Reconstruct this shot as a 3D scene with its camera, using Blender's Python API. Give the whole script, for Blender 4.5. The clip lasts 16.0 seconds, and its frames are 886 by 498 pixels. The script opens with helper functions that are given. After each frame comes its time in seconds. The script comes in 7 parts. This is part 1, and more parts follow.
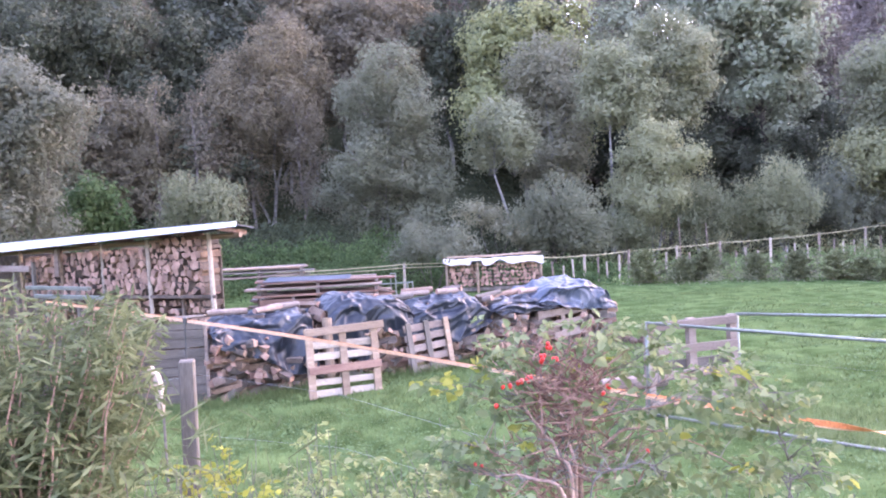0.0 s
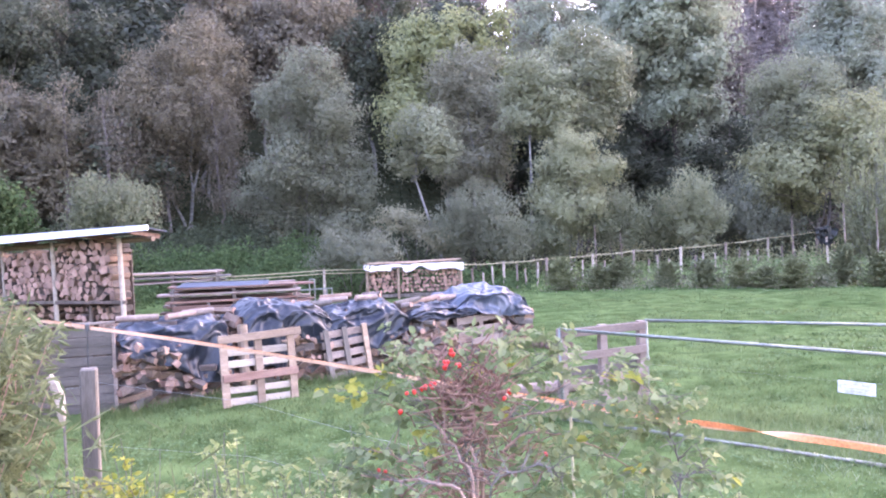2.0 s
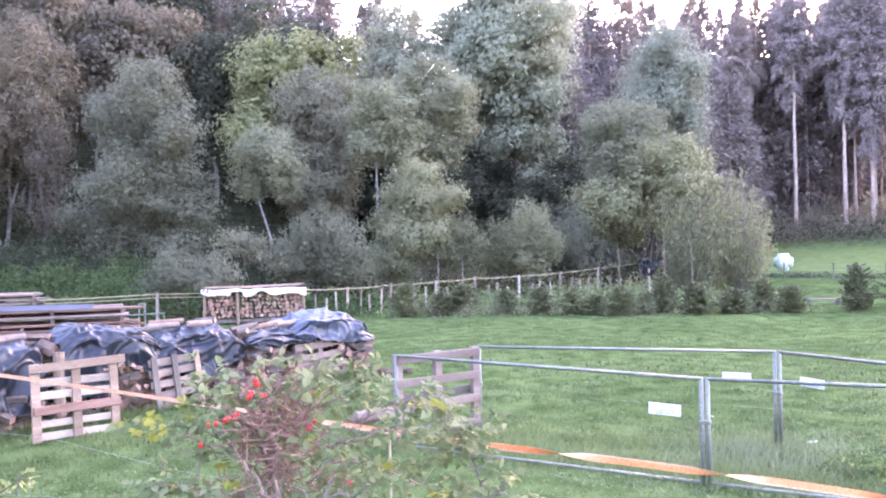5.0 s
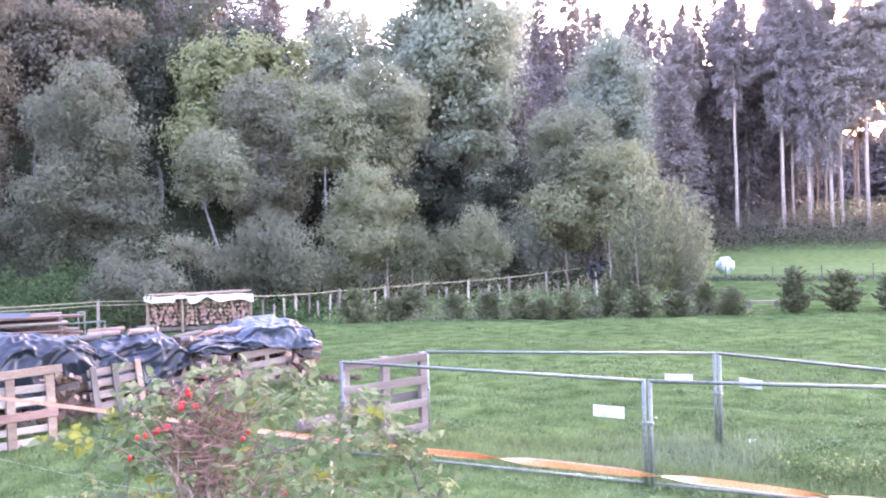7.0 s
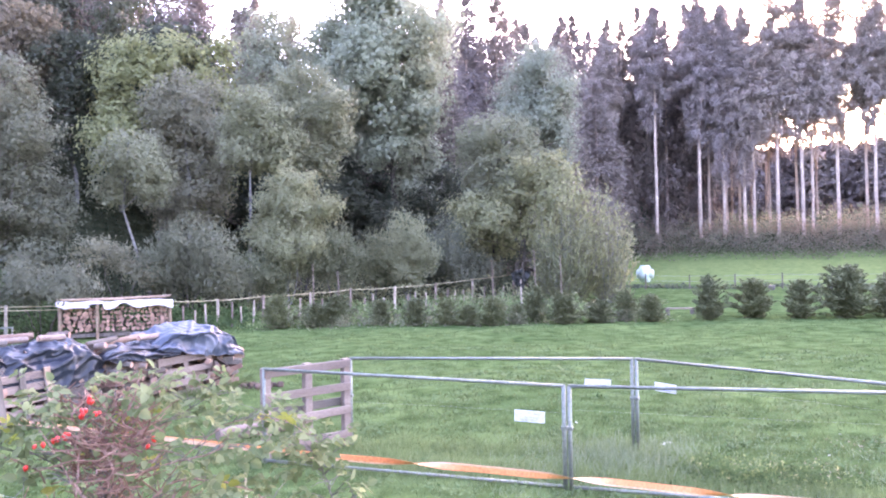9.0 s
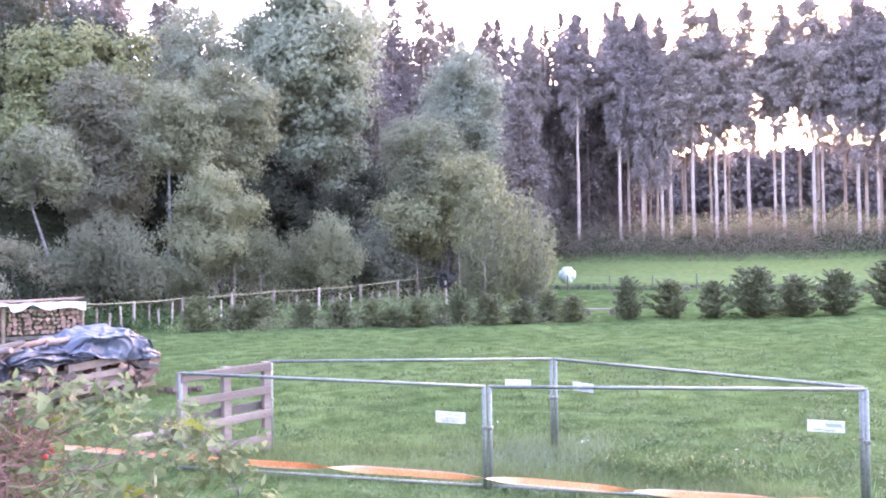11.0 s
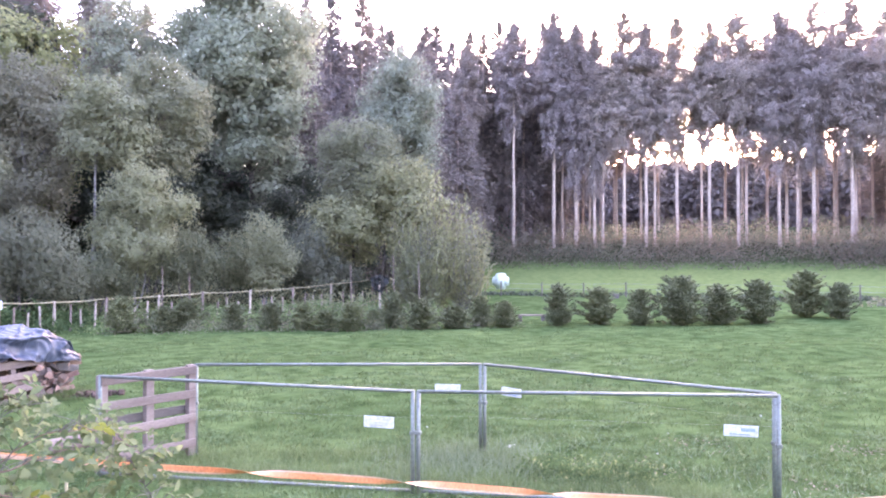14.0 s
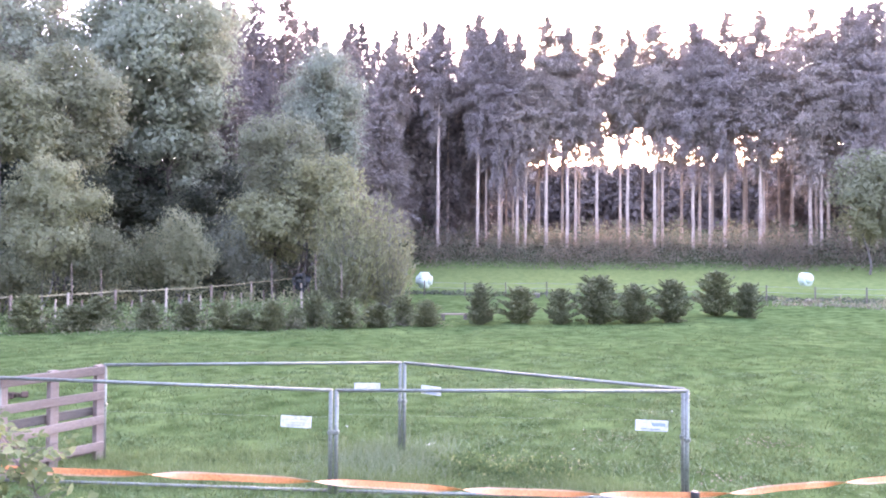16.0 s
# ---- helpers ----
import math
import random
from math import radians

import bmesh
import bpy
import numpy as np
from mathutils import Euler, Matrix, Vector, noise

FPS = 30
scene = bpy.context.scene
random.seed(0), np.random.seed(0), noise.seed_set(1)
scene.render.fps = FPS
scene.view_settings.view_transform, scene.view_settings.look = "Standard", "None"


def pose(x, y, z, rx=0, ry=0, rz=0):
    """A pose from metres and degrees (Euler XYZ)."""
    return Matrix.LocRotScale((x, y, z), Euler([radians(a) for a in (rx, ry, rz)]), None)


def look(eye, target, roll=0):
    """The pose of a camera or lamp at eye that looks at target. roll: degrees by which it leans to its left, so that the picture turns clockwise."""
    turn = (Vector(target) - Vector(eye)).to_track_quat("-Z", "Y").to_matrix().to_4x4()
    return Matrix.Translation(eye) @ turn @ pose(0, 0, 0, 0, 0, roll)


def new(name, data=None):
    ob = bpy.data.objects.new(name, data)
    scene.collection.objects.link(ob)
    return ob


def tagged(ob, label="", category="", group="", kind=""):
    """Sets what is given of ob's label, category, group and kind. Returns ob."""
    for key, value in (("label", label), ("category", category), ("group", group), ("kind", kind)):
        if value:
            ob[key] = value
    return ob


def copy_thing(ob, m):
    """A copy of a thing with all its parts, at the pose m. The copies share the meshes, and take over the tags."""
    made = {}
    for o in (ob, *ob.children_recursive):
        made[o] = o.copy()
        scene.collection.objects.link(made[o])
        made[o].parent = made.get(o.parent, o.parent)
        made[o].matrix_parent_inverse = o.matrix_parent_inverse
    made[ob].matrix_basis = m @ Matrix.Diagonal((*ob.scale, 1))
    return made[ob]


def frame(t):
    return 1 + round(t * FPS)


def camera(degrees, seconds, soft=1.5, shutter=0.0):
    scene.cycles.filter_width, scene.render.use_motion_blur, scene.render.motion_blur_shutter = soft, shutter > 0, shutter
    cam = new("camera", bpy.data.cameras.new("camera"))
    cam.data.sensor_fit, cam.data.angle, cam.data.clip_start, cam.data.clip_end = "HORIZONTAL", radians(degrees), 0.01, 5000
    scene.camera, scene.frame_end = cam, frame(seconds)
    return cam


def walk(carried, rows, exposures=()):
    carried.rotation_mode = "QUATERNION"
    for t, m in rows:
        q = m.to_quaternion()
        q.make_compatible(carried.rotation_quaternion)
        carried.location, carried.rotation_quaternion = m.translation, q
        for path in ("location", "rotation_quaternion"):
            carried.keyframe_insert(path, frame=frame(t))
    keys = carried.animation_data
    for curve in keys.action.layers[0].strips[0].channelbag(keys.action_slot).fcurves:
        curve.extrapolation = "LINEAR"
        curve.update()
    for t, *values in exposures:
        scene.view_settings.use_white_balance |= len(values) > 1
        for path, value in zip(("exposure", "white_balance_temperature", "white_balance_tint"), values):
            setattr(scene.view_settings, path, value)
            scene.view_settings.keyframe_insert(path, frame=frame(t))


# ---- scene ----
cam = camera(59.634, 16.0, soft=2.0)
PATH = [
    (0.0, pose(-0.0008, 0.0000, 2.2927, 88.423, 3.193, 0.011)),
    (0.5, pose(0.0052, -0.0195, 2.2961, 88.419, 2.982, -1.190)),
    (1.0, pose(0.0215, -0.0207, 2.2952, 88.224, 2.702, -2.571)),
    (1.5, pose(0.0309, -0.0282, 2.2964, 88.661, 2.638, -4.035)),
    (2.0, pose(0.0435, -0.0336, 2.2964, 88.598, 2.516, -5.747)),
    (2.5, pose(0.0598, -0.0533, 2.2968, 88.656, 1.912, -7.663)),
    (3.0, pose(0.0718, -0.0566, 2.2961, 88.813, 1.796, -9.113)),
    (3.5, pose(0.0962, -0.0524, 2.2947, 88.952, 2.746, -11.031)),
    (4.0, pose(0.1208, -0.0585, 2.3026, 89.762, 2.364, -13.634)),
    (4.5, pose(0.1335, -0.0805, 2.3060, 89.983, 1.657, -15.666)),
    (7.0, pose(0.1809, -0.0992, 2.3109, 90.380, 1.563, -20.697)),
    (7.5, pose(0.1943, -0.1046, 2.3101, 90.164, 1.277, -22.305)),
    (8.0, pose(0.2042, -0.1057, 2.3065, 90.322, 1.007, -23.926)),
    (8.5, pose(0.2098, -0.1213, 2.3067, 90.443, 1.006, -25.025)),
    (9.0, pose(0.2119, -0.1208, 2.3048, 90.748, 1.068, -26.044)),
    (9.5, pose(0.2198, -0.1364, 2.3089, 90.831, 1.026, -27.057)),
    (10.0, pose(0.2336, -0.1417, 2.3079, 90.588, 1.115, -28.609)),
    (12.5, pose(0.2456, -0.1852, 2.3235, 91.366, 0.376, -33.859)),
    (13.0, pose(0.2565, -0.1722, 2.3186, 91.324, 0.301, -34.166)),
    (13.5, pose(0.2617, -0.1858, 2.3198, 91.463, 0.110, -35.170)),
    (14.0, pose(0.2616, -0.1958, 2.3152, 91.042, -0.088, -36.299)),
    (14.5, pose(0.2696, -0.1988, 2.3141, 91.132, -0.043, -37.217)),
    (15.0, pose(0.2854, -0.2049, 2.3149, 91.186, -0.120, -38.575)),
    (15.5, pose(0.2945, -0.2037, 2.3147, 90.915, -0.209, -40.072)),
    (16.0, pose(0.3035, -0.2128, 2.3049, 91.007, -0.463, -41.900)),
]
EXPOSURES = [(0.0, 2.60, 6770, 48), (4.5, 2.68, 6770, 48), (7.0, 2.72, 6760, 48), (9.0, 2.63, 6760, 48), (12.5, 2.62, 6800, 48), (14.0, 2.50, 6830, 48), (16.0, 2.52, 6850, 48)]
SKY_STRENGTH, SUN_STRENGTH = 0.6, 0.5
walk(cam, PATH, EXPOSURES)

# ---- sky and sun ----
SUN_AZ, SUN_EL = radians(55), radians(14)
world = bpy.data.worlds.new("sky")
scene.world = world
world.use_nodes = True
wn = world.node_tree
sky = wn.nodes.new("ShaderNodeTexSky")
sky.sky_type = "NISHITA"
sky.sun_disc = False
sky.sun_elevation = SUN_EL
sky.sun_rotation = SUN_AZ
sky.air_density, sky.dust_density, sky.ozone_density = 1.0, 1.5, 1.0
wn.links.new(sky.outputs[0], wn.nodes["Background"].inputs[0])
wn.nodes["Background"].inputs[1].default_value = SKY_STRENGTH
sun = new("sun", bpy.data.lights.new("sun", "SUN"))
sun.data.energy, sun.data.angle, sun.data.color = SUN_STRENGTH, radians(10), (1.0, 0.9, 0.8)
sun.matrix_world = look((60 * math.sin(SUN_AZ), 60 * math.cos(SUN_AZ), 60 * math.tan(SUN_EL)), (0, 0, 0))

rng = np.random.default_rng(7)


# ---- materials ----
def node(nt, kind, **values):
    n = nt.nodes.new(kind)
    for k, v in values.items():
        n.inputs[k.replace("_", " ")].default_value = v
    return n


def ramp(nt, source, stops):
    r = nt.nodes.new("ShaderNodeValToRGB")
    el = r.color_ramp.elements
    while len(el) < len(stops):
        el.new(0.5)
    for e, (p, c) in zip(el, stops):
        e.position, e.color = p, (*c, 1)
    nt.links.new(source, r.inputs[0])
    return r.outputs[0]


def mixed(nt, fac, a, b, mode="MIX"):
    m = nt.nodes.new("ShaderNodeMix")
    m.data_type, m.blend_type = "RGBA", mode
    for sock, v in ((m.inputs[0], fac), (m.inputs[6], a), (m.inputs[7], b)):
        if hasattr(v, "links"):
            nt.links.new(v, sock)
        else:
            sock.default_value = v if isinstance(v, float) else (*v, 1)
    return m.outputs[2]


def surface(name, dark, light, scale=3.0, fine=40.0, rough=0.8, metal=0.0, bump=0.3, stretch=(1, 1, 1), piece=0.0, specular=0.5):
    """Two-tone weathered surface: coarse stains, fine grain, relief; piece: brightness spread from object to object."""
    m = bpy.data.materials.new(name)
    m.use_nodes = True
    nt = m.node_tree
    b = nt.nodes["Principled BSDF"]
    tc = nt.nodes.new("ShaderNodeTexCoord")
    mp = nt.nodes.new("ShaderNodeMapping")
    mp.inputs["Scale"].default_value = stretch
    nt.links.new(tc.outputs["Object"], mp.inputs[0])
    big = node(nt, "ShaderNodeTexNoise", Scale=scale, Detail=4.0)
    small = node(nt, "ShaderNodeTexNoise", Scale=fine, Detail=3.0)
    for n in (big, small):
        nt.links.new(mp.outputs[0], n.inputs["Vector"])
    col = ramp(nt, big.outputs[0], [(0.3, dark), (0.7, light)])
    grain = ramp(nt, small.outputs[0], [(0.3, (0.7, 0.7, 0.7)), (0.7, (1.15, 1.15, 1.15))])
    col = mixed(nt, 1.0, col, grain, "MULTIPLY")
    if piece:
        info = nt.nodes.new("ShaderNodeObjectInfo")
        r = ramp(nt, info.outputs["Random"], [(0.0, (1 - piece,) * 3), (1.0, (1 + piece,) * 3)])
        col = mixed(nt, 1.0, col, r, "MULTIPLY")
    nt.links.new(col, b.inputs["Base Color"])
    b.inputs["Roughness"].default_value, b.inputs["Metallic"].default_value = rough, metal
    b.inputs["Specular IOR Level"].default_value = specular
    bp = node(nt, "ShaderNodeBump", Strength=bump, Distance=0.01)
    nt.links.new(small.outputs[0], bp.inputs["Height"])
    nt.links.new(bp.outputs[0], b.inputs["Normal"])
    return m


def foliage(name, a, b_, c, passing=0.52, rough=0.55, tree_spread=0.13, sheen=0.32):
    """Leaves: three tones leaf by leaf, a share of light passing through."""
    m = bpy.data.materials.new(name)
    m.use_nodes = True
    nt = m.node_tree
    b = nt.nodes["Principled BSDF"]
    geo = nt.nodes.new("ShaderNodeNewGeometry")
    col = ramp(nt, geo.outputs["Random Per Island"], [(0.0, a), (0.55, b_), (1.0, c)])
    info = nt.nodes.new("ShaderNodeObjectInfo")
    spread = ramp(nt, info.outputs["Random"], [(0.0, (1 - tree_spread,) * 3), (1.0, (1 + tree_spread, 1 + tree_spread * 0.8, 1.0))])
    col = mixed(nt, 1.0, col, spread, "MULTIPLY")
    nt.links.new(col, b.inputs["Base Color"])
    b.inputs["Roughness"].default_value = rough
    b.inputs["Specular IOR Level"].default_value = sheen
    tr = nt.nodes.new("ShaderNodeBsdfTranslucent")
    nt.links.new(col, tr.inputs[0])
    ms = nt.nodes.new("ShaderNodeMixShader")
    ms.inputs[0].default_value = passing
    nt.links.new(b.outputs[0], ms.inputs[1])
    nt.links.new(tr.outputs[0], ms.inputs[2])
    nt.links.new(ms.outputs[0], nt.nodes["Material Output"].inputs[0])
    return m


M_WEATHERED = surface("weathered_boards", (0.076, 0.064, 0.055), (0.148, 0.124, 0.107), 2.0, 30, 0.85, stretch=(0.6, 6, 6), piece=0.2)
M_PALLET = surface("pallet_wood", (0.182, 0.114, 0.074), (0.315, 0.223, 0.160), 2.0, 30, 0.8, stretch=(0.7, 5, 5), piece=0.2)
M_PALLET_GREY = surface("pallet_wood_grey", (0.154, 0.108, 0.089), (0.246, 0.186, 0.155), 2.0, 30, 0.85, stretch=(0.7, 5, 5), piece=0.15)
M_PALE_BOARD = surface("pale_board", (0.27, 0.215, 0.168), (0.41, 0.335, 0.27), 2.0, 30, 0.85, stretch=(0.7, 5, 5), piece=0.15)
M_CUT = surface("cut_wood", (0.244, 0.132, 0.098), (0.378, 0.235, 0.180), 6.0, 60, 0.85, piece=0.35)
M_SPLIT = surface("split_wood", (0.139, 0.080, 0.055), (0.271, 0.175, 0.126), 4.0, 45, 0.85, piece=0.35)
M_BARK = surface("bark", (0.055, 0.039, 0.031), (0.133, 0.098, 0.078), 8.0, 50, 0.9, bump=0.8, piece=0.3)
M_BIRCHBARK = surface("pale_bark", (0.088, 0.082, 0.071), (0.245, 0.235, 0.214), 3.0, 14, 0.8, stretch=(1, 1, 3))
M_SPRUCEBARK = surface("spruce_bark", (0.280, 0.211, 0.175), (0.512, 0.400, 0.335), 1.5, 10, 0.9, stretch=(1, 1, 0.4))
M_TWIG = surface("twig_bark", (0.197, 0.111, 0.087), (0.394, 0.240, 0.179), 20, 80, 0.8)
M_DEADTWIG = surface("dead_rose_twig", (0.150, 0.072, 0.056), (0.290, 0.160, 0.120), 20, 80, 0.8)
M_GREYTWIG = surface("grey_twig_bark", (0.078, 0.066, 0.058), (0.156, 0.133, 0.117), 5, 30, 0.85)
M_POST = surface("grey_post_wood", (0.090, 0.075, 0.062), (0.163, 0.137, 0.116), 2.0, 25, 0.9, stretch=(6, 6, 0.7), piece=0.2)
M_STEEL = surface("galvanised_steel", (0.149, 0.162, 0.142), (0.242, 0.260, 0.219), 3.0, 40, 0.5, metal=0.5, bump=0.05)
M_TARP = surface("dark_blue_tarp", (0.008, 0.010, 0.015), (0.022, 0.028, 0.040), 2.5, 18, 0.34, bump=0.1, specular=0.33)
M_TARP_PALE = surface("faded_blue_tarp", (0.030, 0.040, 0.060), (0.066, 0.080, 0.110), 2.5, 18, 0.38, bump=0.1, specular=0.4)
M_BLACKFOIL = surface("black_foil", (0.010, 0.011, 0.010), (0.024, 0.026, 0.024), 4, 20, 0.5, specular=0.2)
M_WHITESHEET = surface("white_sheet", (0.36, 0.33, 0.31), (0.54, 0.50, 0.48), 3, 25, 0.5)
M_FASCIA = surface("white_fascia", (0.681, 0.681, 0.690), (0.791, 0.791, 0.791), 1.5, 20, 0.5)
M_ROOF = surface("dark_roof_felt", (0.031, 0.035, 0.043), (0.078, 0.082, 0.094), 2, 60, 0.8)
M_RED_BOARD = surface("red_brown_boards", (0.120, 0.059, 0.042), (0.231, 0.133, 0.098), 2.0, 30, 0.8, stretch=(0.6, 6, 6), piece=0.3)
M_PLATE = surface("white_plate", (0.52, 0.51, 0.48), (0.66, 0.65, 0.62), 6, 40, 0.5)
M_PLATE_BLUE = surface("pale_blue_print", (0.172, 0.257, 0.429), (0.312, 0.390, 0.515), 30, 80, 0.5)
M_TAPE_O = surface("orange_tape", (0.78, 0.22, 0.08), (0.90, 0.36, 0.16), 4, 120, 0.6)
M_TAPE_W = surface("cream_tape", (0.60, 0.33, 0.20), (0.68, 0.41, 0.27), 4, 120, 0.6)
M_BALE = surface("pale_green_wrap", (0.417, 0.524, 0.452), (0.546, 0.631, 0.561), 4, 20, 0.35)
M_HIP = surface("rose_hip_skin", (0.55, 0.012, 0.012), (0.80, 0.05, 0.03), 30, 90, 0.3, bump=0.05)
M_SOIL = surface("bare_soil", (0.047, 0.027, 0.020), (0.117, 0.070, 0.051), 3, 25, 0.95, bump=0.8)
M_WIRE = surface("fence_wire", (0.218, 0.237, 0.237), (0.312, 0.330, 0.330), 5, 40, 0.5, metal=0.4)
M_ROPE = surface("pale_rope", (0.275, 0.237, 0.138), (0.406, 0.350, 0.223), 6, 40, 0.8)
M_PLASTIC = surface("dark_plastic", (0.023, 0.023, 0.027), (0.047, 0.047, 0.047), 8, 40, 0.5)
M_LEAF_BIRCH = foliage("birch_leaf", (0.127, 0.137, 0.097), (0.142, 0.152, 0.108), (0.161, 0.171, 0.123))
M_LEAF_GREY = foliage("willow_leaf", (0.209, 0.219, 0.138), (0.230, 0.243, 0.152), (0.266, 0.275, 0.175))
M_LEAF_YELLOW = foliage("maple_leaf", (0.215, 0.235, 0.112), (0.262, 0.278, 0.130), (0.335, 0.340, 0.155))
M_LEAF_BLUE = foliage("poplar_leaf", (0.217, 0.245, 0.181), (0.257, 0.287, 0.212), (0.314, 0.342, 0.257))
M_LEAF_OLIVE = foliage("hazel_leaf", (0.184, 0.196, 0.115), (0.236, 0.244, 0.144), (0.305, 0.301, 0.172))
M_LEAF_BROWN = foliage("autumn_leaf", (0.186, 0.185, 0.129), (0.218, 0.215, 0.151), (0.266, 0.252, 0.174))
M_LEAF_DULL = foliage("dull_autumn_leaf", (0.118, 0.104, 0.076), (0.140, 0.124, 0.089), (0.172, 0.150, 0.105))
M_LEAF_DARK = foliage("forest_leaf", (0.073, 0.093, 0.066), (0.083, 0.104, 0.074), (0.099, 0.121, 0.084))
# darkened leaf copy: the shade beneath the trees is put into its colour
M_UNDER_SHADE = foliage("shade_toned_bramble_leaf", (0.038, 0.050, 0.030), (0.052, 0.066, 0.040), (0.072, 0.088, 0.054), sheen=0.15)
# darker leaf copy that paints the dim depth between the front crowns
M_LEAF_SHADE = foliage("shade_toned_wood_leaf", (0.057, 0.068, 0.047), (0.065, 0.077, 0.052), (0.074, 0.086, 0.060))
M_LEAF_WILLOW = foliage("bush_willow_leaf", (0.142, 0.157, 0.094), (0.168, 0.183, 0.111), (0.198, 0.211, 0.132))
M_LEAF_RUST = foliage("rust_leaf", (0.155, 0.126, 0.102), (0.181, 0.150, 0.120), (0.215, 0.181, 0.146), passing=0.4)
# needle colour lifted and turned mauve in place of glare haze
M_NEEDLE_VEILED = foliage("spruce_needle", (0.242, 0.208, 0.201), (0.268, 0.228, 0.220), (0.306, 0.259, 0.248), passing=0.28, sheen=0.12)
# darker copy of the same needles
M_NEEDLE_DARK = foliage("darker_spruce_needle", (0.160, 0.138, 0.133), (0.182, 0.156, 0.150), (0.211, 0.180, 0.171), passing=0.28, sheen=0.12)
# far copy: darker again, yet partly lifted to imitate the glare haze
M_NEEDLE_FAR_VEILED = foliage("veiled_far_spruce_needle", (0.096, 0.079, 0.078), (0.116, 0.097, 0.095), (0.143, 0.117, 0.114), passing=0.1, sheen=0.1)
M_NEEDLE_YOUNG = foliage("young_spruce_needle", (0.090, 0.107, 0.055), (0.119, 0.133, 0.072), (0.162, 0.178, 0.096), passing=0.1, sheen=0.15)
M_NETTLE = foliage("undergrowth_leaf", (0.054, 0.095, 0.040), (0.074, 0.122, 0.052), (0.102, 0.152, 0.068), rough=0.7, sheen=0.15)
M_MEADOW_WEED = foliage("meadow_weed_leaf", (0.132, 0.192, 0.079), (0.192, 0.258, 0.113), (0.265, 0.324, 0.159), rough=0.7, sheen=0.15)
M_CLOVER = foliage("clover_leaf", (0.054, 0.100, 0.033), (0.070, 0.120, 0.043), (0.095, 0.147, 0.058), passing=0.15, tree_spread=0.02, rough=0.7, sheen=0.15)
M_GRASS = foliage("meadow_grass", (0.070, 0.109, 0.037), (0.092, 0.134, 0.051), (0.128, 0.164, 0.068), passing=0.38, tree_spread=0.02, rough=0.7, sheen=0.15)
M_TALLGRASS = foliage("tall_grass", (0.090, 0.135, 0.055), (0.130, 0.185, 0.080), (0.185, 0.235, 0.120), tree_spread=0.02, rough=0.7, sheen=0.2)
M_ROSE_LEAF = foliage("rose_leaf", (0.112, 0.151, 0.067), (0.176, 0.218, 0.101), (0.282, 0.314, 0.168), rough=0.7, sheen=0.15)
M_WETGRASS = foliage("wet_grass", (0.105, 0.150, 0.082), (0.145, 0.195, 0.118), (0.215, 0.265, 0.180), tree_spread=0.02, rough=0.6, sheen=0.25)
M_PALE_WEED = foliage("pale_bramble_leaf", (0.165, 0.205, 0.085), (0.235, 0.270, 0.125), (0.330, 0.345, 0.185), rough=0.7, sheen=0.15)
M_YELLOW_LEAF = foliage("yellowing_leaf", (0.190, 0.221, 0.040), (0.300, 0.300, 0.064), (0.433, 0.394, 0.110), rough=0.7, sheen=0.15)
M_REED = foliage("narrow_willow_leaf", (0.065, 0.083, 0.042), (0.115, 0.138, 0.071), (0.192, 0.217, 0.124), rough=0.7, sheen=0.15)


def ground_material():
    m = bpy.data.materials.new("meadow_ground")
    m.use_nodes = True
    nt = m.node_tree
    b = nt.nodes["Principled BSDF"]
    geo = nt.nodes.new("ShaderNodeNewGeometry")
    def noise_of(scale, detail=5.0):
        n = node(nt, "ShaderNodeTexNoise", Scale=scale, Detail=detail)
        nt.links.new(geo.outputs["Position"], n.inputs["Vector"])
        return n.outputs[0]
    broad, mid, fine = noise_of(0.35), noise_of(2.2), noise_of(25.0)
    meadow = ramp(nt, broad, [(0.3, (0.050, 0.082, 0.031)), (0.7, (0.081, 0.118, 0.046))])
    meadow = mixed(nt, 1.0, meadow, ramp(nt, mid, [(0.36, (0.52, 0.58, 0.5)), (0.6, (1.22, 1.19, 1.15))]), "MULTIPLY")
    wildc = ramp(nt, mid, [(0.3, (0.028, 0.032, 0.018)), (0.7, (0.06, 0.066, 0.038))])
    fieldc = ramp(nt, mid, [(0.3, (0.10, 0.145, 0.05)), (0.7, (0.165, 0.20, 0.075))])
    rust = ramp(nt, mid, [(0.3, (0.085, 0.045, 0.032)), (0.7, (0.14, 0.078, 0.052))])
    col = meadow
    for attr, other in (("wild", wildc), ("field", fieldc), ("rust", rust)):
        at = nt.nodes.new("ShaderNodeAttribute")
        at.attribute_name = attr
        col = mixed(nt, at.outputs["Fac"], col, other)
    col = mixed(nt, 1.0, col, ramp(nt, fine, [(0.3, (0.85, 0.85, 0.84)), (0.7, (1.1, 1.1, 1.1))]), "MULTIPLY")
    nt.links.new(col, b.inputs["Base Color"])
    b.inputs["Roughness"].default_value = 1.0
    b.inputs["Specular IOR Level"].default_value = 0.0
    bp = node(nt, "ShaderNodeBump", Strength=0.3, Distance=0.03)
    nt.links.new(fine, bp.inputs["Height"])
    nt.links.new(bp.outputs[0], b.inputs["Normal"])
    return m


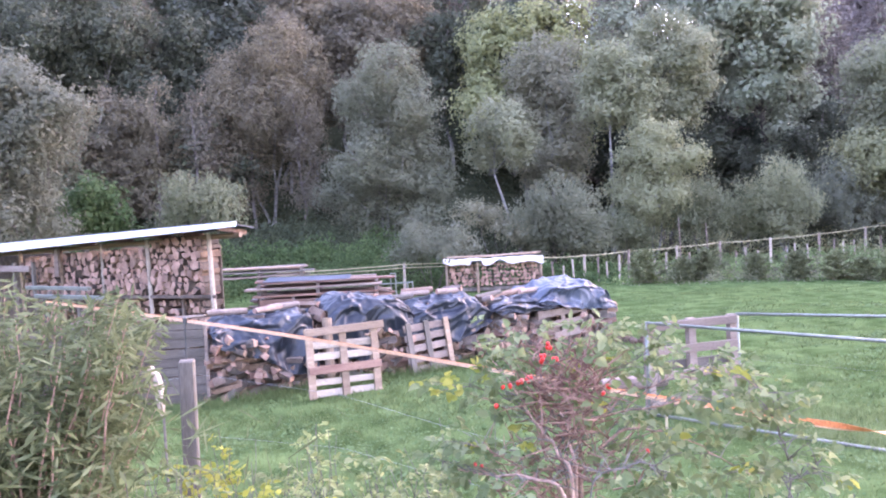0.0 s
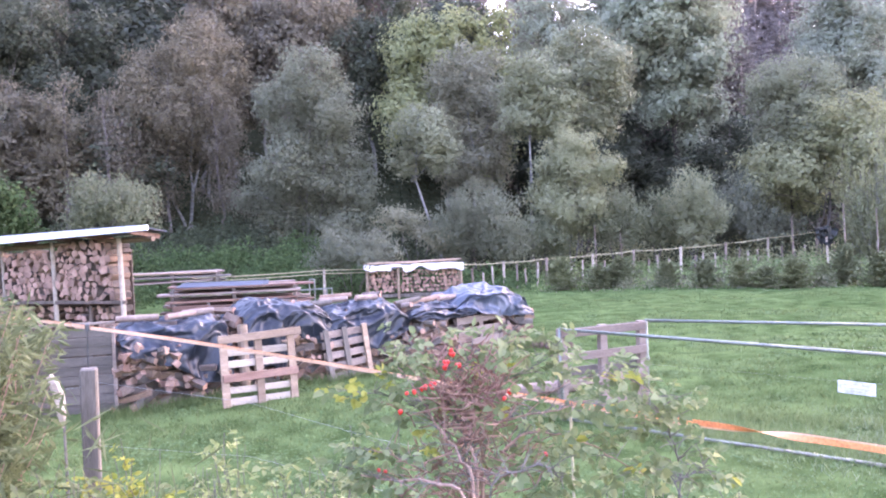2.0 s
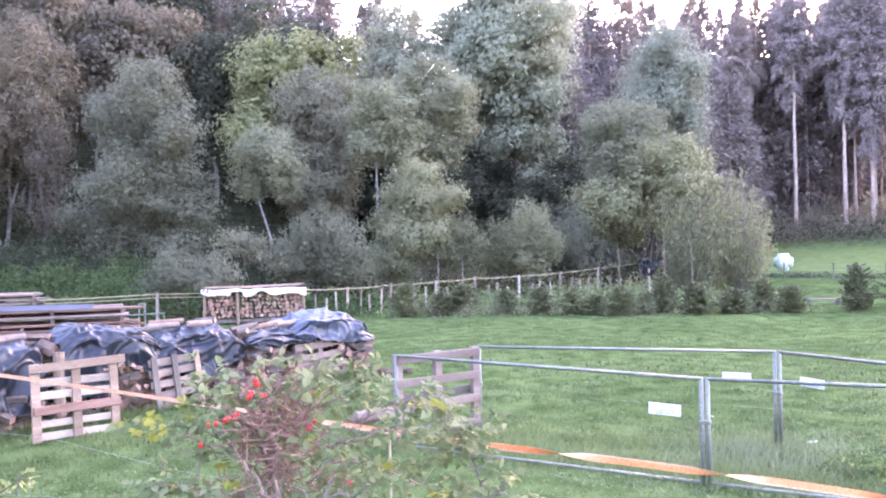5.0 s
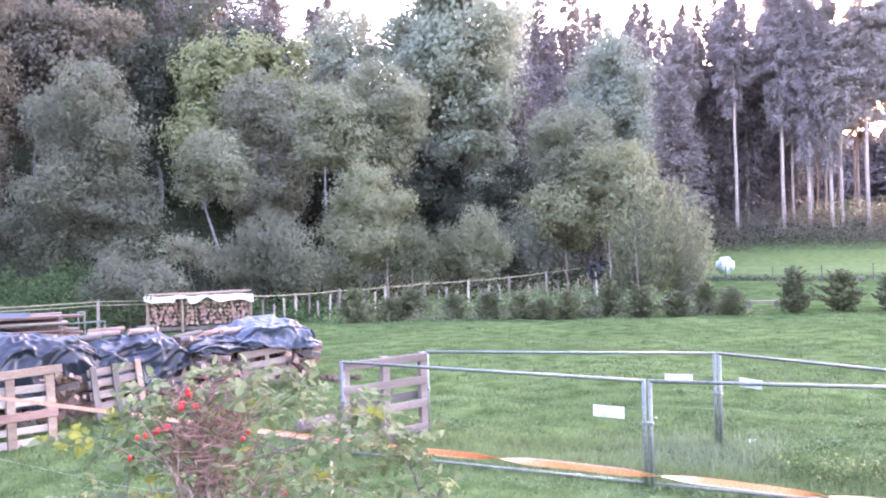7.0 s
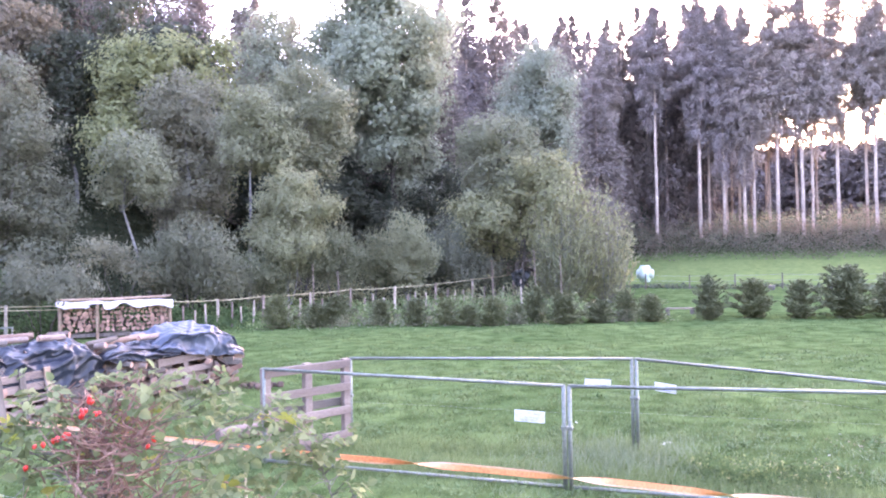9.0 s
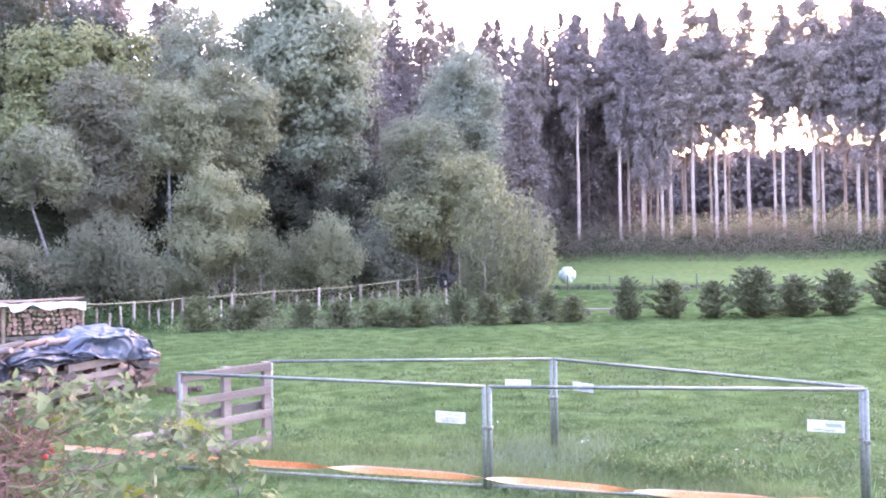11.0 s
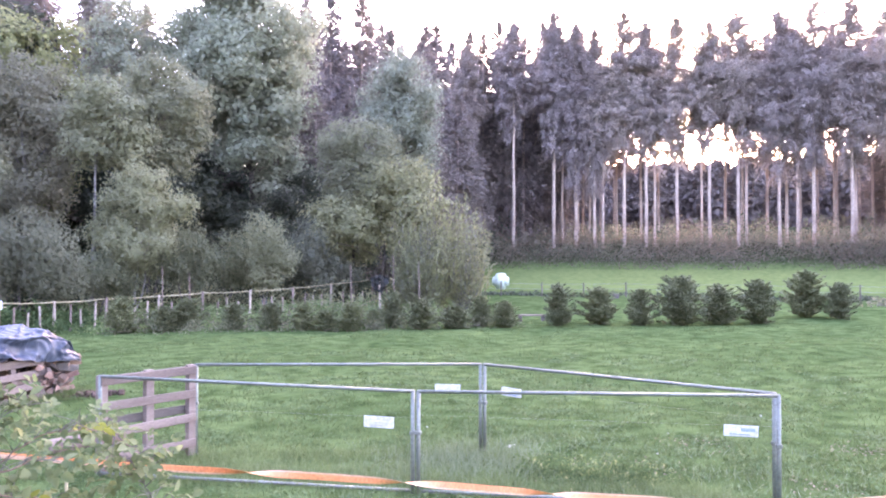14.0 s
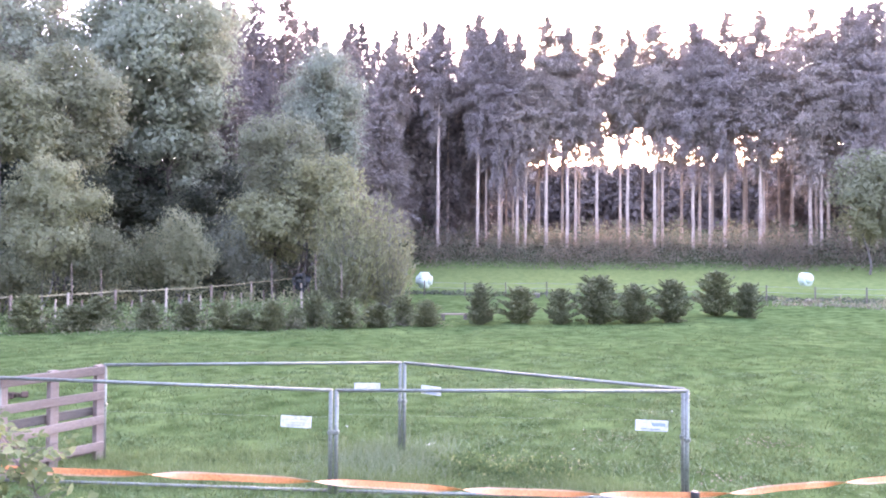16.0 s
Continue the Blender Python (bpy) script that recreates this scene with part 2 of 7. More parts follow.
# ---- mesh helpers ----
def mesh_np(name, verts, faces, mats):
    """A mesh from an array of vertices and an array of equal-sided faces."""
    verts, faces = np.asarray(verts, np.float32), np.asarray(faces, np.int32)
    me = bpy.data.meshes.new(name)
    me.vertices.add(len(verts))
    me.vertices.foreach_set("co", verts.ravel())
    k = faces.shape[1]
    me.loops.add(faces.size)
    me.loops.foreach_set("vertex_index", faces.ravel())
    me.polygons.add(len(faces))
    me.polygons.foreach_set("loop_start", np.arange(0, faces.size, k, dtype=np.int32))
    me.polygons.foreach_set("loop_total", np.full(len(faces), k, dtype=np.int32))
    for m in mats if isinstance(mats, (list, tuple)) else [mats]:
        me.materials.append(m)
    me.update(calc_edges=True)
    return me


class Geo:
    """Collects vertices and faces of one part."""

    def __init__(self):
        self.v, self.f, self.m = [], [], []

    def add(self, verts, faces, slot=0):
        n = len(self.v)
        self.v.extend(tuple(p) for p in verts)
        self.f.extend([tuple(i + n for i in q) for q in faces])
        self.m.extend([slot] * len(faces))
        return self

    def box(self, size, at=(0, 0, 0), turn=None, chamfer=0.006):
        """A box with chamfered edges; turn: a 3x3 or Euler degrees."""
        h = [s / 2 for s in size]
        c = min(chamfer, min(h) * 0.6)
        corners, index = [], {}
        for sx in (-1, 1):
            for sy in (-1, 1):
                for sz in (-1, 1):
                    for axis in range(3):
                        p = [sx * (h[0] - c), sy * (h[1] - c), sz * (h[2] - c)]
                        p[axis] = (sx, sy, sz)[axis] * h[axis]
                        index[(sx, sy, sz, axis)] = len(corners)
                        corners.append(Vector(p))
        faces = []
        for axis in range(3):
            a, b = [k for k in range(3) if k != axis]
            for s in (-1, 1):
                loop = []
                for ea, eb in ((-1, -1), (1, -1), (1, 1), (-1, 1)):
                    key = [0, 0, 0]
                    key[axis], key[a], key[b] = s, ea, eb
                    loop.append(index[(*key, axis)])
                faces.append(loop if (s > 0) == (axis != 1) else loop[::-1])
            for ea in (-1, 1):
                for eb in (-1, 1):
                    k0, k1 = [0, 0, 0], [0, 0, 0]
                    k0[a] = k1[a] = ea
                    k0[b] = k1[b] = eb
                    k0[axis], k1[axis] = -1, 1
                    q = [index[(*k0, a)], index[(*k1, a)], index[(*k1, b)], index[(*k0, b)]]
                    faces.append(q)
        for sx in (-1, 1):
            for sy in (-1, 1):
                for sz in (-1, 1):
                    faces.append([index[(sx, sy, sz, k)] for k in range(3)])
        r = Matrix.Identity(3) if turn is None else (turn if isinstance(turn, Matrix) else Euler([radians(t) for t in turn]).to_matrix())
        return self.add([r @ p + Vector(at) for p in corners], faces)

    def tube(self, path, radii, sides=6, cap=True, slot=0):
        """A round tube along a path, its radius from point to point."""
        path = [Vector(p) for p in path]
        radii = radii if hasattr(radii, "__len__") else [radii] * len(path)
        verts, faces = [], []
        ref = None
        for i, p in enumerate(path):
            d = (path[min(i + 1, len(path) - 1)] - path[max(i - 1, 0)]).normalized()
            if ref is None:
                ref = d.orthogonal().normalized()
            a = (ref - d * ref.dot(d)).normalized()
            ref = a
            b = d.cross(a)
            for k in range(sides):
                t = 2 * math.pi * k / sides
                verts.append(p + (a * math.cos(t) + b * math.sin(t)) * radii[i])
        for i in range(len(path) - 1):
            for k in range(sides):
                j = (k + 1) % sides
                faces.append((i * sides + k, i * sides + j, (i + 1) * sides + j, (i + 1) * sides + k))
        if cap:
            faces.append(tuple(range(sides))[::-1])
            faces.append(tuple((len(path) - 1) * sides + k for k in range(sides)))
        return self.add(verts, faces, slot)

    def mesh(self, name, mats):
        me = bpy.data.meshes.new(name)
        me.from_pydata(self.v, [], self.f)
        for m in mats if isinstance(mats, (list, tuple)) else [mats]:
            me.materials.append(m)
        if any(self.m):
            me.polygons.foreach_set("material_index", self.m)
        bm = bmesh.new()
        bm.from_mesh(me)
        bmesh.ops.recalc_face_normals(bm, faces=bm.faces)
        bm.to_mesh(me)
        bm.free()
        return me


def part(name, geo, material, parent, label="", at=None, smooth=False):
    """One mesh object under a thing or a part."""
    me = geo.mesh(name, material) if isinstance(geo, Geo) else geo
    if smooth:
        me.polygons.foreach_set("use_smooth", [True] * len(me.polygons))
    ob = new(name, me)
    ob.parent = parent
    if at is not None:
        ob.matrix_basis = at
    return tagged(ob, label)


def thing(name, label, category, at=(0, 0, 0), turn=0.0, group="", kind=""):
    ob = new(name)
    ob.matrix_basis = pose(*at, 0, 0, turn)
    return tagged(ob, label, category, group, kind)


def leaf_arrays(centers, lengths, widths, along=None, spread=1.0):
    """Rhombic leaves at centres, turned at random or about a wanted direction."""
    n = len(centers)
    d = rng.normal(size=(n, 3))
    if along is not None:
        d = d * spread + along
    d /= np.linalg.norm(d, axis=1, keepdims=True) + 1e-9
    e = np.cross(d, rng.normal(size=(n, 3)))
    e /= np.linalg.norm(e, axis=1, keepdims=True) + 1e-9
    ln, wd = np.broadcast_to(lengths, n)[:, None] / 2, np.broadcast_to(widths, n)[:, None] / 2
    up = np.cross(d, e) * wd * 0.35
    v = np.stack([centers - d * ln, centers - e * wd + up - d * ln * 0.1, centers + d * ln, centers + e * wd + up - d * ln * 0.1], 1).reshape(-1, 3)
    return v, np.arange(4 * n).reshape(n, 4)


# ---- terrain ----
def step(a, b, v):
    t = np.clip((v - a) / (b - a), 0, 1)
    return t * t * (3 - 2 * t)


def wave(x, y):
    return 0.5 * np.sin(x * 0.9 + 1.3 * np.sin(y * 0.7)) + 0.5 * np.sin(y * 1.3 + 1.1 * np.sin(x * 0.5 + 1))


def terrain(x, y):
    x, y = np.asarray(x, float), np.asarray(y, float)
    r = np.hypot(x, y)
    az = np.degrees(np.arctan2(x, y))
    low = 0.7 * (1 - step(2.6, 6.2, r))
    left = 1 - step(10, 33, az)
    r0 = 27.5 + 7.0 * step(-4, 9, az)
    bank = 2.0 * step(r0, r0 + 8.5, r) * left
    hill = 0.55 * np.clip(r - 42.5, 0, 68) * (1 - step(-4, 20, az))
    field = (0.35 * step(30, 48, r) + 1.5 * step(48, 72, r) + 2.4 * step(70, 77, r) + 0.07 * np.clip(r - 82, 0, 200)) * (1 - left * 0.6)
    return low + bank + hill + field + 0.035 * wave(x, y) * step(3, 9, r) * (1 + 0.02 * r)


def ground_z(x, y):
    return float(terrain(x, y))


def build_ground():
    radii = np.concatenate([np.arange(0.3, 14, 0.3), np.arange(14, 40, 0.7), np.arange(40, 120, 2.5), np.geomspace(120, 3000, 22)])
    sectors = 300
    th = np.linspace(0, 2 * math.pi, sectors, endpoint=False)
    rr, tt = np.meshgrid(radii, th, indexing="ij")
    x, y = rr * np.sin(tt), rr * np.cos(tt)
    v = np.concatenate([np.stack([x, y, terrain(x, y)], -1).reshape(-1, 3), [[0, 0, ground_z(0, 0)]]])
    i, j = np.meshgrid(np.arange(len(radii) - 1), np.arange(sectors), indexing="ij")
    k = (j + 1) % sectors
    quads = np.stack([i * sectors + j, i * sectors + k, (i + 1) * sectors + k, (i + 1) * sectors + j], -1).reshape(-1, 4)
    c = len(v) - 1
    me = bpy.data.meshes.new("ground")
    me.from_pydata(v.tolist(), [], quads[:, ::-1].tolist() + [[c, (a + 1) % sectors, a] for a in range(sectors)])
    r, az = np.hypot(v[:, 0], v[:, 1]), np.degrees(np.arctan2(v[:, 0], v[:, 1]))
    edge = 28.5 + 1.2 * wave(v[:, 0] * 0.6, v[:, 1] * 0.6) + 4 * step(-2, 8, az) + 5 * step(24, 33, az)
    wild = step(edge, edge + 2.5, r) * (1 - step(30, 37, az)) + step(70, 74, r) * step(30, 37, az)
    fieldm = step(50, 54, r) * (1 - step(69, 72, r)) * step(30, 36, az)
    rust = step(72, 82, r) * (1 - step(-8, 4, az))
    for name, values in (("wild", np.clip(wild, 0, 1)), ("field", fieldm * 0.8), ("rust", rust)):
        me.attributes.new(name, "FLOAT", "POINT").data.foreach_set("value", np.asarray(values, np.float32))
    me.materials.append(ground_material())
    me.polygons.foreach_set("use_smooth", [True] * len(me.polygons))
    tagged(new("ground", me), "green meadow rising into a wooded slope", "ground", kind="structure")


build_ground()


# ---- trees ----
def leaf_tris(centers, normals, lengths, widths, jitter=0.6, hang=0.0):
    """Pointed leaves facing about along the normals; hang: how far their tips turn down."""
    n = len(centers)
    q = normals + rng.normal(size=(n, 3)) * jitter
    q /= np.linalg.norm(q, axis=1, keepdims=True) + 1e-9
    d = np.cross(q, rng.normal(size=(n, 3)))
    d /= np.linalg.norm(d, axis=1, keepdims=True) + 1e-9
    if hang:
        d += np.array([0, 0, -hang])
        d /= np.linalg.norm(d, axis=1, keepdims=True) + 1e-9
    e = np.cross(q, d)
    ln, wd = np.broadcast_to(lengths, n)[:, None], np.broadcast_to(widths, n)[:, None] / 2
    v = np.stack([centers - d * ln * 0.4 - e * wd, centers + d * ln * 0.6, centers - d * ln * 0.3 + e * wd], 1).reshape(-1, 3)
    return v, np.arange(3 * n).reshape(n, 3)


def crown_of(lobes, leaf_len, leaf_wide, cover, clump, hang=0.0):
    """Billows of foliage: each lobe a shell of leaf clumps. Returns the crown's arrays and the clumps' centres lobe by lobe."""
    pos, nor, tips = [], [], []
    for dx, dy, z, r, rz in lobes:
        c, size = np.array([dx, dy, z]), np.array([r, r, rz])
        area = 4 * math.pi * (r * r + 2 * r * rz) / 3
        count = int(cover * area / (0.5 * leaf_len * leaf_wide))
        k = max(7, int(area / (clump * clump * 2.6)))
        u = rng.normal(size=(k, 3))
        u /= np.linalg.norm(u, axis=1, keepdims=True)
        spots = c + u * size * (1.2 - 0.68 * rng.random((k, 1)) ** 1.2)
        big = clump * rng.uniform(0.5, 1.3, k)
        which = rng.choice(k, count, p=big ** 2 / (big ** 2).sum())
        g = rng.normal(size=(count, 3)) * np.array([0.66, 0.66, 0.54])
        p = spots[which] + g * big[which][:, None]
        if hang:
            p[:, 2] -= hang * 0.5 * rng.random(count) ** 2
        out = (p - c) / size
        out /= np.linalg.norm(out, axis=1, keepdims=True) + 1e-9
        pos.append(p)
        nor.append(out * 0.8 + g * 0.45 + np.array([0, 0, 0.35]))
        tips.append(spots)
    pos, nor = np.concatenate(pos), np.concatenate(nor)
    keep = pos[:, 2] > 0.05
    pos, nor = pos[keep], nor[keep]
    n = len(pos)
    v, f = leaf_tris(pos, nor, leaf_len * rng.uniform(0.6, 1.35, n), leaf_wide * rng.uniform(0.6, 1.35, n), 0.55, hang)
    return v, f, tips


def lobed_tree(lobes, seed, bark, leaf, leaf_len=0.17, leaf_wide=0.11, cover=1.7, clump=0.45, hang=0.0, stems=1, trunk_r=None, twigs=6, straight=False, via=None):
    """Tapered trunks rising to the lobes, limbs into each lobe, twigs to the clumps, and the leaves."""
    global rng
    rng = np.random.default_rng(seed)
    rnd = random.Random(seed)
    v, f, tips = crown_of(lobes, leaf_len, leaf_wide, cover, clump, hang)
    order = sorted(range(len(lobes)), key=lambda i: -lobes[i][2])
    h = lobes[order[0]][2] + lobes[order[0]][4] * 0.5
    tr = trunk_r or max(0.03, h * 0.0105)
    wood = Geo()
    axes = []
    for s in range(stems):
        l = lobes[order[min(s, len(order) - 1)]]
        tip = Vector((l[0], l[1], l[2] + l[4] * 0.5))
        a = rnd.uniform(0, 6.28)
        foot = Vector((0.08 * h * 0.3 * math.cos(a), 0.08 * h * 0.3 * math.sin(a), -0.3)) * (stems > 1) + Vector((0, 0, -0.3 * (stems == 1)))
        bend = 0.0 if straight else 0.022 * h
        pts = [foot.lerp(tip, k / 8) + Vector((rnd.gauss(0, 1), rnd.gauss(0, 1), 0)) * bend * 0.6 * (0 < k < 8) for k in range(9)]
        if via:
            pts = [foot.lerp(Vector(via), k / 5) if k < 6 else Vector(via).lerp(tip, (k - 5) / 3) for k in range(9)]
        wood.tube(pts, [tr * (1.12 - k / 8.6) / stems ** 0.35 for k in range(9)], 7)
        axes.append(pts)
    for i, l in enumerate(lobes):
        c = Vector(l[:3])
        best = min(axes, key=lambda ax: min((p - c).length for p in ax[2:]))
        k = min(7, max(1, min(range(9), key=lambda j: abs(best[j].z - max(0.3, c.z - 1.1 * l[3])))))
        st = best[k]
        mid = st.lerp(c, 0.55) + Vector((rnd.gauss(0, 0.1), rnd.gauss(0, 0.1), 0.12 * l[3]))
        wood.tube([st, mid, c], [tr * 0.38, tr * 0.25, tr * 0.12], 5, cap=False)
        for q in tips[i][:twigs]:
            q = Vector(q)
            wood.tube([c.lerp(mid, rnd.uniform(0, 0.5)), c.lerp(q, 0.55) + Vector((0, 0, 0.05)), q], [tr * 0.13, tr * 0.08, 0.004], 3, cap=False)
    return wood.mesh("trunk", bark), mesh_np("crown", v, f, leaf)


def plant(name, meshes, x, y, label, category, group="", turn=0.0, sink=0.05):
    ob = thing(name, label, category, (x, y, ground_z(x, y) - sink), turn, group)
    for pn, me in zip(("trunk", "crown"), meshes):
        part(pn, me, None, ob)
    return ob


SEED = [100]


def seeded():
    SEED[0] += 1
    return SEED[0]


def sort_of(name, label, category, group, bark, leaf, **form):
    """A kind of tree or bush: call it with a place and the lobes of its crown."""
    def grow(x, y, lobes):
        return plant(name, lobed_tree(lobes, seeded(), bark, leaf, **form), x, y, label, category, group)
    return grow


EDGE, LOW = "trees along the wood", "bushes along the wood"
birch = sort_of("birch_tree", "pale-barked birch with grey-green drooping foliage", "tree", EDGE, M_BIRCHBARK, M_LEAF_BIRCH, leaf_len=0.15, leaf_wide=0.1, cover=1.25, clump=0.42, hang=0.5, stems=3)
birchb = sort_of("birch_tree", "birch turning olive-brown at the wood's edge", "tree", EDGE, M_BIRCHBARK, M_LEAF_BROWN, leaf_len=0.16, leaf_wide=0.11, cover=1.3, clump=0.42, hang=0.4)
slant = sort_of("birch_tree", "leaning birch with a bare pale trunk", "tree", EDGE, M_BIRCHBARK, M_LEAF_GREY, leaf_len=0.15, leaf_wide=0.1, cover=1.4, clump=0.35, hang=0.3, trunk_r=0.085, straight=True, via=(-1.35, 0.1, 4.4))
slim = sort_of("birch_tree", "slender birch with a long bare pale trunk", "tree", EDGE, M_BIRCHBARK, M_LEAF_GREY, leaf_len=0.16, leaf_wide=0.11, cover=1.7, clump=0.4, trunk_r=0.085)
grey = sort_of("willow_tree", "grey-leaved willow with a rounded crown", "tree", EDGE, M_GREYTWIG, M_LEAF_GREY, leaf_len=0.17, leaf_wide=0.11, cover=1.8, clump=0.42, stems=2)
small_birch = sort_of("birch_tree", "small pale birch with dense drooping foliage", "tree", EDGE, M_BIRCHBARK, M_LEAF_GREY, leaf_len=0.13, leaf_wide=0.08, cover=1.7, clump=0.32, hang=0.4, stems=3, trunk_r=0.06)
maple = sort_of("maple_tree", "broad maple turning yellow-green", "tree", EDGE, M_GREYTWIG, M_LEAF_YELLOW, leaf_len=0.24, leaf_wide=0.19, cover=1.6, clump=0.55)
poplar = sort_of("poplar_tree", "tall poplar with blue-green leaves", "tree", EDGE, M_GREYTWIG, M_LEAF_BLUE, leaf_len=0.26, leaf_wide=0.2, cover=2.3, clump=0.6)
thin_poplar = sort_of("poplar_tree", "thin-crowned poplar with the sky showing through", "tree", EDGE, M_GREYTWIG, M_LEAF_BLUE, leaf_len=0.22, leaf_wide=0.16, cover=1.0, clump=0.5)
pale_poplar = sort_of("poplar_tree", "slender poplar with soft blue-grey leaves", "tree", EDGE, M_GREYTWIG, M_LEAF_BLUE, leaf_len=0.18, leaf_wide=0.13, cover=1.7, clump=0.45, stems=2)
brownish = sort_of("alder_tree", "grey-green alder with a domed crown", "tree", EDGE, M_GREYTWIG, M_LEAF_GREY, leaf_len=0.16, leaf_wide=0.11, cover=1.25, clump=0.42)
hazel = sort_of("hazel_tree", "spreading hazel with olive and yellow leaves", "tree", EDGE, M_GREYTWIG, M_LEAF_OLIVE, leaf_len=0.17, leaf_wide=0.13, cover=1.6, clump=0.4, stems=3)
shrub_dark = sort_of("willow_bush", "dull grey-green willow bush at the wood's edge", "bush", LOW, M_GREYTWIG, M_LEAF_BIRCH, leaf_len=0.16, leaf_wide=0.06, cover=1.6, clump=0.32, hang=-0.9, stems=4)
shrub_grey = sort_of("willow_bush", "pale grey-green willow bush at the wood's edge", "bush", LOW, M_GREYTWIG, M_LEAF_WILLOW, leaf_len=0.16, leaf_wide=0.06, cover=1.4, clump=0.32, hang=-0.9, stems=4)
shrub_yellow = sort_of("willow_bush", "yellowing willow bush at the wood's edge", "bush", LOW, M_BIRCHBARK, M_LEAF_GREY, leaf_len=0.15, leaf_wide=0.06, cover=1.5, clump=0.32, hang=-0.9, stems=3)
shrub_brown = sort_of("willow_bush", "low withered bush on the shaded bank", "bush", LOW, M_GREYTWIG, M_LEAF_BROWN, leaf_len=0.13, leaf_wide=0.07, cover=1.2, clump=0.26, stems=3)
willow = sort_of("willow_tree", "light grey-green willow behind the woodshed", "tree", EDGE, M_GREYTWIG, M_LEAF_BIRCH, leaf_len=0.16, leaf_wide=0.06, cover=1.35, clump=0.42, stems=3)
elder = sort_of("elder_bush", "fresh green elder bush", "bush", LOW, M_GREYTWIG, M_NETTLE, leaf_len=0.16, leaf_wide=0.1, cover=1.6, clump=0.28, stems=3)
alder = sort_of("alder_tree", "alder with thin brownish late-summer foliage", "tree", EDGE, M_BIRCHBARK, M_LEAF_DULL, leaf_len=0.17, leaf_wide=0.11, cover=1.05, clump=0.42, hang=0.5, stems=3)
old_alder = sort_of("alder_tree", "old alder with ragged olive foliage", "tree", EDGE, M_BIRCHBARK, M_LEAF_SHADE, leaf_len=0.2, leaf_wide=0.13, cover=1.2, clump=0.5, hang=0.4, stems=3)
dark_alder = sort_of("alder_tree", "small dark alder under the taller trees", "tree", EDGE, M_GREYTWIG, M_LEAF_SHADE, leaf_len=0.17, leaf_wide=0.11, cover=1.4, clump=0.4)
thin_birch = sort_of("birch_tree", "thin birch with a bare pale trunk and hanging twigs", "tree", EDGE, M_GREYTWIG, M_LEAF_DULL, leaf_len=0.16, leaf_wide=0.1, cover=0.55, clump=0.4, hang=0.8, trunk_r=0.095)
green_oak = sort_of("oak_tree", "round green tree beside the far pasture", "tree", EDGE, M_GREYTWIG, M_LEAF_GREY, leaf_len=0.26, leaf_wide=0.18, cover=1.8, clump=0.55)


def spray_tris(centers, along, lengths, widths, spread=0.45):
    """Needle sprays: narrow blades pointing about along the given directions."""
    n = len(centers)
    d = along + rng.normal(size=(n, 3)) * spread
    d /= np.linalg.norm(d, axis=1, keepdims=True) + 1e-9
    e = np.cross(d, rng.normal(size=(n, 3)))
    e /= np.linalg.norm(e, axis=1, keepdims=True) + 1e-9
    ln, wd = lengths[:, None], widths[:, None] / 2
    v = np.stack([centers - d * ln * 0.4 - e * wd, centers + d * ln * 0.6, centers - d * ln * 0.4 + e * wd], 1).reshape(-1, 3)
    return v, np.arange(3 * n).reshape(n, 3)


def brush_bush(x, y, h, r, count, leaf, label):
    """A willow of many slender shoots that fan upwards from one stool, leafy along most of their length."""
    global rng
    rng = np.random.default_rng(seeded())
    wood = Geo()
    centers, ways = [], []
    for k in range(count):
        a, q = 2.4 * k, math.sqrt((k + 0.5) / count)
        top = Vector((r * q * math.cos(a), r * q * math.sin(a), h * (1.0 - 0.42 * q * q) * rng.uniform(0.6, 1.12)))
        foot = Vector((0.2 * r * q * math.cos(a), 0.2 * r * q * math.sin(a), -0.1))
        mid = foot.lerp(top, 0.5) + Vector((0.13 * r * math.cos(a), 0.13 * r * math.sin(a), -0.02 * h))
        wood.tube([foot, mid, top], [0.016, 0.010, 0.003], 3, cap=False)
        for u in 0.1 + 0.9 * rng.random(62) ** 0.9:
            p = foot.lerp(mid, 2 * u) if u < 0.5 else mid.lerp(top, 2 * u - 1)
            c = p + Vector(rng.normal(size=3)) * (0.26 - 0.17 * u)
            centers.append(c[:])
            ways.append(((c - p).normalized() * 0.6 + (top - foot).normalized())[:])
    n = len(centers)
    v, f = spray_tris(np.array(centers), np.array(ways), rng.uniform(0.14, 0.30, n), rng.uniform(0.05, 0.10, n), 0.45)
    plant("willow_bush", (wood.mesh("trunk", M_BIRCHBARK), mesh_np("crown", v, f, leaf)), x, y, label, "bush", LOW)


birch(-2.5, 35.9, ((0.4, -0.2, 7.5, 1.47, 1.28), (-0.9, 0.9, 6.3, 1.31, 1.37), (1.5, -0.7, 5.9, 1.17, 1.3), (0.2, 1, 5.1, 1.64, 1.64), (-1.1, -1.2, 3.6, 1.28, 1.15), (1.6, 0.5, 3.7, 1.28, 1.34), (0.2, -0.3, 2.6, 1.31, 1.18), (-1.9, 1.1, 2.2, 1.23, 0.96), (2.1, -0.5, 2.2, 1.04, 1.04), (-0.8, 0.5, 0.9, 1.2, 0.8), (1.3, -1.4, 0.8, 1.01, 0.76)))
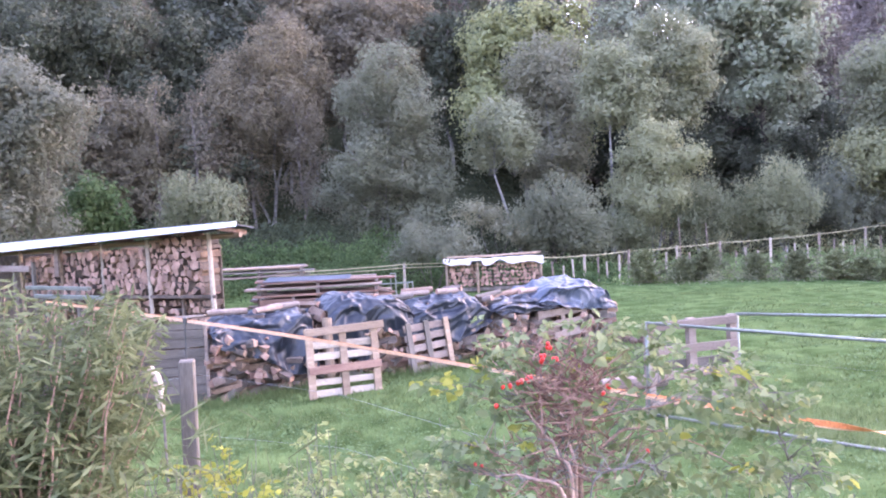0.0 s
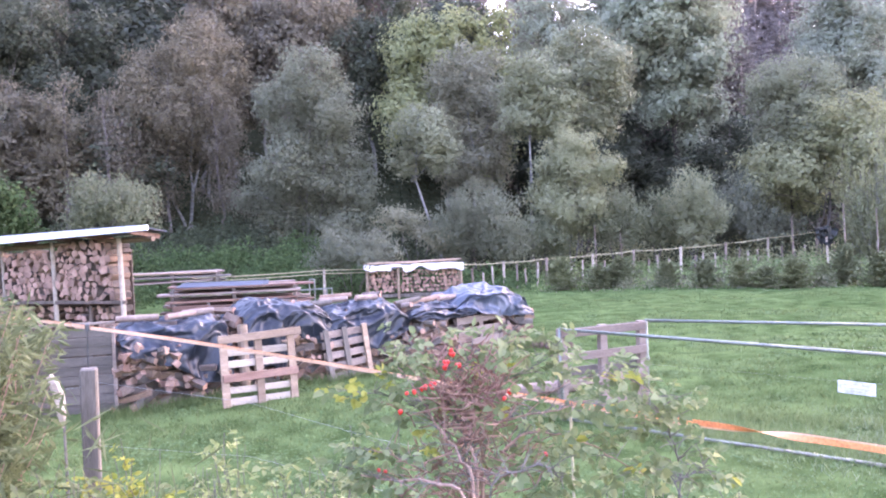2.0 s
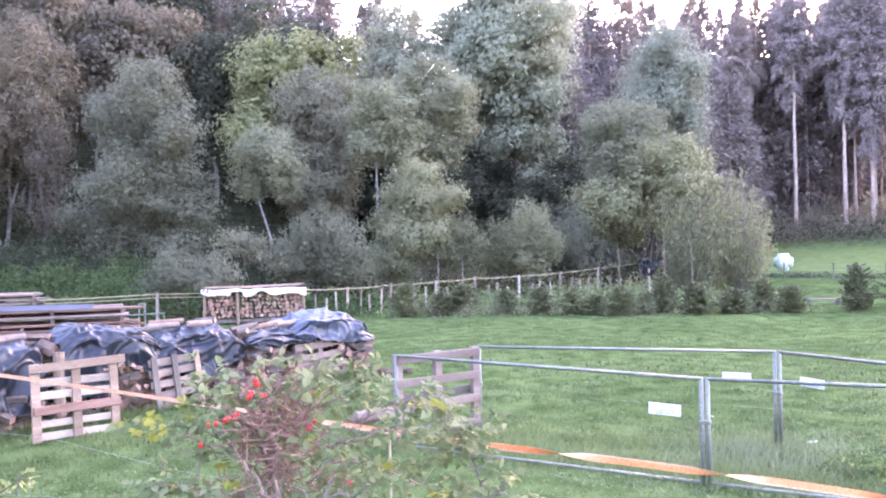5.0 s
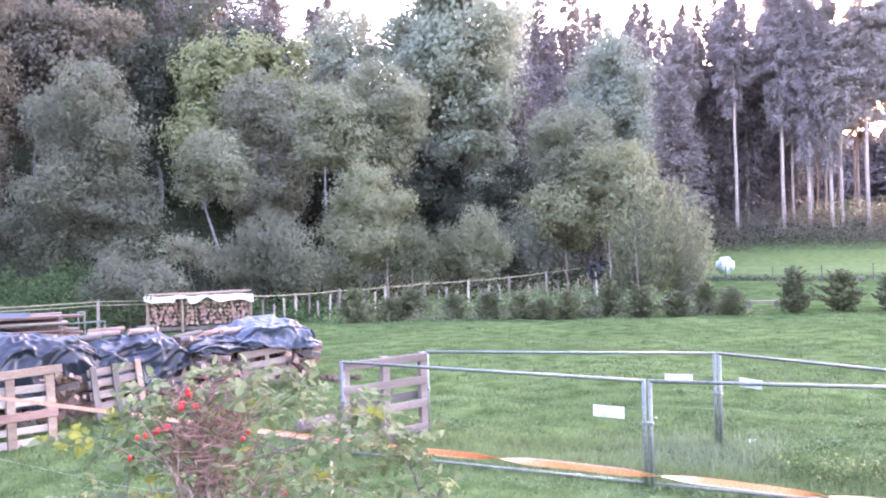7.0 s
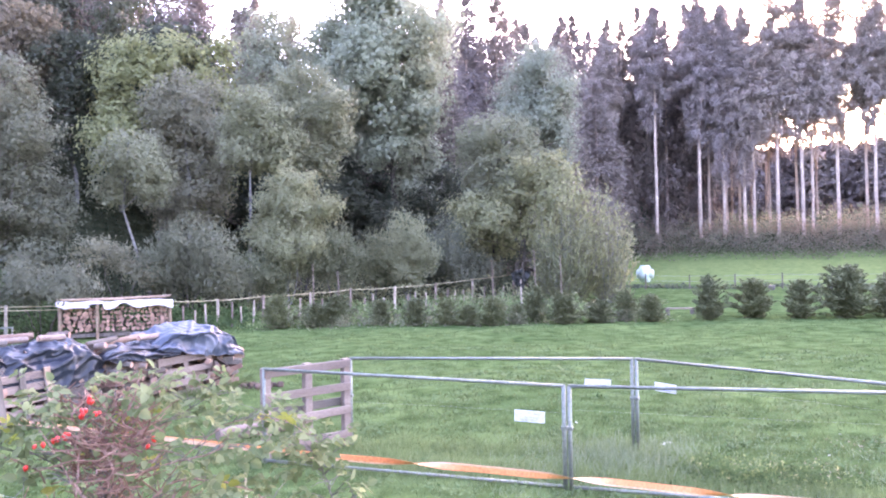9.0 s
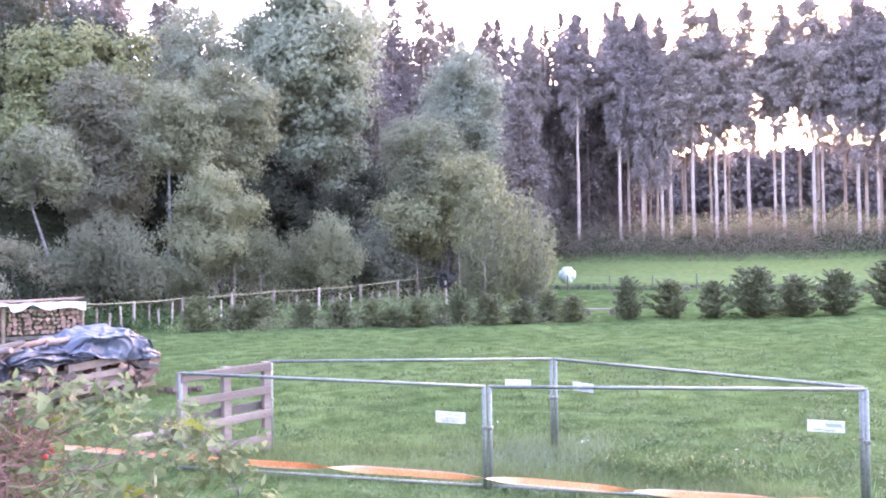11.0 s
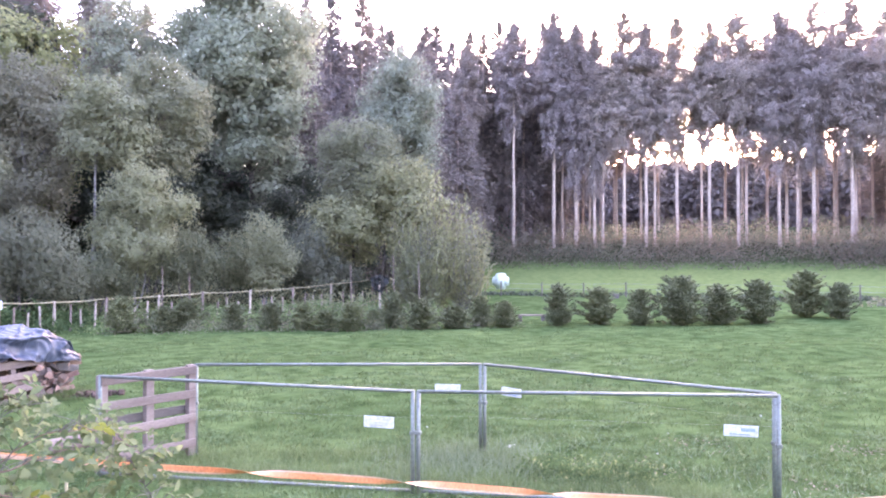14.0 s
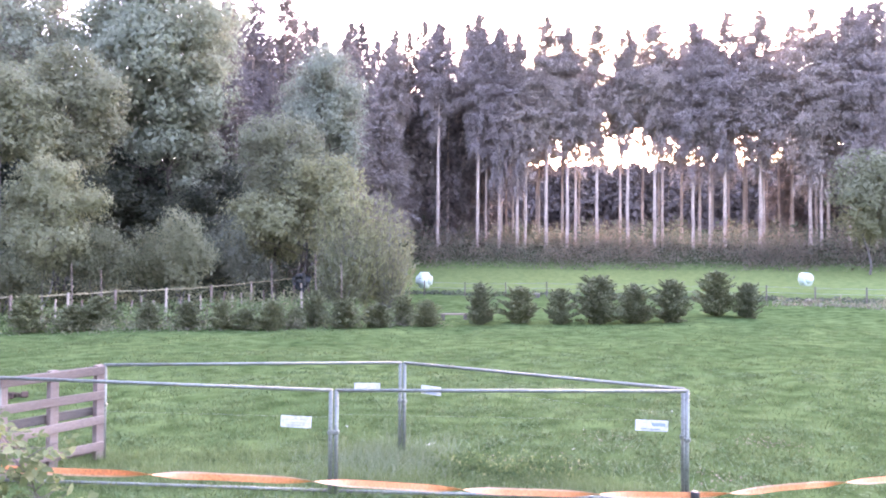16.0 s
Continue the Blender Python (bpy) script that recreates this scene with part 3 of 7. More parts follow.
maple(5.0, 45.6, ((0.4, -0.5, 10.2, 2.23, 1.44), (-1.3, 2, 10, 1.62, 1.62), (2.2, -1.6, 10, 1.52, 1.35), (-2.4, 1.7, 8.7, 1.24, 1.42), (-0.6, -0.6, 8.4, 2.03, 1.69), (2.2, 1.3, 8.8, 2.13, 1.77), (-2.4, -1.7, 6.4, 1.31, 1.31), (3.4, 0.9, 7.9, 1.23, 1.58), (-1.6, -1.6, 5.1, 1.96, 1.63), (2.1, 1.3, 4.2, 2.45, 2.1)))
birchb(5.9, 41.1, ((-0.2, -0.1, 9, 1.55, 1.18), (-0.9, 1, 8.1, 1.26, 1.26), (0.7, -0.9, 7.7, 1.06, 1.27), (-0, 0.5, 6.9, 1.56, 1.4), (0.9, -0.4, 5.8, 1.16, 1.37), (-0.8, 1.1, 6.1, 1.26, 1.1), (0.5, -0.7, 4, 1.35, 1.35), (-0.6, 1, 3.7, 1.25, 1.25)))
slant(3.8, 35.4, ((-1.1, -0.2, 6.9, 1.05, 0.84), (-1.6, 0.7, 6.1, 0.75, 0.8), (-0.5, -0.7, 6.1, 0.98, 0.9), (-1.7, 0.5, 5.2, 0.79, 0.58), (-0.4, -0.6, 5.3, 0.62, 0.51)))
slim(7.8, 36.1, ((0.3, -0.3, 8.9, 1.04, 0.88), (0.1, 0.8, 8, 1.06, 0.98), (1.1, -1, 8, 1.07, 1.07), (0.5, 0.1, 6.9, 1.24, 0.82), (1.4, -0.6, 7.1, 0.68, 0.81)))
grey(10.9, 37.4, ((-0.1, -0.1, 10.1, 1.31, 0.93), (-0.5, 1.2, 9.4, 1.04, 1.04), (0.8, -0.8, 9, 1.15, 1.15), (0.4, 0.6, 8.2, 1.47, 1.18), (1.2, -0.8, 7.8, 0.8, 0.71), (-0.2, 0.7, 6.9, 1.32, 1.02), (0.5, -0.7, 6.3, 0.99, 0.85)))
small_birch(9.0, 33.3, ((-0, -0.2, 5.7, 1.01, 0.81), (-0.2, 0.7, 4.8, 1.03, 0.9), (0.5, -0.8, 4.7, 0.99, 0.94), (-0.5, 1.1, 3.5, 0.98, 0.83), (0, -0.8, 3.2, 1.23, 0.86), (1.4, 0.6, 3.1, 1.04, 0.91), (1.3, -1.3, 4.7, 0.54, 0.62), (-0, 1, 2.4, 0.91, 0.52)))
poplar(19.9, 45.8, ((-2, -0, 18.2, 2.67, 1.9), (-2, 1.7, 16.2, 3.1, 1.94), (-0.6, -2.2, 15.9, 2.56, 1.83), (-3.5, 4, 15.3, 1.99, 1.79), (-1.9, -1.8, 13.6, 2.88, 1.98), (1.9, 1, 14.5, 1.64, 2.34), (-3.9, -0.6, 12.1, 1.98, 1.8), (-0.3, 1.2, 11.8, 2.66, 2.09), (0.5, -2.6, 11, 1.43, 1.78), (-1.9, 2.6, 10.1, 2.11, 1.46), (-0.8, -0.9, 9.6, 1.99, 1.81), (1, 0.3, 8, 1.31, 1.87), (-1.8, -1.7, 8, 1.23, 0.7), (2.6, 1.6, 6.8, 0.97, 1.16), (0.3, -0.9, 5.4, 0.9, 1.09)))
thin_poplar(12.4, 50.4, ((-0.2, -0.4, 13.5, 1.37, 1.76), (0.8, 0.5, 15.7, 1.21, 1.61), (-1.3, -0.1, 13.8, 0.86, 1.37), (1.2, 0.2, 13, 1.59, 1.39), (-0.6, -0.9, 11.5, 1.92, 1.15)))
pale_poplar(25.4, 38.4, ((-0.3, -0.4, 13.2, 1.3, 1.1), (-0.7, 0.8, 11.9, 1.38, 1.32), (0.1, -1.1, 11.7, 1.35, 1.28), (-1.3, 1.2, 10.7, 1.03, 0.86), (-0.6, -0.8, 10.3, 1.67, 1.17), (1.3, -0.2, 10.5, 0.97, 1.21), (0.5, -1.7, 8.7, 0.83, 1.16), (0.6, 1.1, 8.3, 1.74, 1.39)))
brownish(20.4, 35.0, ((-0.2, -0.2, 8.5, 1.49, 0.89), (-0.3, 1.4, 8.2, 1.08, 1.08), (0.7, -1, 7.7, 1.18, 1.03), (-0.3, 0.5, 6.8, 1.5, 1.14), (0.5, -1.2, 6.2, 1.17, 1.02), (0, 0.3, 5.5, 1.49, 0.9)))
hazel(20.3, 32.7, ((1.1, -1, 6.5, 1.27, 0.84), (0.8, 0.6, 5.8, 1.45, 1.01), (1.2, -2.2, 5.1, 1.1, 1.1), (-1.5, 1.5, 4.7, 1.29, 0.86), (-1, 0.1, 4, 1.25, 0.98), (1.4, 0.9, 4.2, 1.46, 1.17), (-2.4, 0.5, 3.3, 0.97, 0.69), (-0, 1.9, 3, 1.17, 0.73)))
brush_bush(21.5, 29.9, 6.3, 2.0, 120, M_LEAF_OLIVE, "feathery many-stemmed willow with upright twigs")
brush_bush(20.6, 29.4, 3.8, 1.3, 60, M_LEAF_WILLOW, "low grey-green willow with upright twigs")
brush_bush(23.1, 29.2, 5.7, 1.5, 60, M_LEAF_OLIVE, "olive willow with thin upright shoots")
shrub_dark(4.5, 31.6, ((-0, -0.2, 3, 0.93, 0.93), (-0.7, 0.6, 2.5, 0.9, 0.83), (0.8, -0.9, 2.4, 0.87, 0.91), (0.1, 0.4, 1.8, 1.42, 0.71), (1.1, -0.6, 1.5, 0.92, 0.58), (-0.9, 1.1, 1.7, 0.72, 0.6)))
shrub_yellow(14.3, 32.5, ((-0, -0.2, 3.4, 0.83, 0.72), (-0.2, 0.6, 2.6, 0.92, 0.79), (0.4, -0.3, 2.5, 0.83, 0.83), (0.1, 0.3, 1.7, 1.18, 0.66)))
shrub_dark(-0.5, 28.4, ((0, -0.2, 1.7, 1.03, 0.45), (-0.7, 0.2, 1.4, 0.73, 0.42), (0.8, -0.6, 1.4, 0.82, 0.45)))
shrub_grey(10.9, 32.7, ((-0, -0.2, 2.8, 0.75, 0.7), (0.5, -0, 2.2, 0.89, 0.76), (-0.5, -0.3, 2, 0.75, 0.62)))
shrub_grey(12.9, 33.1, ((-0.3, -0, 2.5, 0.78, 0.72), (0.4, 0.3, 1.8, 0.92, 0.74)))
shrub_dark(17.0, 33.4, ((-0.2, -0.1, 2.6, 0.95, 1.04), (-0.4, 1.1, 1.7, 0.98, 0.84), (0, -0.9, 1.7, 0.94, 0.86), (1.3, -0.4, 1.4, 0.97, 0.77)))
shrub_brown(2.1, 32.8, ((-0.6, -0.1, 2.8, 0.84, 0.43), (0.3, 0.6, 2.5, 0.74, 0.44), (0.8, -0.8, 2, 0.71, 0.42)))
shrub_grey(-8.1, 25.7, ((0.1, -0.1, 3.7, 0.89, 0.55), (-0.6, 0.2, 3.3, 0.7, 0.56), (0.8, -0.2, 3.2, 0.68, 0.54)))
shrub_grey(7.3, 32.6, ((-0.2, -0.1, 1.9, 0.85, 0.68), (0.6, 0.2, 1.5, 0.87, 0.49)))
willow(-12.2, 21.2, ((0.7, 0.2, 6.7, 0.9, 0.9), (-0.3, 0.5, 6.5, 1.12, 1.12), (1.6, -0, 6.2, 0.7, 0.49), (1.5, 1.3, 6.4, 0.41, 0.26), (0.7, -0.2, 5.6, 1.06, 0.79), (0.8, 1.5, 5.5, 0.66, 0.66), (0.3, -0.1, 4.7, 1.16, 0.89), (0.5, 1.1, 4.1, 0.83, 0.78), (0.8, -0.6, 3.1, 1.04, 0.69), (1, 1.1, 3.1, 0.64, 0.46), (-0.3, -0.7, 5.1, 1.06, 1.24)))
elder(-11.1, 24.6, ((0.1, -0.2, 3.9, 0.69, 0.49), (0.3, 0.4, 3.4, 0.56, 0.56), (-0.3, -0.4, 3.4, 0.69, 0.55), (-0, 0.3, 3, 0.8, 0.44)))
alder(-9.4, 42.0, ((0.8, -0.4, 9.9, 1.43, 1.59), (-1.3, 0.2, 8.9, 1.46, 1.62), (1.3, -0.6, 7.4, 1.57, 1.57), (2.4, 1.3, 9.2, 0.98, 1.64), (-0.4, -1.7, 6.2, 1.53, 1.38), (1.4, 1.3, 5.5, 1.46, 1.46), (-1.7, -2, 7, 1.08, 1.54), (-0.4, 0.5, 4.8, 1.6, 0.9), (-2.1, -1.4, 5.3, 1.06, 0.93)))
old_alder(-19.8, 42.6, ((-1.2, -1.3, 9.5, 2.1, 1.75), (-0.4, 2.1, 10, 2.22, 2.04), (3.1, -0.1, 9.6, 1.73, 1.73), (-1.1, 0.5, 7.8, 1.97, 1.43), (1.9, 0.1, 7.5, 1.73, 1.38)))
dark_alder(-15.0, 41.4, ((-0.4, -0.5, 7.5, 1.04, 1.36), (-0.5, 0.3, 6, 1.31, 1.48), (1.8, -0.5, 4.7, 1.33, 1.14), (-0, 1.1, 4.4, 1.33, 0.86)))
green_oak(62.6, 21.5, ((-0.3, 0.3, 7.5, 1.93, 1.69), (0.9, -0.7, 6.2, 1.96, 2.2), (-1.6, 0.6, 5.3, 1.42, 1.66), (1.1, 0.2, 4.2, 1.96, 1.47)))
for az, d, h in ((-25.0, 41.0, 7.5), (-20.2, 40.5, 9.0), (-17.0, 40.0, 8.0), (-13.8, 41.5, 9.5), (-9.8, 41.0, 8.5), (-5.6, 43.0, 9.5), (-22.5, 43.0, 9.0)):
    thin_birch(d * math.sin(radians(az)), d * math.cos(radians(az)), [(0.5 * math.sin(2.4 * k + az), 0.5 * math.cos(2.4 * k + az), h * (0.26 + 0.1 * k), 0.95 - 0.07 * k, 0.8) for k in range(7)])


def fir_meshes(h, r, z0, seed, count, size=0.5, thick=0.16, taper=0.72, hang=2.2, trunk_r=None, needle=M_NEEDLE_VEILED, dead=26, full=0.5):
    """A forest spruce: whorls of drooping branches, each a fan of hanging needle sprays, and dead snags below."""
    global rng
    rng = np.random.default_rng(seed)
    rnd = random.Random(seed)
    wood = Geo()
    tr = trunk_r or h * 0.0068
    pts = [Vector((rnd.uniform(-1, 1) * 0.035 * (k > 0), rnd.uniform(-1, 1) * 0.035 * (k > 0), -0.4 + (h + 0.4) * k / 10)) for k in range(11)]
    wood.tube(pts, [tr * (1.1 - k / 11.5) + 0.014 for k in range(11)], 7)
    arms = int((h - z0) * 24)
    z = z0 + (h - 0.12 - z0) * np.sort(rng.random(arms)) ** 0.76
    stray = rng.random(arms) < 0.10
    z[stray] = z0 - hang * rng.random(stray.sum()) ** 1.5
    t = np.clip((z - z0) / (h - z0), 0, 1)
    cone = np.clip((1 - t) / full, 0, 1) ** taper
    az = rng.uniform(0, 2 * math.pi, arms)
    lump = 1 + 0.10 * np.sin(z * 1.9 + 3 * az + seed) + rng.normal(size=arms) * 0.08
    reach = (r * cone * np.clip(0.55 + 1.6 * t, 0, 1) * lump + 0.05) * rng.uniform(0.5, 1.1, arms)
    slope = -0.75 + 1.15 * t ** 1.5 + rng.normal(size=arms) * 0.08
    share = reach + 0.9
    n = np.maximum(7, (count * share / share.sum()).astype(int))
    i = np.repeat(np.arange(arms), n)
    u = 0.06 + 0.98 * rng.random(len(i)) ** 0.75
    side = rng.normal(size=len(i)) * 0.2 * reach[i] * (1.15 - 0.7 * u)
    ca, sa = np.cos(az[i]), np.sin(az[i])
    d = reach[i] * u
    sag = slope[i] * d + 0.10 * reach[i] * u ** 3
    pos = np.stack([ca * d - sa * side, sa * d + ca * side, z[i] + sag - rng.random(len(i)) ** 1.6 * (0.15 + 0.75 * np.sqrt(1 - t[i]))], -1)
    along = np.stack([ca * 0.55, sa * 0.55, -0.85 + 1.2 * t[i] ** 1.5], -1)
    fine = 0.62 + 0.38 * np.sqrt(1 - t[i])
    v, f = spray_tris(pos, along, size * fine * rng.uniform(0.55, 1.35, len(i)), thick * fine * rng.uniform(0.6, 1.4, len(i)), 0.35)
    for k in range(0, arms, 8):
        e = Vector((math.cos(az[k]), math.sin(az[k]), slope[k])) * float(reach[k]) * 0.9
        wood.tube([(0, 0, z[k]), Vector((0, 0, z[k])) + e], [0.02 + tr * 0.06, 0.006], 3, cap=False)
    for k in range(dead):
        zz = rnd.uniform(z0 * 0.3, z0)
        g = rnd.uniform(0, 6.28)
        ln = rnd.uniform(0.3, 1.2)
        wood.tube([(0, 0, zz), (ln * math.cos(g), ln * math.sin(g), zz - 0.2 * ln)], [0.02, 0.005], 3, cap=False)
    return wood.mesh("trunk", M_SPRUCEBARK), mesh_np("crown", v, f, needle)


def tall_spruce(x, y, h, r, z0):
    az = math.degrees(math.atan2(x, y))
    low = (max(z0 + 0.8, 12.0) if 48.5 < az < 59.5 else max(z0 - 0.3, 9.4)) + 1.0 * math.sin(x * 5.3) if 46 < az < 70.5 else z0 - 0.2
    plant("spruce_tree", fir_meshes(h * 1.07, r * 1.15, low, seeded(), 22000, size=0.34, thick=0.11, hang=3.0), x, y,
          "tall dark spruce with a bare grey lower trunk", "tree", "spruces")


tall_spruce(46.6, 59.0, 18.6, 1.60, 12.5)
tall_spruce(50.0, 56.0, 20.6, 1.90, 14.0)
tall_spruce(52.8, 53.3, 21.4, 1.90, 13.0)
tall_spruce(54.3, 51.9, 20.4, 1.64, 9.3)
tall_spruce(55.5, 50.6, 19.7, 1.64, 9.3)
tall_spruce(57.3, 48.5, 21.0, 2.19, 9.6)
tall_spruce(58.6, 47.0, 20.1, 1.64, 9.4)
tall_spruce(60.3, 44.8, 20.2, 1.92, 10.3)
tall_spruce(62.0, 42.5, 19.6, 1.92, 10.8)
tall_spruce(63.3, 40.4, 20.1, 2.33, 10.7)
tall_spruce(65.1, 37.5, 19.9, 2.47, 10.0)
tall_spruce(66.5, 35.1, 20.4, 2.60, 9.8)
tall_spruce(67.8, 32.4, 20.3, 2.47, 9.5)
tall_spruce(69.5, 28.7, 19.9, 2.88, 8.5)
tall_spruce(70.6, 25.8, 19.2, 2.74, 7.9)
tall_spruce(71.3, 24.0, 20.8, 2.47, 7.4)

FAR = plant("spruce_tree", fir_meshes(10.5, 3.4, 0.5, seeded(), 1500, size=1.0, thick=0.55, dead=0, needle=M_NEEDLE_FAR_VEILED), 105.0, 116.0, "spruce in the far dark wood", "tree", "far spruces", sink=0.3)
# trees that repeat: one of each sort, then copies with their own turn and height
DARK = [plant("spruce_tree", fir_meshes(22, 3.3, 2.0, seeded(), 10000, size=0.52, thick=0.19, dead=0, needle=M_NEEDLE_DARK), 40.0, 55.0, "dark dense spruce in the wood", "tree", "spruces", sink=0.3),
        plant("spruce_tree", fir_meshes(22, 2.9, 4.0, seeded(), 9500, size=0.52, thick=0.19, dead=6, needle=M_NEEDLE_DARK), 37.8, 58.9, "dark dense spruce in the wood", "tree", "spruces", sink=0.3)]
BACK = [plant("spruce_tree", fir_meshes(20, 2.7, 10.9, seeded(), 9000, size=0.45, thick=0.16, hang=2.5), 66.0, 62.0, "spruce standing deeper in the wood", "tree", "spruces", sink=0.3),
        plant("spruce_tree", fir_meshes(18.5, 2.5, 12.4, seeded(), 7000, size=0.45, thick=0.16, hang=3.0), 64.0, 70.0, "spruce standing deeper in the wood", "tree", "spruces", sink=0.3)]


def wood_lobes(h, r, z0, count, seed):
    """Lobes of an ordinary forest tree, wound up round its trunk."""
    rnd = random.Random(seed)
    lobes = []
    for k in range(count):
        t = (k + 0.5) / count
        env = math.sin(math.pi * (0.16 + 0.76 * t)) ** 0.7
        a = 2.4 * k + rnd.uniform(-0.4, 0.4)
        q = r * env * rnd.uniform(0.42, 0.68)
        s = r * env * rnd.uniform(0.42, 0.6) + 0.25
        lobes.append((q * math.cos(a), q * math.sin(a), z0 + (h - z0) * t, s, s * rnd.uniform(0.8, 1.1)))
    return lobes


DEEP = "trees in the wood"
# the birch and poplar here wear the leaf copy darkened for shade
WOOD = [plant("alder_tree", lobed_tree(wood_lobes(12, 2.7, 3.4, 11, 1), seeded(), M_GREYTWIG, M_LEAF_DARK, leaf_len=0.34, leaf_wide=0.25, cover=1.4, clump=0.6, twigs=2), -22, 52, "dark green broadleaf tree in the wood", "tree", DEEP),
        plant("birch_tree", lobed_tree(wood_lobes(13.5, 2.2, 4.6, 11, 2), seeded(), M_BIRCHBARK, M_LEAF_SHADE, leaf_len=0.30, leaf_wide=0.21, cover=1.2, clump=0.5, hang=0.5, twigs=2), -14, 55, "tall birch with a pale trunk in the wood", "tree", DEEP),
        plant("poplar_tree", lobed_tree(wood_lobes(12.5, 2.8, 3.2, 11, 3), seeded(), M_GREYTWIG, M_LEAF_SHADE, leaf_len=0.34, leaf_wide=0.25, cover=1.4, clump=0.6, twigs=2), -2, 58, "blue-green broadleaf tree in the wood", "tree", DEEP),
        plant("alder_tree", lobed_tree(wood_lobes(12, 2.2, 4.0, 11, 4), seeded(), M_BIRCHBARK, M_LEAF_DULL, leaf_len=0.28, leaf_wide=0.19, cover=1.0, clump=0.5, hang=0.6, stems=2, twigs=2), -9, 50, "thin olive-brown tree in the wood", "tree", DEEP),
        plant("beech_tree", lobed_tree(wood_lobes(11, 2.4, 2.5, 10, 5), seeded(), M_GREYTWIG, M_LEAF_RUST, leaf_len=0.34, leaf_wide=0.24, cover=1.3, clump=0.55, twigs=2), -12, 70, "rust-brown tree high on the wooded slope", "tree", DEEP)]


def again(ob, x, y, height, turn, sink=0.2):
    return copy_thing(ob, Matrix.LocRotScale((x, y, ground_z(x, y) - sink), Euler((0, 0, turn)), (height * 0.5 + 0.5, height * 0.5 + 0.5, height)))


fill = random.Random(31)
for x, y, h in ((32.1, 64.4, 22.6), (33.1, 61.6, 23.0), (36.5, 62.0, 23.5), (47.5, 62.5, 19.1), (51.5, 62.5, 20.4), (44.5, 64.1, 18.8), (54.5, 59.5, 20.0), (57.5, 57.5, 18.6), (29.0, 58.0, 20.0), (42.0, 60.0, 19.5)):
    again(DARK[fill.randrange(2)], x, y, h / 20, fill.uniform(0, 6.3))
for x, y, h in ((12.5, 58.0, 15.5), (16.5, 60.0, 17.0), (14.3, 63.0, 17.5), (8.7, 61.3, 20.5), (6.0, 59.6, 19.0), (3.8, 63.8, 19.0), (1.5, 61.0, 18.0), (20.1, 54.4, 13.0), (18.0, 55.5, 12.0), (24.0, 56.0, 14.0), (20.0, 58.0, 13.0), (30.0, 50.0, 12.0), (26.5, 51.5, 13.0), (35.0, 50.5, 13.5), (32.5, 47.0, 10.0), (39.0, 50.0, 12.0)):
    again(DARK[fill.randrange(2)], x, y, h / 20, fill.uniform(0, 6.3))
# second and third rows behind the tall spruces; they stand closer together towards both ends
for k in range(30):
    a, d = radians(43.5 + k * 1.05 + fill.uniform(-0.35, 0.35)), fill.uniform(78, 96)
    if 50.6 < math.degrees(a) < 58.6:
        continue
    again(BACK[k % 2 if 46.5 < math.degrees(a) < 66 else 0], d * math.sin(a), d * math.cos(a), fill.uniform(1.0, 1.15), fill.uniform(0, 6.3), 0.4)
for k in range(34):
    a, d = radians((25 + k * 0.9 if k < 22 else 66 + (k - 22) * 1.5) + fill.uniform(-0.4, 0.4)), fill.uniform(78, 98)
    again(DARK[k % 2], d * math.sin(a), d * math.cos(a), fill.uniform(0.95, 1.14) if k < 22 else fill.uniform(0.65, 0.85), fill.uniform(0, 6.3), 0.4)
# slim trees standing between the tall ones
for k in range(8):
    a, d = radians(45.0 + k * 3.3 + fill.uniform(-0.4, 0.4)), fill.uniform(74.5, 77.5)
    again(BACK[1], d * math.sin(a), d * math.cos(a), fill.uniform(0.88, 0.97), fill.uniform(0, 6.3), 0.4)
for az, d, scale in ((47.3, 79.0, 1.06), (49.2, 81.0, 1.1), (50.9, 80.0, 1.08), (52.1, 83.0, 1.12), (56.6, 82.0, 1.1), (57.7, 80.0, 1.1), (59.3, 81.0, 1.12), (61.2, 79.0, 1.08), (63.4, 80.0, 1.12)):
    again(BACK[1], d * math.sin(radians(az)), d * math.cos(radians(az)), scale, 7 * az, 0.4)
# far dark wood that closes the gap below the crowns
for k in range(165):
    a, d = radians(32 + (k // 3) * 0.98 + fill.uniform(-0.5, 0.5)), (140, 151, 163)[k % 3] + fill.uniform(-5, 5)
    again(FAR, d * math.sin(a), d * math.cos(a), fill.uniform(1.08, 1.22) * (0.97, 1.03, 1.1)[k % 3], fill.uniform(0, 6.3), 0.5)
# half-grown trees under the poplars
for x, y, h in ((13.0, 43.5, 0.42), (15.2, 45.0, 0.5), (17.4, 43.2, 0.4), (20.2, 43.5, 0.46), (22.6, 45.5, 0.55), (11.0, 46.0, 0.5), (25.0, 43.0, 0.5)):
    again(WOOD[(1, 2)[int(x) % 2]], x, y, h, fill.uniform(0, 6.3))
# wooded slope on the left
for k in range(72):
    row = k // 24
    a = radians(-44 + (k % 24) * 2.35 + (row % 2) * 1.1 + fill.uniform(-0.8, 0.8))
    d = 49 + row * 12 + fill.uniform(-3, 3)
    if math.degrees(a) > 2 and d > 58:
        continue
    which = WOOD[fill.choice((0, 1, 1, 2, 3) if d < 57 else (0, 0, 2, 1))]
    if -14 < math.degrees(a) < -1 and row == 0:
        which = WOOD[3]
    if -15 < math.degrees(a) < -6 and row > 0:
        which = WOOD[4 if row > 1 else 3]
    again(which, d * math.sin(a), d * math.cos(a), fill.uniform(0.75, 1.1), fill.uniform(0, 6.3))
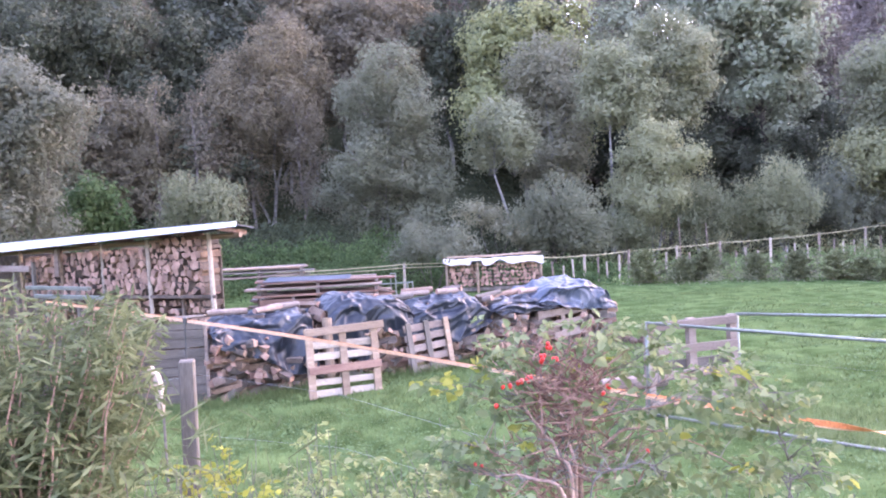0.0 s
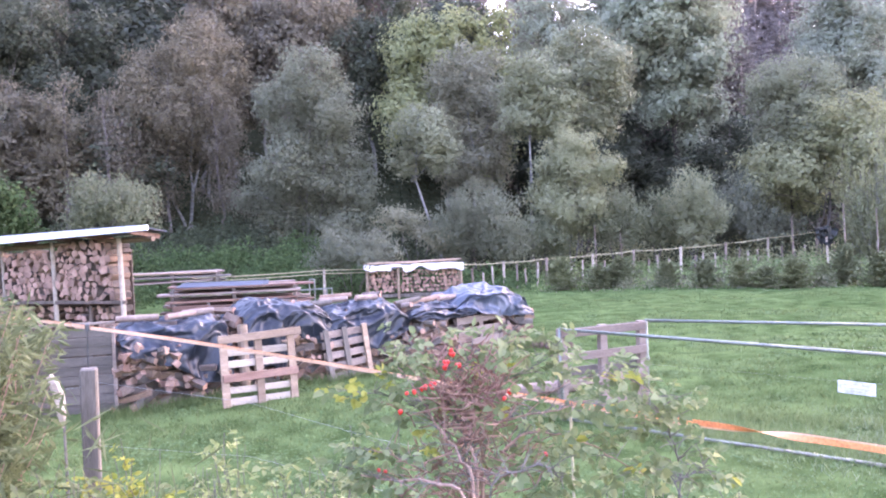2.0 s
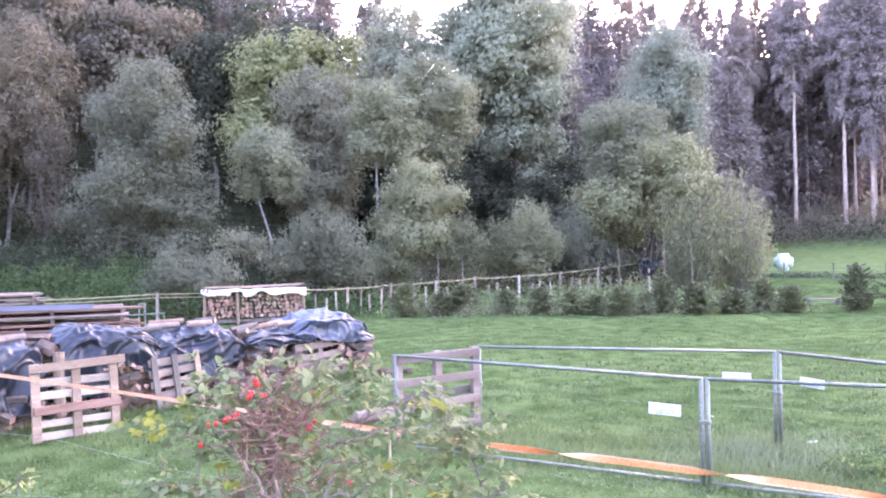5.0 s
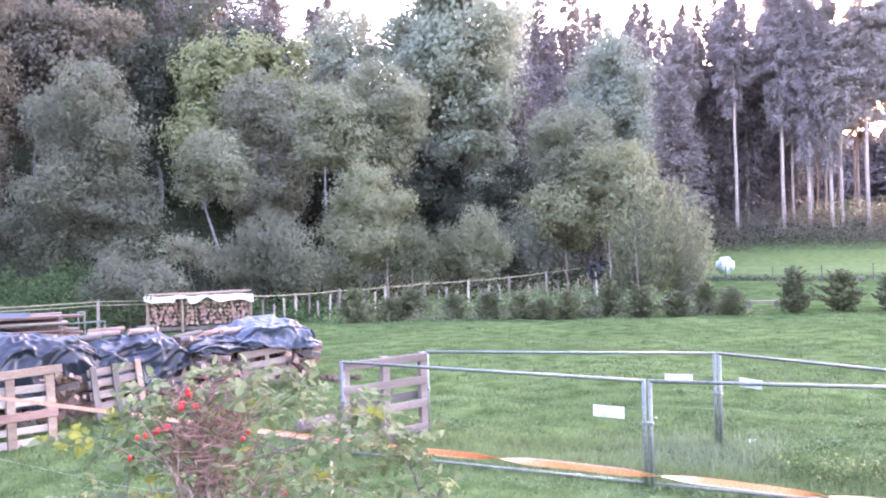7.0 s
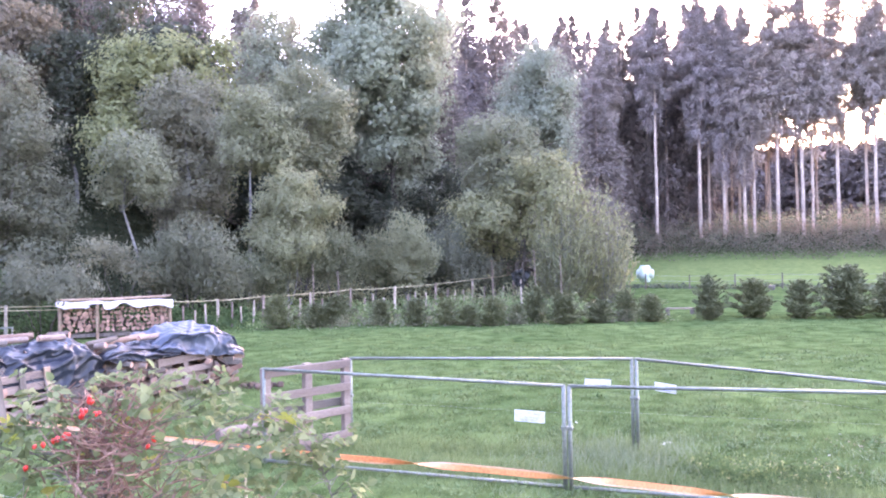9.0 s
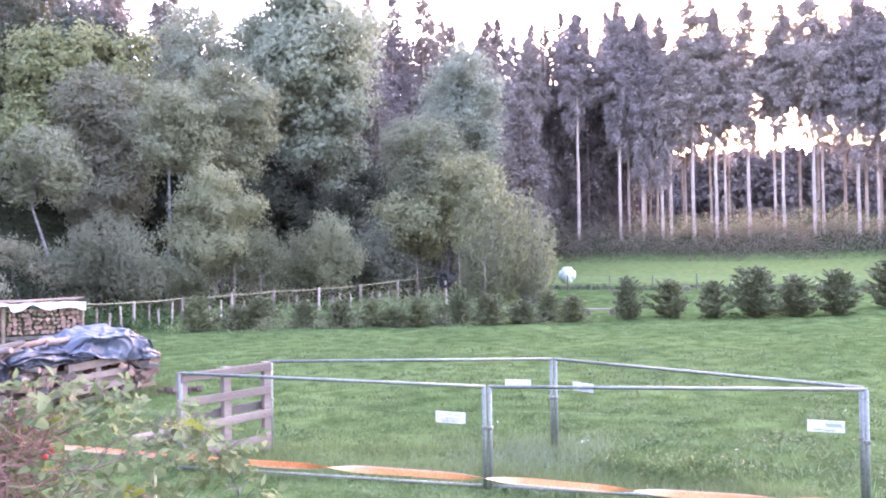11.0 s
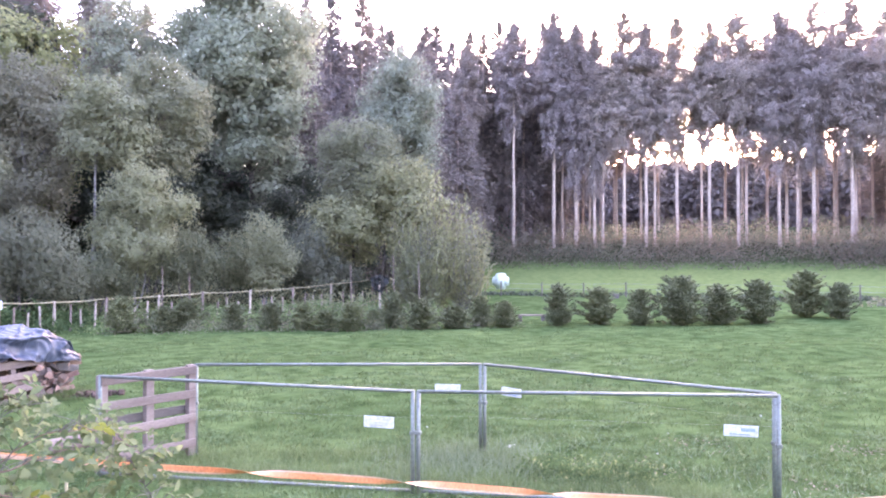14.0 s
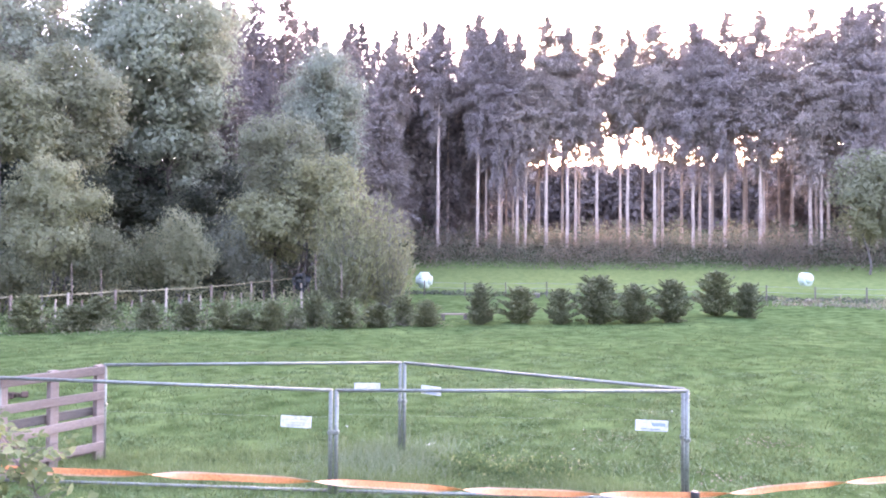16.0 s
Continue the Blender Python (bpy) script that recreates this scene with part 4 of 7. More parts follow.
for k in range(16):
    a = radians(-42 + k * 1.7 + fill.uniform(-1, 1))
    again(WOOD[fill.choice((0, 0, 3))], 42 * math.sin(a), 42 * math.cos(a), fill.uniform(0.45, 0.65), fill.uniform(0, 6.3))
for k in range(20):
    a = radians(6 + k * 1.65 + fill.uniform(-1, 1))
    d = fill.uniform(56, 64)
    again(DARK[k % 2], d * math.sin(a), d * math.cos(a), fill.uniform(0.55, 0.75), fill.uniform(0, 6.3))
for k in range(16):
    a = radians(5 + k * 1.9 + fill.uniform(-1, 1))
    d = fill.uniform(54, 60)
    again(WOOD[(0, 2, 2)[k % 3]], d * math.sin(a), d * math.cos(a), fill.uniform(0.5, 0.7), fill.uniform(0, 6.3))


def thicket(name, label, material, spots, per, spread, tall, leaf, kind="stuff"):
    """Low growth nobody could count: leaves in heaps along a strip."""
    global rng
    rng = np.random.default_rng(seeded())
    cx, cy = np.array(spots).T
    idx = np.repeat(np.arange(len(cx)), per)
    x = cx[idx] + rng.normal(size=len(idx)) * spread
    y = cy[idx] + rng.normal(size=len(idx)) * spread
    hgt = tall * rng.uniform(0.5, 1.2, len(cx))
    z = terrain(x, y) + hgt[idx] * np.exp(-((x - cx[idx]) ** 2 + (y - cy[idx]) ** 2) / (2.2 * spread ** 2)) * np.sqrt(rng.random(len(idx)))
    v, f = leaf_arrays(np.stack([x, y, z], -1), leaf * rng.uniform(0.6, 1.4, len(idx)), leaf * 0.5 * rng.uniform(0.6, 1.3, len(idx)), np.tile([0, 0, 0.5], (len(idx), 1)), 0.9)
    return tagged(new(name, mesh_np(name, v, f, material)), label, "undergrowth", kind=kind)


def ring(count, a0, a1, d0, d1):
    return [(d * math.sin(a), d * math.cos(a)) for a, d in ((radians(fill.uniform(a0, a1)), fill.uniform(d0, d1)) for _ in range(count))]


thicket("undergrowth", "green nettles and brambles on the bank", M_NETTLE, ring(210, -32, 12, 28.3, 33.5), 130, 0.5, 1.0, 0.17)
# these two strips carry the tree shadow in their leaf colour
thicket("undergrowth", "growth at the wood's edge, its leaves toned dark as shade", M_UNDER_SHADE, ring(150, -32, 12, 33.0, 41), 100, 0.7, 1.5, 0.2)
thicket("undergrowth", "brambles under the trees, their leaf colour darkened as shade", M_UNDER_SHADE, ring(150, -36, 34, 38, 52), 80, 0.9, 1.4, 0.24)
thicket("undergrowth", "grey-green scrub along the wire fence", M_LEAF_GREY, ring(90, 5, 36, 34.5, 39), 80, 0.55, 1.5, 0.15)
thicket("undergrowth", "light green weeds along the rope fence", M_MEADOW_WEED, ring(170, 4, 37, 30.0, 36.5), 70, 0.5, 0.75, 0.13)
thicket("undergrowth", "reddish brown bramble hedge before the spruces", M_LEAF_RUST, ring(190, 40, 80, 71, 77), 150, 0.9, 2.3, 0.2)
thicket("undergrowth", "dull green bramble hedge before the spruces", M_LEAF_BROWN, ring(110, 40, 82, 72, 79), 120, 0.9, 2.6, 0.22)
thicket("undergrowth", "dark scrub under the spruces", M_LEAF_DARK, ring(120, 30, 80, 78, 90), 80, 1.2, 2.6, 0.4)

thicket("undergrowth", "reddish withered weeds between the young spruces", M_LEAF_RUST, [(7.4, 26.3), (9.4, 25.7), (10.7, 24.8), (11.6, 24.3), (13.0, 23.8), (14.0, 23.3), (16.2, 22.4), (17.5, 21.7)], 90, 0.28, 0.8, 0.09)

# young spruces in a row across the meadow
def young_meshes(h, r, seed):
    """A young spruce: branches angled upwards in whorls to a thin leader, needles all along them."""
    global rng
    rng = np.random.default_rng(seed)
    rnd = random.Random(seed)
    wood = Geo().tube([(0, 0, -0.2), (0.01, 0, h * 0.5), (0, 0, h * 1.12)], [0.035, 0.02, 0.004], 6)
    pos, al = [], []
    for k in range(190):
        t = (k + 0.5) / 190
        z = 0.04 + (h * 0.98) * t
        a = 2.4 * k + rnd.uniform(-0.4, 0.4)
        ln = (r * (1 - t ** 1.3) ** 0.75 * (0.8 + 0.2 * min(1, t * 4)) + 0.04) * rnd.uniform(0.5, 1.25) * (1 + 0.18 * math.sin(3 * a + seed))
        lift = rnd.uniform(0.05, 0.6) + 0.6 * t
        end = Vector((ln * math.cos(a), ln * math.sin(a), z + ln * lift))
        if k % 3 == 0:
            wood.tube([(0, 0, z), end], [0.007, 0.002], 3, cap=False)
        n = int(10 + 46 * ln / r)
        u = rng.uniform(0.1, 1.04, n)
        side = rng.normal(size=n) * 0.16 * ln * (1.2 - u)
        pos.append(np.stack([end.x * u - math.sin(a) * side, end.y * u + math.cos(a) * side, z + (end.z - z) * u + rng.normal(size=n) * 0.015], -1))
        al.append(np.tile([math.cos(a) * 0.8, math.sin(a) * 0.8, 0.35], (n, 1)))
    n = 60
    pos.append(np.stack([rng.normal(size=n) * 0.012, rng.normal(size=n) * 0.012, h * rng.uniform(0.9, 1.1, n)], -1))
    al.append(np.tile([0, 0, 0.8], (n, 1)))
    pos, al = np.concatenate(pos), np.concatenate(al)
    v, f = spray_tris(pos, al, rng.uniform(0.07, 0.15, len(pos)), rng.uniform(0.03, 0.055, len(pos)), 0.6)
    return wood.mesh("trunk", M_GREYTWIG), mesh_np("crown", v, f, M_NEEDLE_YOUNG)


HEDGE = [plant("young_spruce", young_meshes(1.5, 0.66, seeded()), 20.4, 20.1, "bushy young spruce in the planted row", "tree", "young spruces"),
         plant("young_spruce", young_meshes(1.3, 0.66, seeded()), 23.3, 18.7, "bushy young spruce in the planted row", "tree", "young spruces")]


def hedge_tree(x, y, h, r):
    k = fill.randrange(2)
    copy_thing(HEDGE[k], Matrix.LocRotScale((x, y, ground_z(x, y) - 0.05), Euler((0, 0, fill.uniform(0, 6.3))), (r / 0.5, r / 0.5, h / (1.3, 1.12)[k])))


for x, y, h, r in ((6.8, 26.4, 1.06, 0.60), (8.0, 26.0, 1.0, 0.65), (8.8, 26.1, 0.95, 0.61), (10.1, 25.2, 1.02, 0.60), (11.1, 24.4, 0.93, 0.59), (12.2, 24.1, 1.01, 0.50), (12.8, 23.7, 0.7, 0.44),
                   (13.5, 23.2, 1.11, 0.54), (14.5, 23.3, 0.85, 0.45), (15.3, 23.3, 1.26, 0.51), (15.6, 22.0, 1.21, 0.69), (16.8, 21.6, 0.85, 0.60), (18.3, 22.0, 1.15, 0.52), (18.5, 20.9, 1.08, 0.61)):
    hedge_tree(x, y, h * fill.uniform(0.7, 0.95), r * fill.uniform(0.68, 0.9))
for x, y, h, r in ((22.2, 19.8, 1.25, 0.65), (24.8, 18.0, 1.66, 0.84), (26.4, 17.5, 1.41, 0.75), (27.9, 16.8, 1.52, 0.71), (30.9, 16.5, 1.73, 0.83), (31.4, 15.4, 1.30, 0.57)):
    hedge_tree(x, y, h * 0.92, r * 0.92)
thicket("undergrowth", "light green weeds behind the young spruces", M_MEADOW_WEED, [(6.6 + 12.6 * t, 27.6 - 5.2 * t) for t in np.linspace(0, 1, 30)], 140, 0.45, 0.6, 0.10)
thicket("undergrowth", "pale grey-green weeds between the young spruces", M_LEAF_GREY, [(6.4 + 12.4 * t + fill.uniform(-0.3, 0.3), 26.4 - 5.4 * t + fill.uniform(-0.3, 0.3)) for t in np.linspace(0, 1, 34)], 70, 0.22, 0.6, 0.09)


# ---- firewood ----
def log_mesh(seed, length, size, split=True):
    """A piece of firewood lying along y: a wedge or round section, cut ends in slot 0, outside in slot 1."""
    rnd = random.Random(seed)
    n = rnd.choice((3, 4, 4, 5)) if split else 9
    sec = []
    for k in range(n):
        a = 2 * math.pi * k / n + rnd.uniform(-0.3, 0.3) * split
        q = size * (rnd.uniform(0.6, 1.3) if split else rnd.uniform(0.92, 1.06))
        sec.append((q * math.cos(a), q * math.sin(a)))
    g = Geo()
    rings, inset = [], 0.92
    for y, s in ((-length / 2, inset), (-length / 2 + 0.012, 1.0), (length / 2 - 0.012, 0.97), (length / 2, 0.9)):
        rings.append([(x * s, y, z * s) for x, z in sec])
    g.v = [p for r in rings for p in r]
    for i in range(3):
        for k in range(n):
            j = (k + 1) % n
            g.f.append((i * n + k, i * n + j, (i + 1) * n + j, (i + 1) * n + k))
            g.m.append(1)
    g.f.append(tuple(range(n)))
    g.m.append(0)
    g.f.append(tuple(3 * n + k for k in range(n))[::-1])
    g.m.append(0)
    return g.mesh("log", [M_CUT, M_BARK if (not split or rnd.random() < 0.45) else M_SPLIT])


LOGS = [log_mesh(500 + k, 0.33, 0.066) for k in range(14)]
HEAP = []
for k in range(8):
    me = log_mesh(580 + k, 0.34, 0.07)
    me.materials[0] = (M_SPLIT, M_RED_BOARD, M_CUT, M_SPLIT)[k % 4]
    me.materials[1] = (M_BARK, M_SPLIT, M_RED_BOARD, M_WEATHERED)[k // 2]
    HEAP.append(me)
PALE = []
for k in range(3):
    me = log_mesh(560 + k, 0.36, 0.055, False)
    me.materials[1] = (M_PALLET_GREY, M_POST, M_SPLIT)[k]
    PALE.append(me)
wood_rnd = random.Random(77)


def put_log(parent, me, x, y, z, rx=0.0, ry=0.0, rz=0.0, s=1.0, ls=1.0):
    return part("log", me, None, parent, at=Matrix.LocRotScale((x, y, z), Euler((radians(rx), radians(ry), radians(rz))), (s, s * ls, s)))


def stack(parent, x0, x1, z0, z1, y, pitch=0.112, size=1.15):
    """Log ends side by side, each course settled unevenly on the one below."""
    rows = int((z1 - z0) / (pitch * 0.88))
    for r in range(rows):
        x = x0 + wood_rnd.uniform(0.0, 0.5) * pitch
        while x < x1 - pitch * 0.35:
            k = wood_rnd.uniform(0.78, 1.3)
            put_log(parent, wood_rnd.choice(LOGS), min(x + pitch * k * 0.5, x1 - 0.05), y + wood_rnd.uniform(-0.045, 0.035), z0 + (r + 0.5) * (z1 - z0) / rows + wood_rnd.uniform(-0.022, 0.022),
                    wood_rnd.uniform(-5, 5), wood_rnd.uniform(0, 360), wood_rnd.uniform(-7, 7), size * k * 0.93)
            x += pitch * k * 0.97


# ---- woodshed ----
SHED = pose(-4.33, 14.26, 0, 0, 0, -30)


def shed_thing(name, label, category, group=""):
    ob = new(name)
    ob.matrix_basis = SHED
    return tagged(ob, label, category, group)


def build_shed():
    shed = shed_thing("woodshed", "open woodshed of round poles with a white-edged roof", "shed")
    def roof_z(s):
        return 2.50 + 0.017 * s
    for s in (0.0, -1.70, -3.1, -4.45, -5.9, -7.4):
        g = Geo()
        top = roof_z(s) - 0.08
        r = 0.046 if s != -3.1 else 0.036
        g.tube([(s + 0.03, 0, -0.1), (s + 0.015, 0.01, top * 0.5), (s, 0, top)], [r * 1.1, r, r * 0.9], 9)
        part("post", g, M_PALE_BOARD if s > -4 else M_PALLET, shed, smooth=False)
        if s < -1:
            part("post", Geo().tube([(s, 0.62, -0.1), (s, 0.62, top - 0.1)], 0.05, 8), M_POST, shed)
    roof = Geo()
    for k, (y0, y1) in enumerate(((-0.38, 0.0), (0.0, 0.36))):
        roof.box((9.2, y1 - y0, 0.03), (-3.8, (y0 + y1) / 2, roof_z(-3.75) + 0.03 - (y0 + y1) * 0.075 - k * 0.003), (-8.5, -0.97, 0))
    part("roof", roof, M_ROOF, shed, "dark felt roof sheet")
    part("fascia", Geo().add([(s, y, roof_z(s) + 0.085 - dz) for s, h_ in ((1.1, 0.09), (-8.4, 0.22)) for y in (-0.415, -0.388) for dz in (0, h_)], [(0, 1, 3, 2), (4, 6, 7, 5), (0, 4, 5, 1), (2, 3, 7, 6), (0, 2, 6, 4), (1, 5, 7, 3)]), M_FASCIA, shed, "white fascia board along the roof edge")
    for s in (0.62, -0.5, -1.3, -2.5, -3.7, -5.0, -6.4):
        part("rafter", Geo().box((0.07, 0.68, 0.09), (s, -0.02, roof_z(s) - 0.05), (-8.5, 0, 0)), M_RED_BOARD, shed)
    part("beam", Geo().tube([(0.75, 0.06, roof_z(0.7) - 0.14), (-8.2, 0.06, roof_z(-8.2) - 0.14)], 0.05, 8), M_PALLET, shed)
    part("shelf_board", Geo().box((8.2, 0.06, 0.06), (-4.0, 0.0, 1.26)), M_BARK, shed)
    for s in (-0.85, -2.4, -3.8):
        part("shelf_support", Geo().box((0.05, 0.06, 1.2), (s, 0.06, 0.6)), M_BARK, shed)
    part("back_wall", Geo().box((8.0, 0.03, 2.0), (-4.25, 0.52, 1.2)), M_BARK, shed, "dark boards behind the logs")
    for x0, x1 in ((-1.63, -0.2), (-3.05, -1.77), (-4.38, -3.16), (-5.8, -4.55)):
        ob = shed_thing("firewood_stack", "split firewood stacked tight between the shed posts", "firewood", "firewood stacks")
        stack(ob, x0, x1, 1.31, roof_z(x0) - 0.14 - (0.12 if x0 < -2 else 0), 0.2, 0.122, 1.34)
        part("shelf_log", Geo().box((x1 - x0, 0.3, 0.03), ((x0 + x1) / 2, 0.25, 1.295)), M_RED_BOARD, ob)
        low = shed_thing("firewood_stack", "darker logs stacked under the shed's shelf", "firewood", "firewood stacks")
        stack(low, x0, x1, 0.75, 1.2, 0.3, 0.13, 1.1)
        part("bearer", Geo().box((x1 - x0, 0.3, 0.72), ((x0 + x1) / 2, 0.32, 0.37)), M_RED_BOARD, low)
    rail = shed_thing("plank_rail", "weathered rail nailed to short posts beside the shed", "rail")
    for s in (-5.05, -5.75, -6.6):
        part("post", Geo().box((0.07, 0.07, 2.1), (s, -0.25, 1.0)), M_POST, rail)
    part("board", Geo().box((2.2, 0.04, 0.13), (-6.2, -0.3, 1.93), (0, 1.5, 0)), M_PALLET_GREY, rail)
    part("board", Geo().box((0.14, 0.04, 0.62), (-4.4, -0.13, 2.02), (0, 3, 0)), M_PALLET_GREY, rail, "pale upright board")
    rack = shed_thing("beam_trestle", "grey metal beams lying on a trestle before the shed", "trestle")
    for s0, s1, y, z in ((-4.5, -2.5, -0.75, 1.52), (-3.9, -1.6, -0.95, 1.36)):
        part("beam", Geo().box((s1 - s0, 0.10, 0.07), ((s0 + s1) / 2, y, z), (0, 1.2, 0)), M_STEEL, rack)
    for s in (-3.6, -2.7, -1.9):
        part("leg", Geo().box((0.07, 0.06, 1.5), (s, -0.85, 0.72)), M_POST, rack)
        part("crossbar", Geo().box((0.06, 0.5, 0.05), (s, -0.85, 1.30)), M_POST, rack)


build_shed()


# ---- pallets and screens ----
def pallet(at, label, width=1.2, high=1.0, boards=5, turn=0.0, tip=0.0, roll=0.0, mat=M_PALLET, back=True, slats=3, upright=False, group="pallets"):
    """A pallet standing on its edge: face boards, bearers behind, a second layer of boards."""
    ob = new("pallet")
    ob.matrix_basis = Matrix.Translation(at) @ pose(0, 0, 0, 0, 0, turn) @ pose(0, 0, 0, tip, roll, 0)
    tagged(ob, label, "pallet", group)
    rnd = random.Random(boards * 17 + int(width * 100) + int(at[0] * 10))
    for k in range(boards):
        z = 0.06 + (high - 0.12) * k / (boards - 1)
        wide = 0.115 if k not in (0, boards - 1) else 0.13
        g = Geo()
        if upright:
            g.box((wide, 0.02, high), (-width / 2 + wide / 2 + (width - wide) * k / (boards - 1), 0.075, high / 2))
        else:
            g.box((width + rnd.uniform(-0.02, 0.01), 0.02, wide), (0, 0.0, z), (0, rnd.uniform(-0.6, 0.6), 0))
        part("board", g, mat, ob)
    for k in range(slats):
        x = -width / 2 + 0.06 + (width - 0.12) * k / (slats - 1)
        if upright:
            part("bearer", Geo().box((0.1, 0.07, high), (x, 0.03, high / 2)), mat, ob)
        else:
            part("bearer", Geo().box((0.095, 0.075, high - 0.02), (x, 0.05, high / 2)), mat, ob)
    if back:
        for k in range(3):
            part("board", Geo().box((width, 0.02, 0.10), (0, 0.1, 0.07 + (high - 0.14) * k / 2)), mat, ob)
    return ob


def front_pallet():
    """The leaning pallet seen from its bearers' side, with one long board across the top."""
    ob = new("pallet")
    ob.matrix_basis = Matrix.Translation((-1.50, 10.86, 0.0)) @ pose(0, 0, 0, -9, 0, 27) @ pose(0, 0, 0, 0, 1.5, 0)
    tagged(ob, "bright wooden pallet leaning on the firewood", "pallet", "pallets")
    for k, x in enumerate((-0.49, 0.0, 0.48)):
        part("bearer", Geo().box((0.11, 0.025, 0.98), (x, -0.05, 0.49)), M_PALLET, ob)
    for z, w in ((0.07, 0.1), (0.225, 0.09), (0.58, 0.1), (0.74, 0.1)):
        part("board", Geo().box((1.05, 0.022, w), (0, 0.0, z)), M_PALE_BOARD, ob, "pale fresh board")
    part("board", Geo().box((1.08, 0.03, 0.11), (0.01, -0.08, 0.40), (0, -1, 0)), M_RED_BOARD, ob, "darker cross board")
    part("board", Geo().box((1.20, 0.03, 0.11), (0.03, -0.08, 0.94), (0, -2.5, 0)), M_PALLET, ob, "top board reaching past the sides")
    for x in (-0.49, 0.0, 0.48):
        for z in (0.1, 0.5, 0.9):
            part("block", Geo().box((0.1, 0.05, 0.1), (x, -0.02, z)), M_PALLET, ob)


front_pallet()
row_turn = 29.6


def on_row(s, d, z=0.0):
    c, k = math.cos(radians(row_turn)), math.sin(radians(row_turn))
    return (-3.41 + s * c - d * k, 11.0 + s * k + d * c, z)


def second_pallet():
    ob = new("pallet")
    ob.matrix_basis = Matrix.Translation(on_row(3.42, -0.30, 0.0)) @ pose(0, 0, 0, -8, 0, 33) @ pose(0, 0, 0, 0, -2.5, 0)
    tagged(ob, "grey pallet with dark upright bearers leaning on the firewood", "pallet", "pallets")
    for x in (-0.36, -0.02, 0.36):
        part("bearer", Geo().box((0.095, 0.03, 0.82), (x, -0.05, 0.41)), M_POST if x < 0.3 else M_PALLET, ob)
    for z in (0.06, 0.23, 0.40, 0.57, 0.73):
        part("board", Geo().box((0.86, 0.022, 0.115), (0, 0.0, z)), M_PALLET_GREY, ob)


second_pallet()
pallet(on_row(6.28, -0.16, 0.0), "weathered pallet standing against the tarped firewood", 1.15, 0.72, 4, row_turn + 2, -4, -2.0, M_PALLET_GREY, back=True, slats=3)
pallet(on_row(1.6, 0.12, 0.0), "old pallet half hidden in the firewood row", 1.2, 0.8, 5, row_turn, -2, 0, M_PALLET_GREY)


def grey_screen():
    """Screen of overlapping grey boards between the willow and the firewood."""
    ob = thing("board_screen", "grey weathered screen of overlapping boards", "screen", (-4.75, 10.78, 0), 6.5)
    for k in range(9):
        part("board", Geo().box((2.6, 0.018, 0.122), (0, -0.012 * (k % 2) * 1.4, 0.07 + k * 0.131), (6, (k % 3 - 1) * 0.25, 0)), M_WEATHERED, ob)
    for x in (-1.28, -0.42, 0.42):
        part("batten", Geo().box((0.05, 0.03, 1.16), (x, -0.045, 0.59)), M_WEATHERED, ob)
    # added dark panel that stands in for shadow between the boards
    part("back_board", Geo().box((2.55, 0.02, 1.1), (0, 0.05, 0.6)), M_BARK, ob, "dark panel added as the shadow in the gaps")
    part("edge_post", Geo().box((0.045, 0.05, 1.2), (1.31, -0.02, 0.58)), M_PALLET_GREY, ob, "pale edge post")
    part("cap_rail", Geo().box((2.66, 0.05, 0.035), (0, -0.01, 1.235)), M_PALLET_GREY, ob)


grey_screen()


# ---- the long firewood row ----
def row_thing(name, label, category, group=""):
    ob = new(name)
    ob.matrix_basis = pose(*on_row(0, 0), 0, 0, row_turn)
    return tagged(ob, label, category, group)


def row_pile(label, s0, s1, count, tops, seed, chunks=()):
    ob = row_thing("firewood_pile", label, "firewood", "firewood row")
    rnd = random.Random(seed)
    rows = 9
    for r in range(rows):
        for k in range(count // rows):
            s = s0 + (s1 - s0) * (k + rnd.random()) / (count // rows)
            top = float(np.interp(s, *tops))
            z = 0.07 + (top - 0.12) * r / (rows - 1)
            wild = rnd.random() < 0.65
            yaw = rnd.choice((-1, 1)) * rnd.uniform(35, 95) if wild else rnd.uniform(-25, 25)
            put_log(ob, rnd.choice(LOGS + HEAP), s, rnd.uniform(0.14, 0.3) + 0.1 * (r / rows), z + rnd.uniform(-0.03, 0.03), rnd.uniform(-24, 24), rnd.uniform(0, 360), yaw, rnd.uniform(1.0, 1.6), 0.8)
    for a, b, z1, n in chunks:
        # larger split pieces tumbled along the open front
        for k in range(n * 2):
            put_log(ob, rnd.choice(HEAP + HEAP + LOGS), rnd.uniform(a, b), rnd.uniform(-0.06, 0.12), rnd.uniform(0.07, z1), rnd.uniform(-35, 35), rnd.uniform(0, 360), rnd.choice((-1, 1)) * rnd.uniform(25, 100), rnd.uniform(0.75, 1.2), rnd.uniform(1.2, 2.0))
    g = Geo()
    n = 14
    for k in range(n):
        s = s0 + (s1 - s0) * (k + 0.5) / n
        top = float(np.interp(s, *tops)) - 0.14
        for d in (0.45, 0.85):
            g.box(((s1 - s0) / n * 0.96, 0.36, top * rnd.uniform(0.93, 1.0)), (s, d, top * 0.48), (0, 0, rnd.uniform(-3, 3)), 0.03)
    tagged(part("inner_logs", g, M_BARK, ob, "dark inner logs"), kind="stuff")
    return ob


row_pile("heap of split firewood under a dark tarp", 0.05, 2.9, 190, ((0, 1.4, 1.6, 2.9), (1.08, 1.05, 1.1, 1.05)), 5, ((0.08, 0.75, 0.78, 34), (0.7, 1.3, 0.45, 26), (2.5, 2.9, 0.8, 16)))
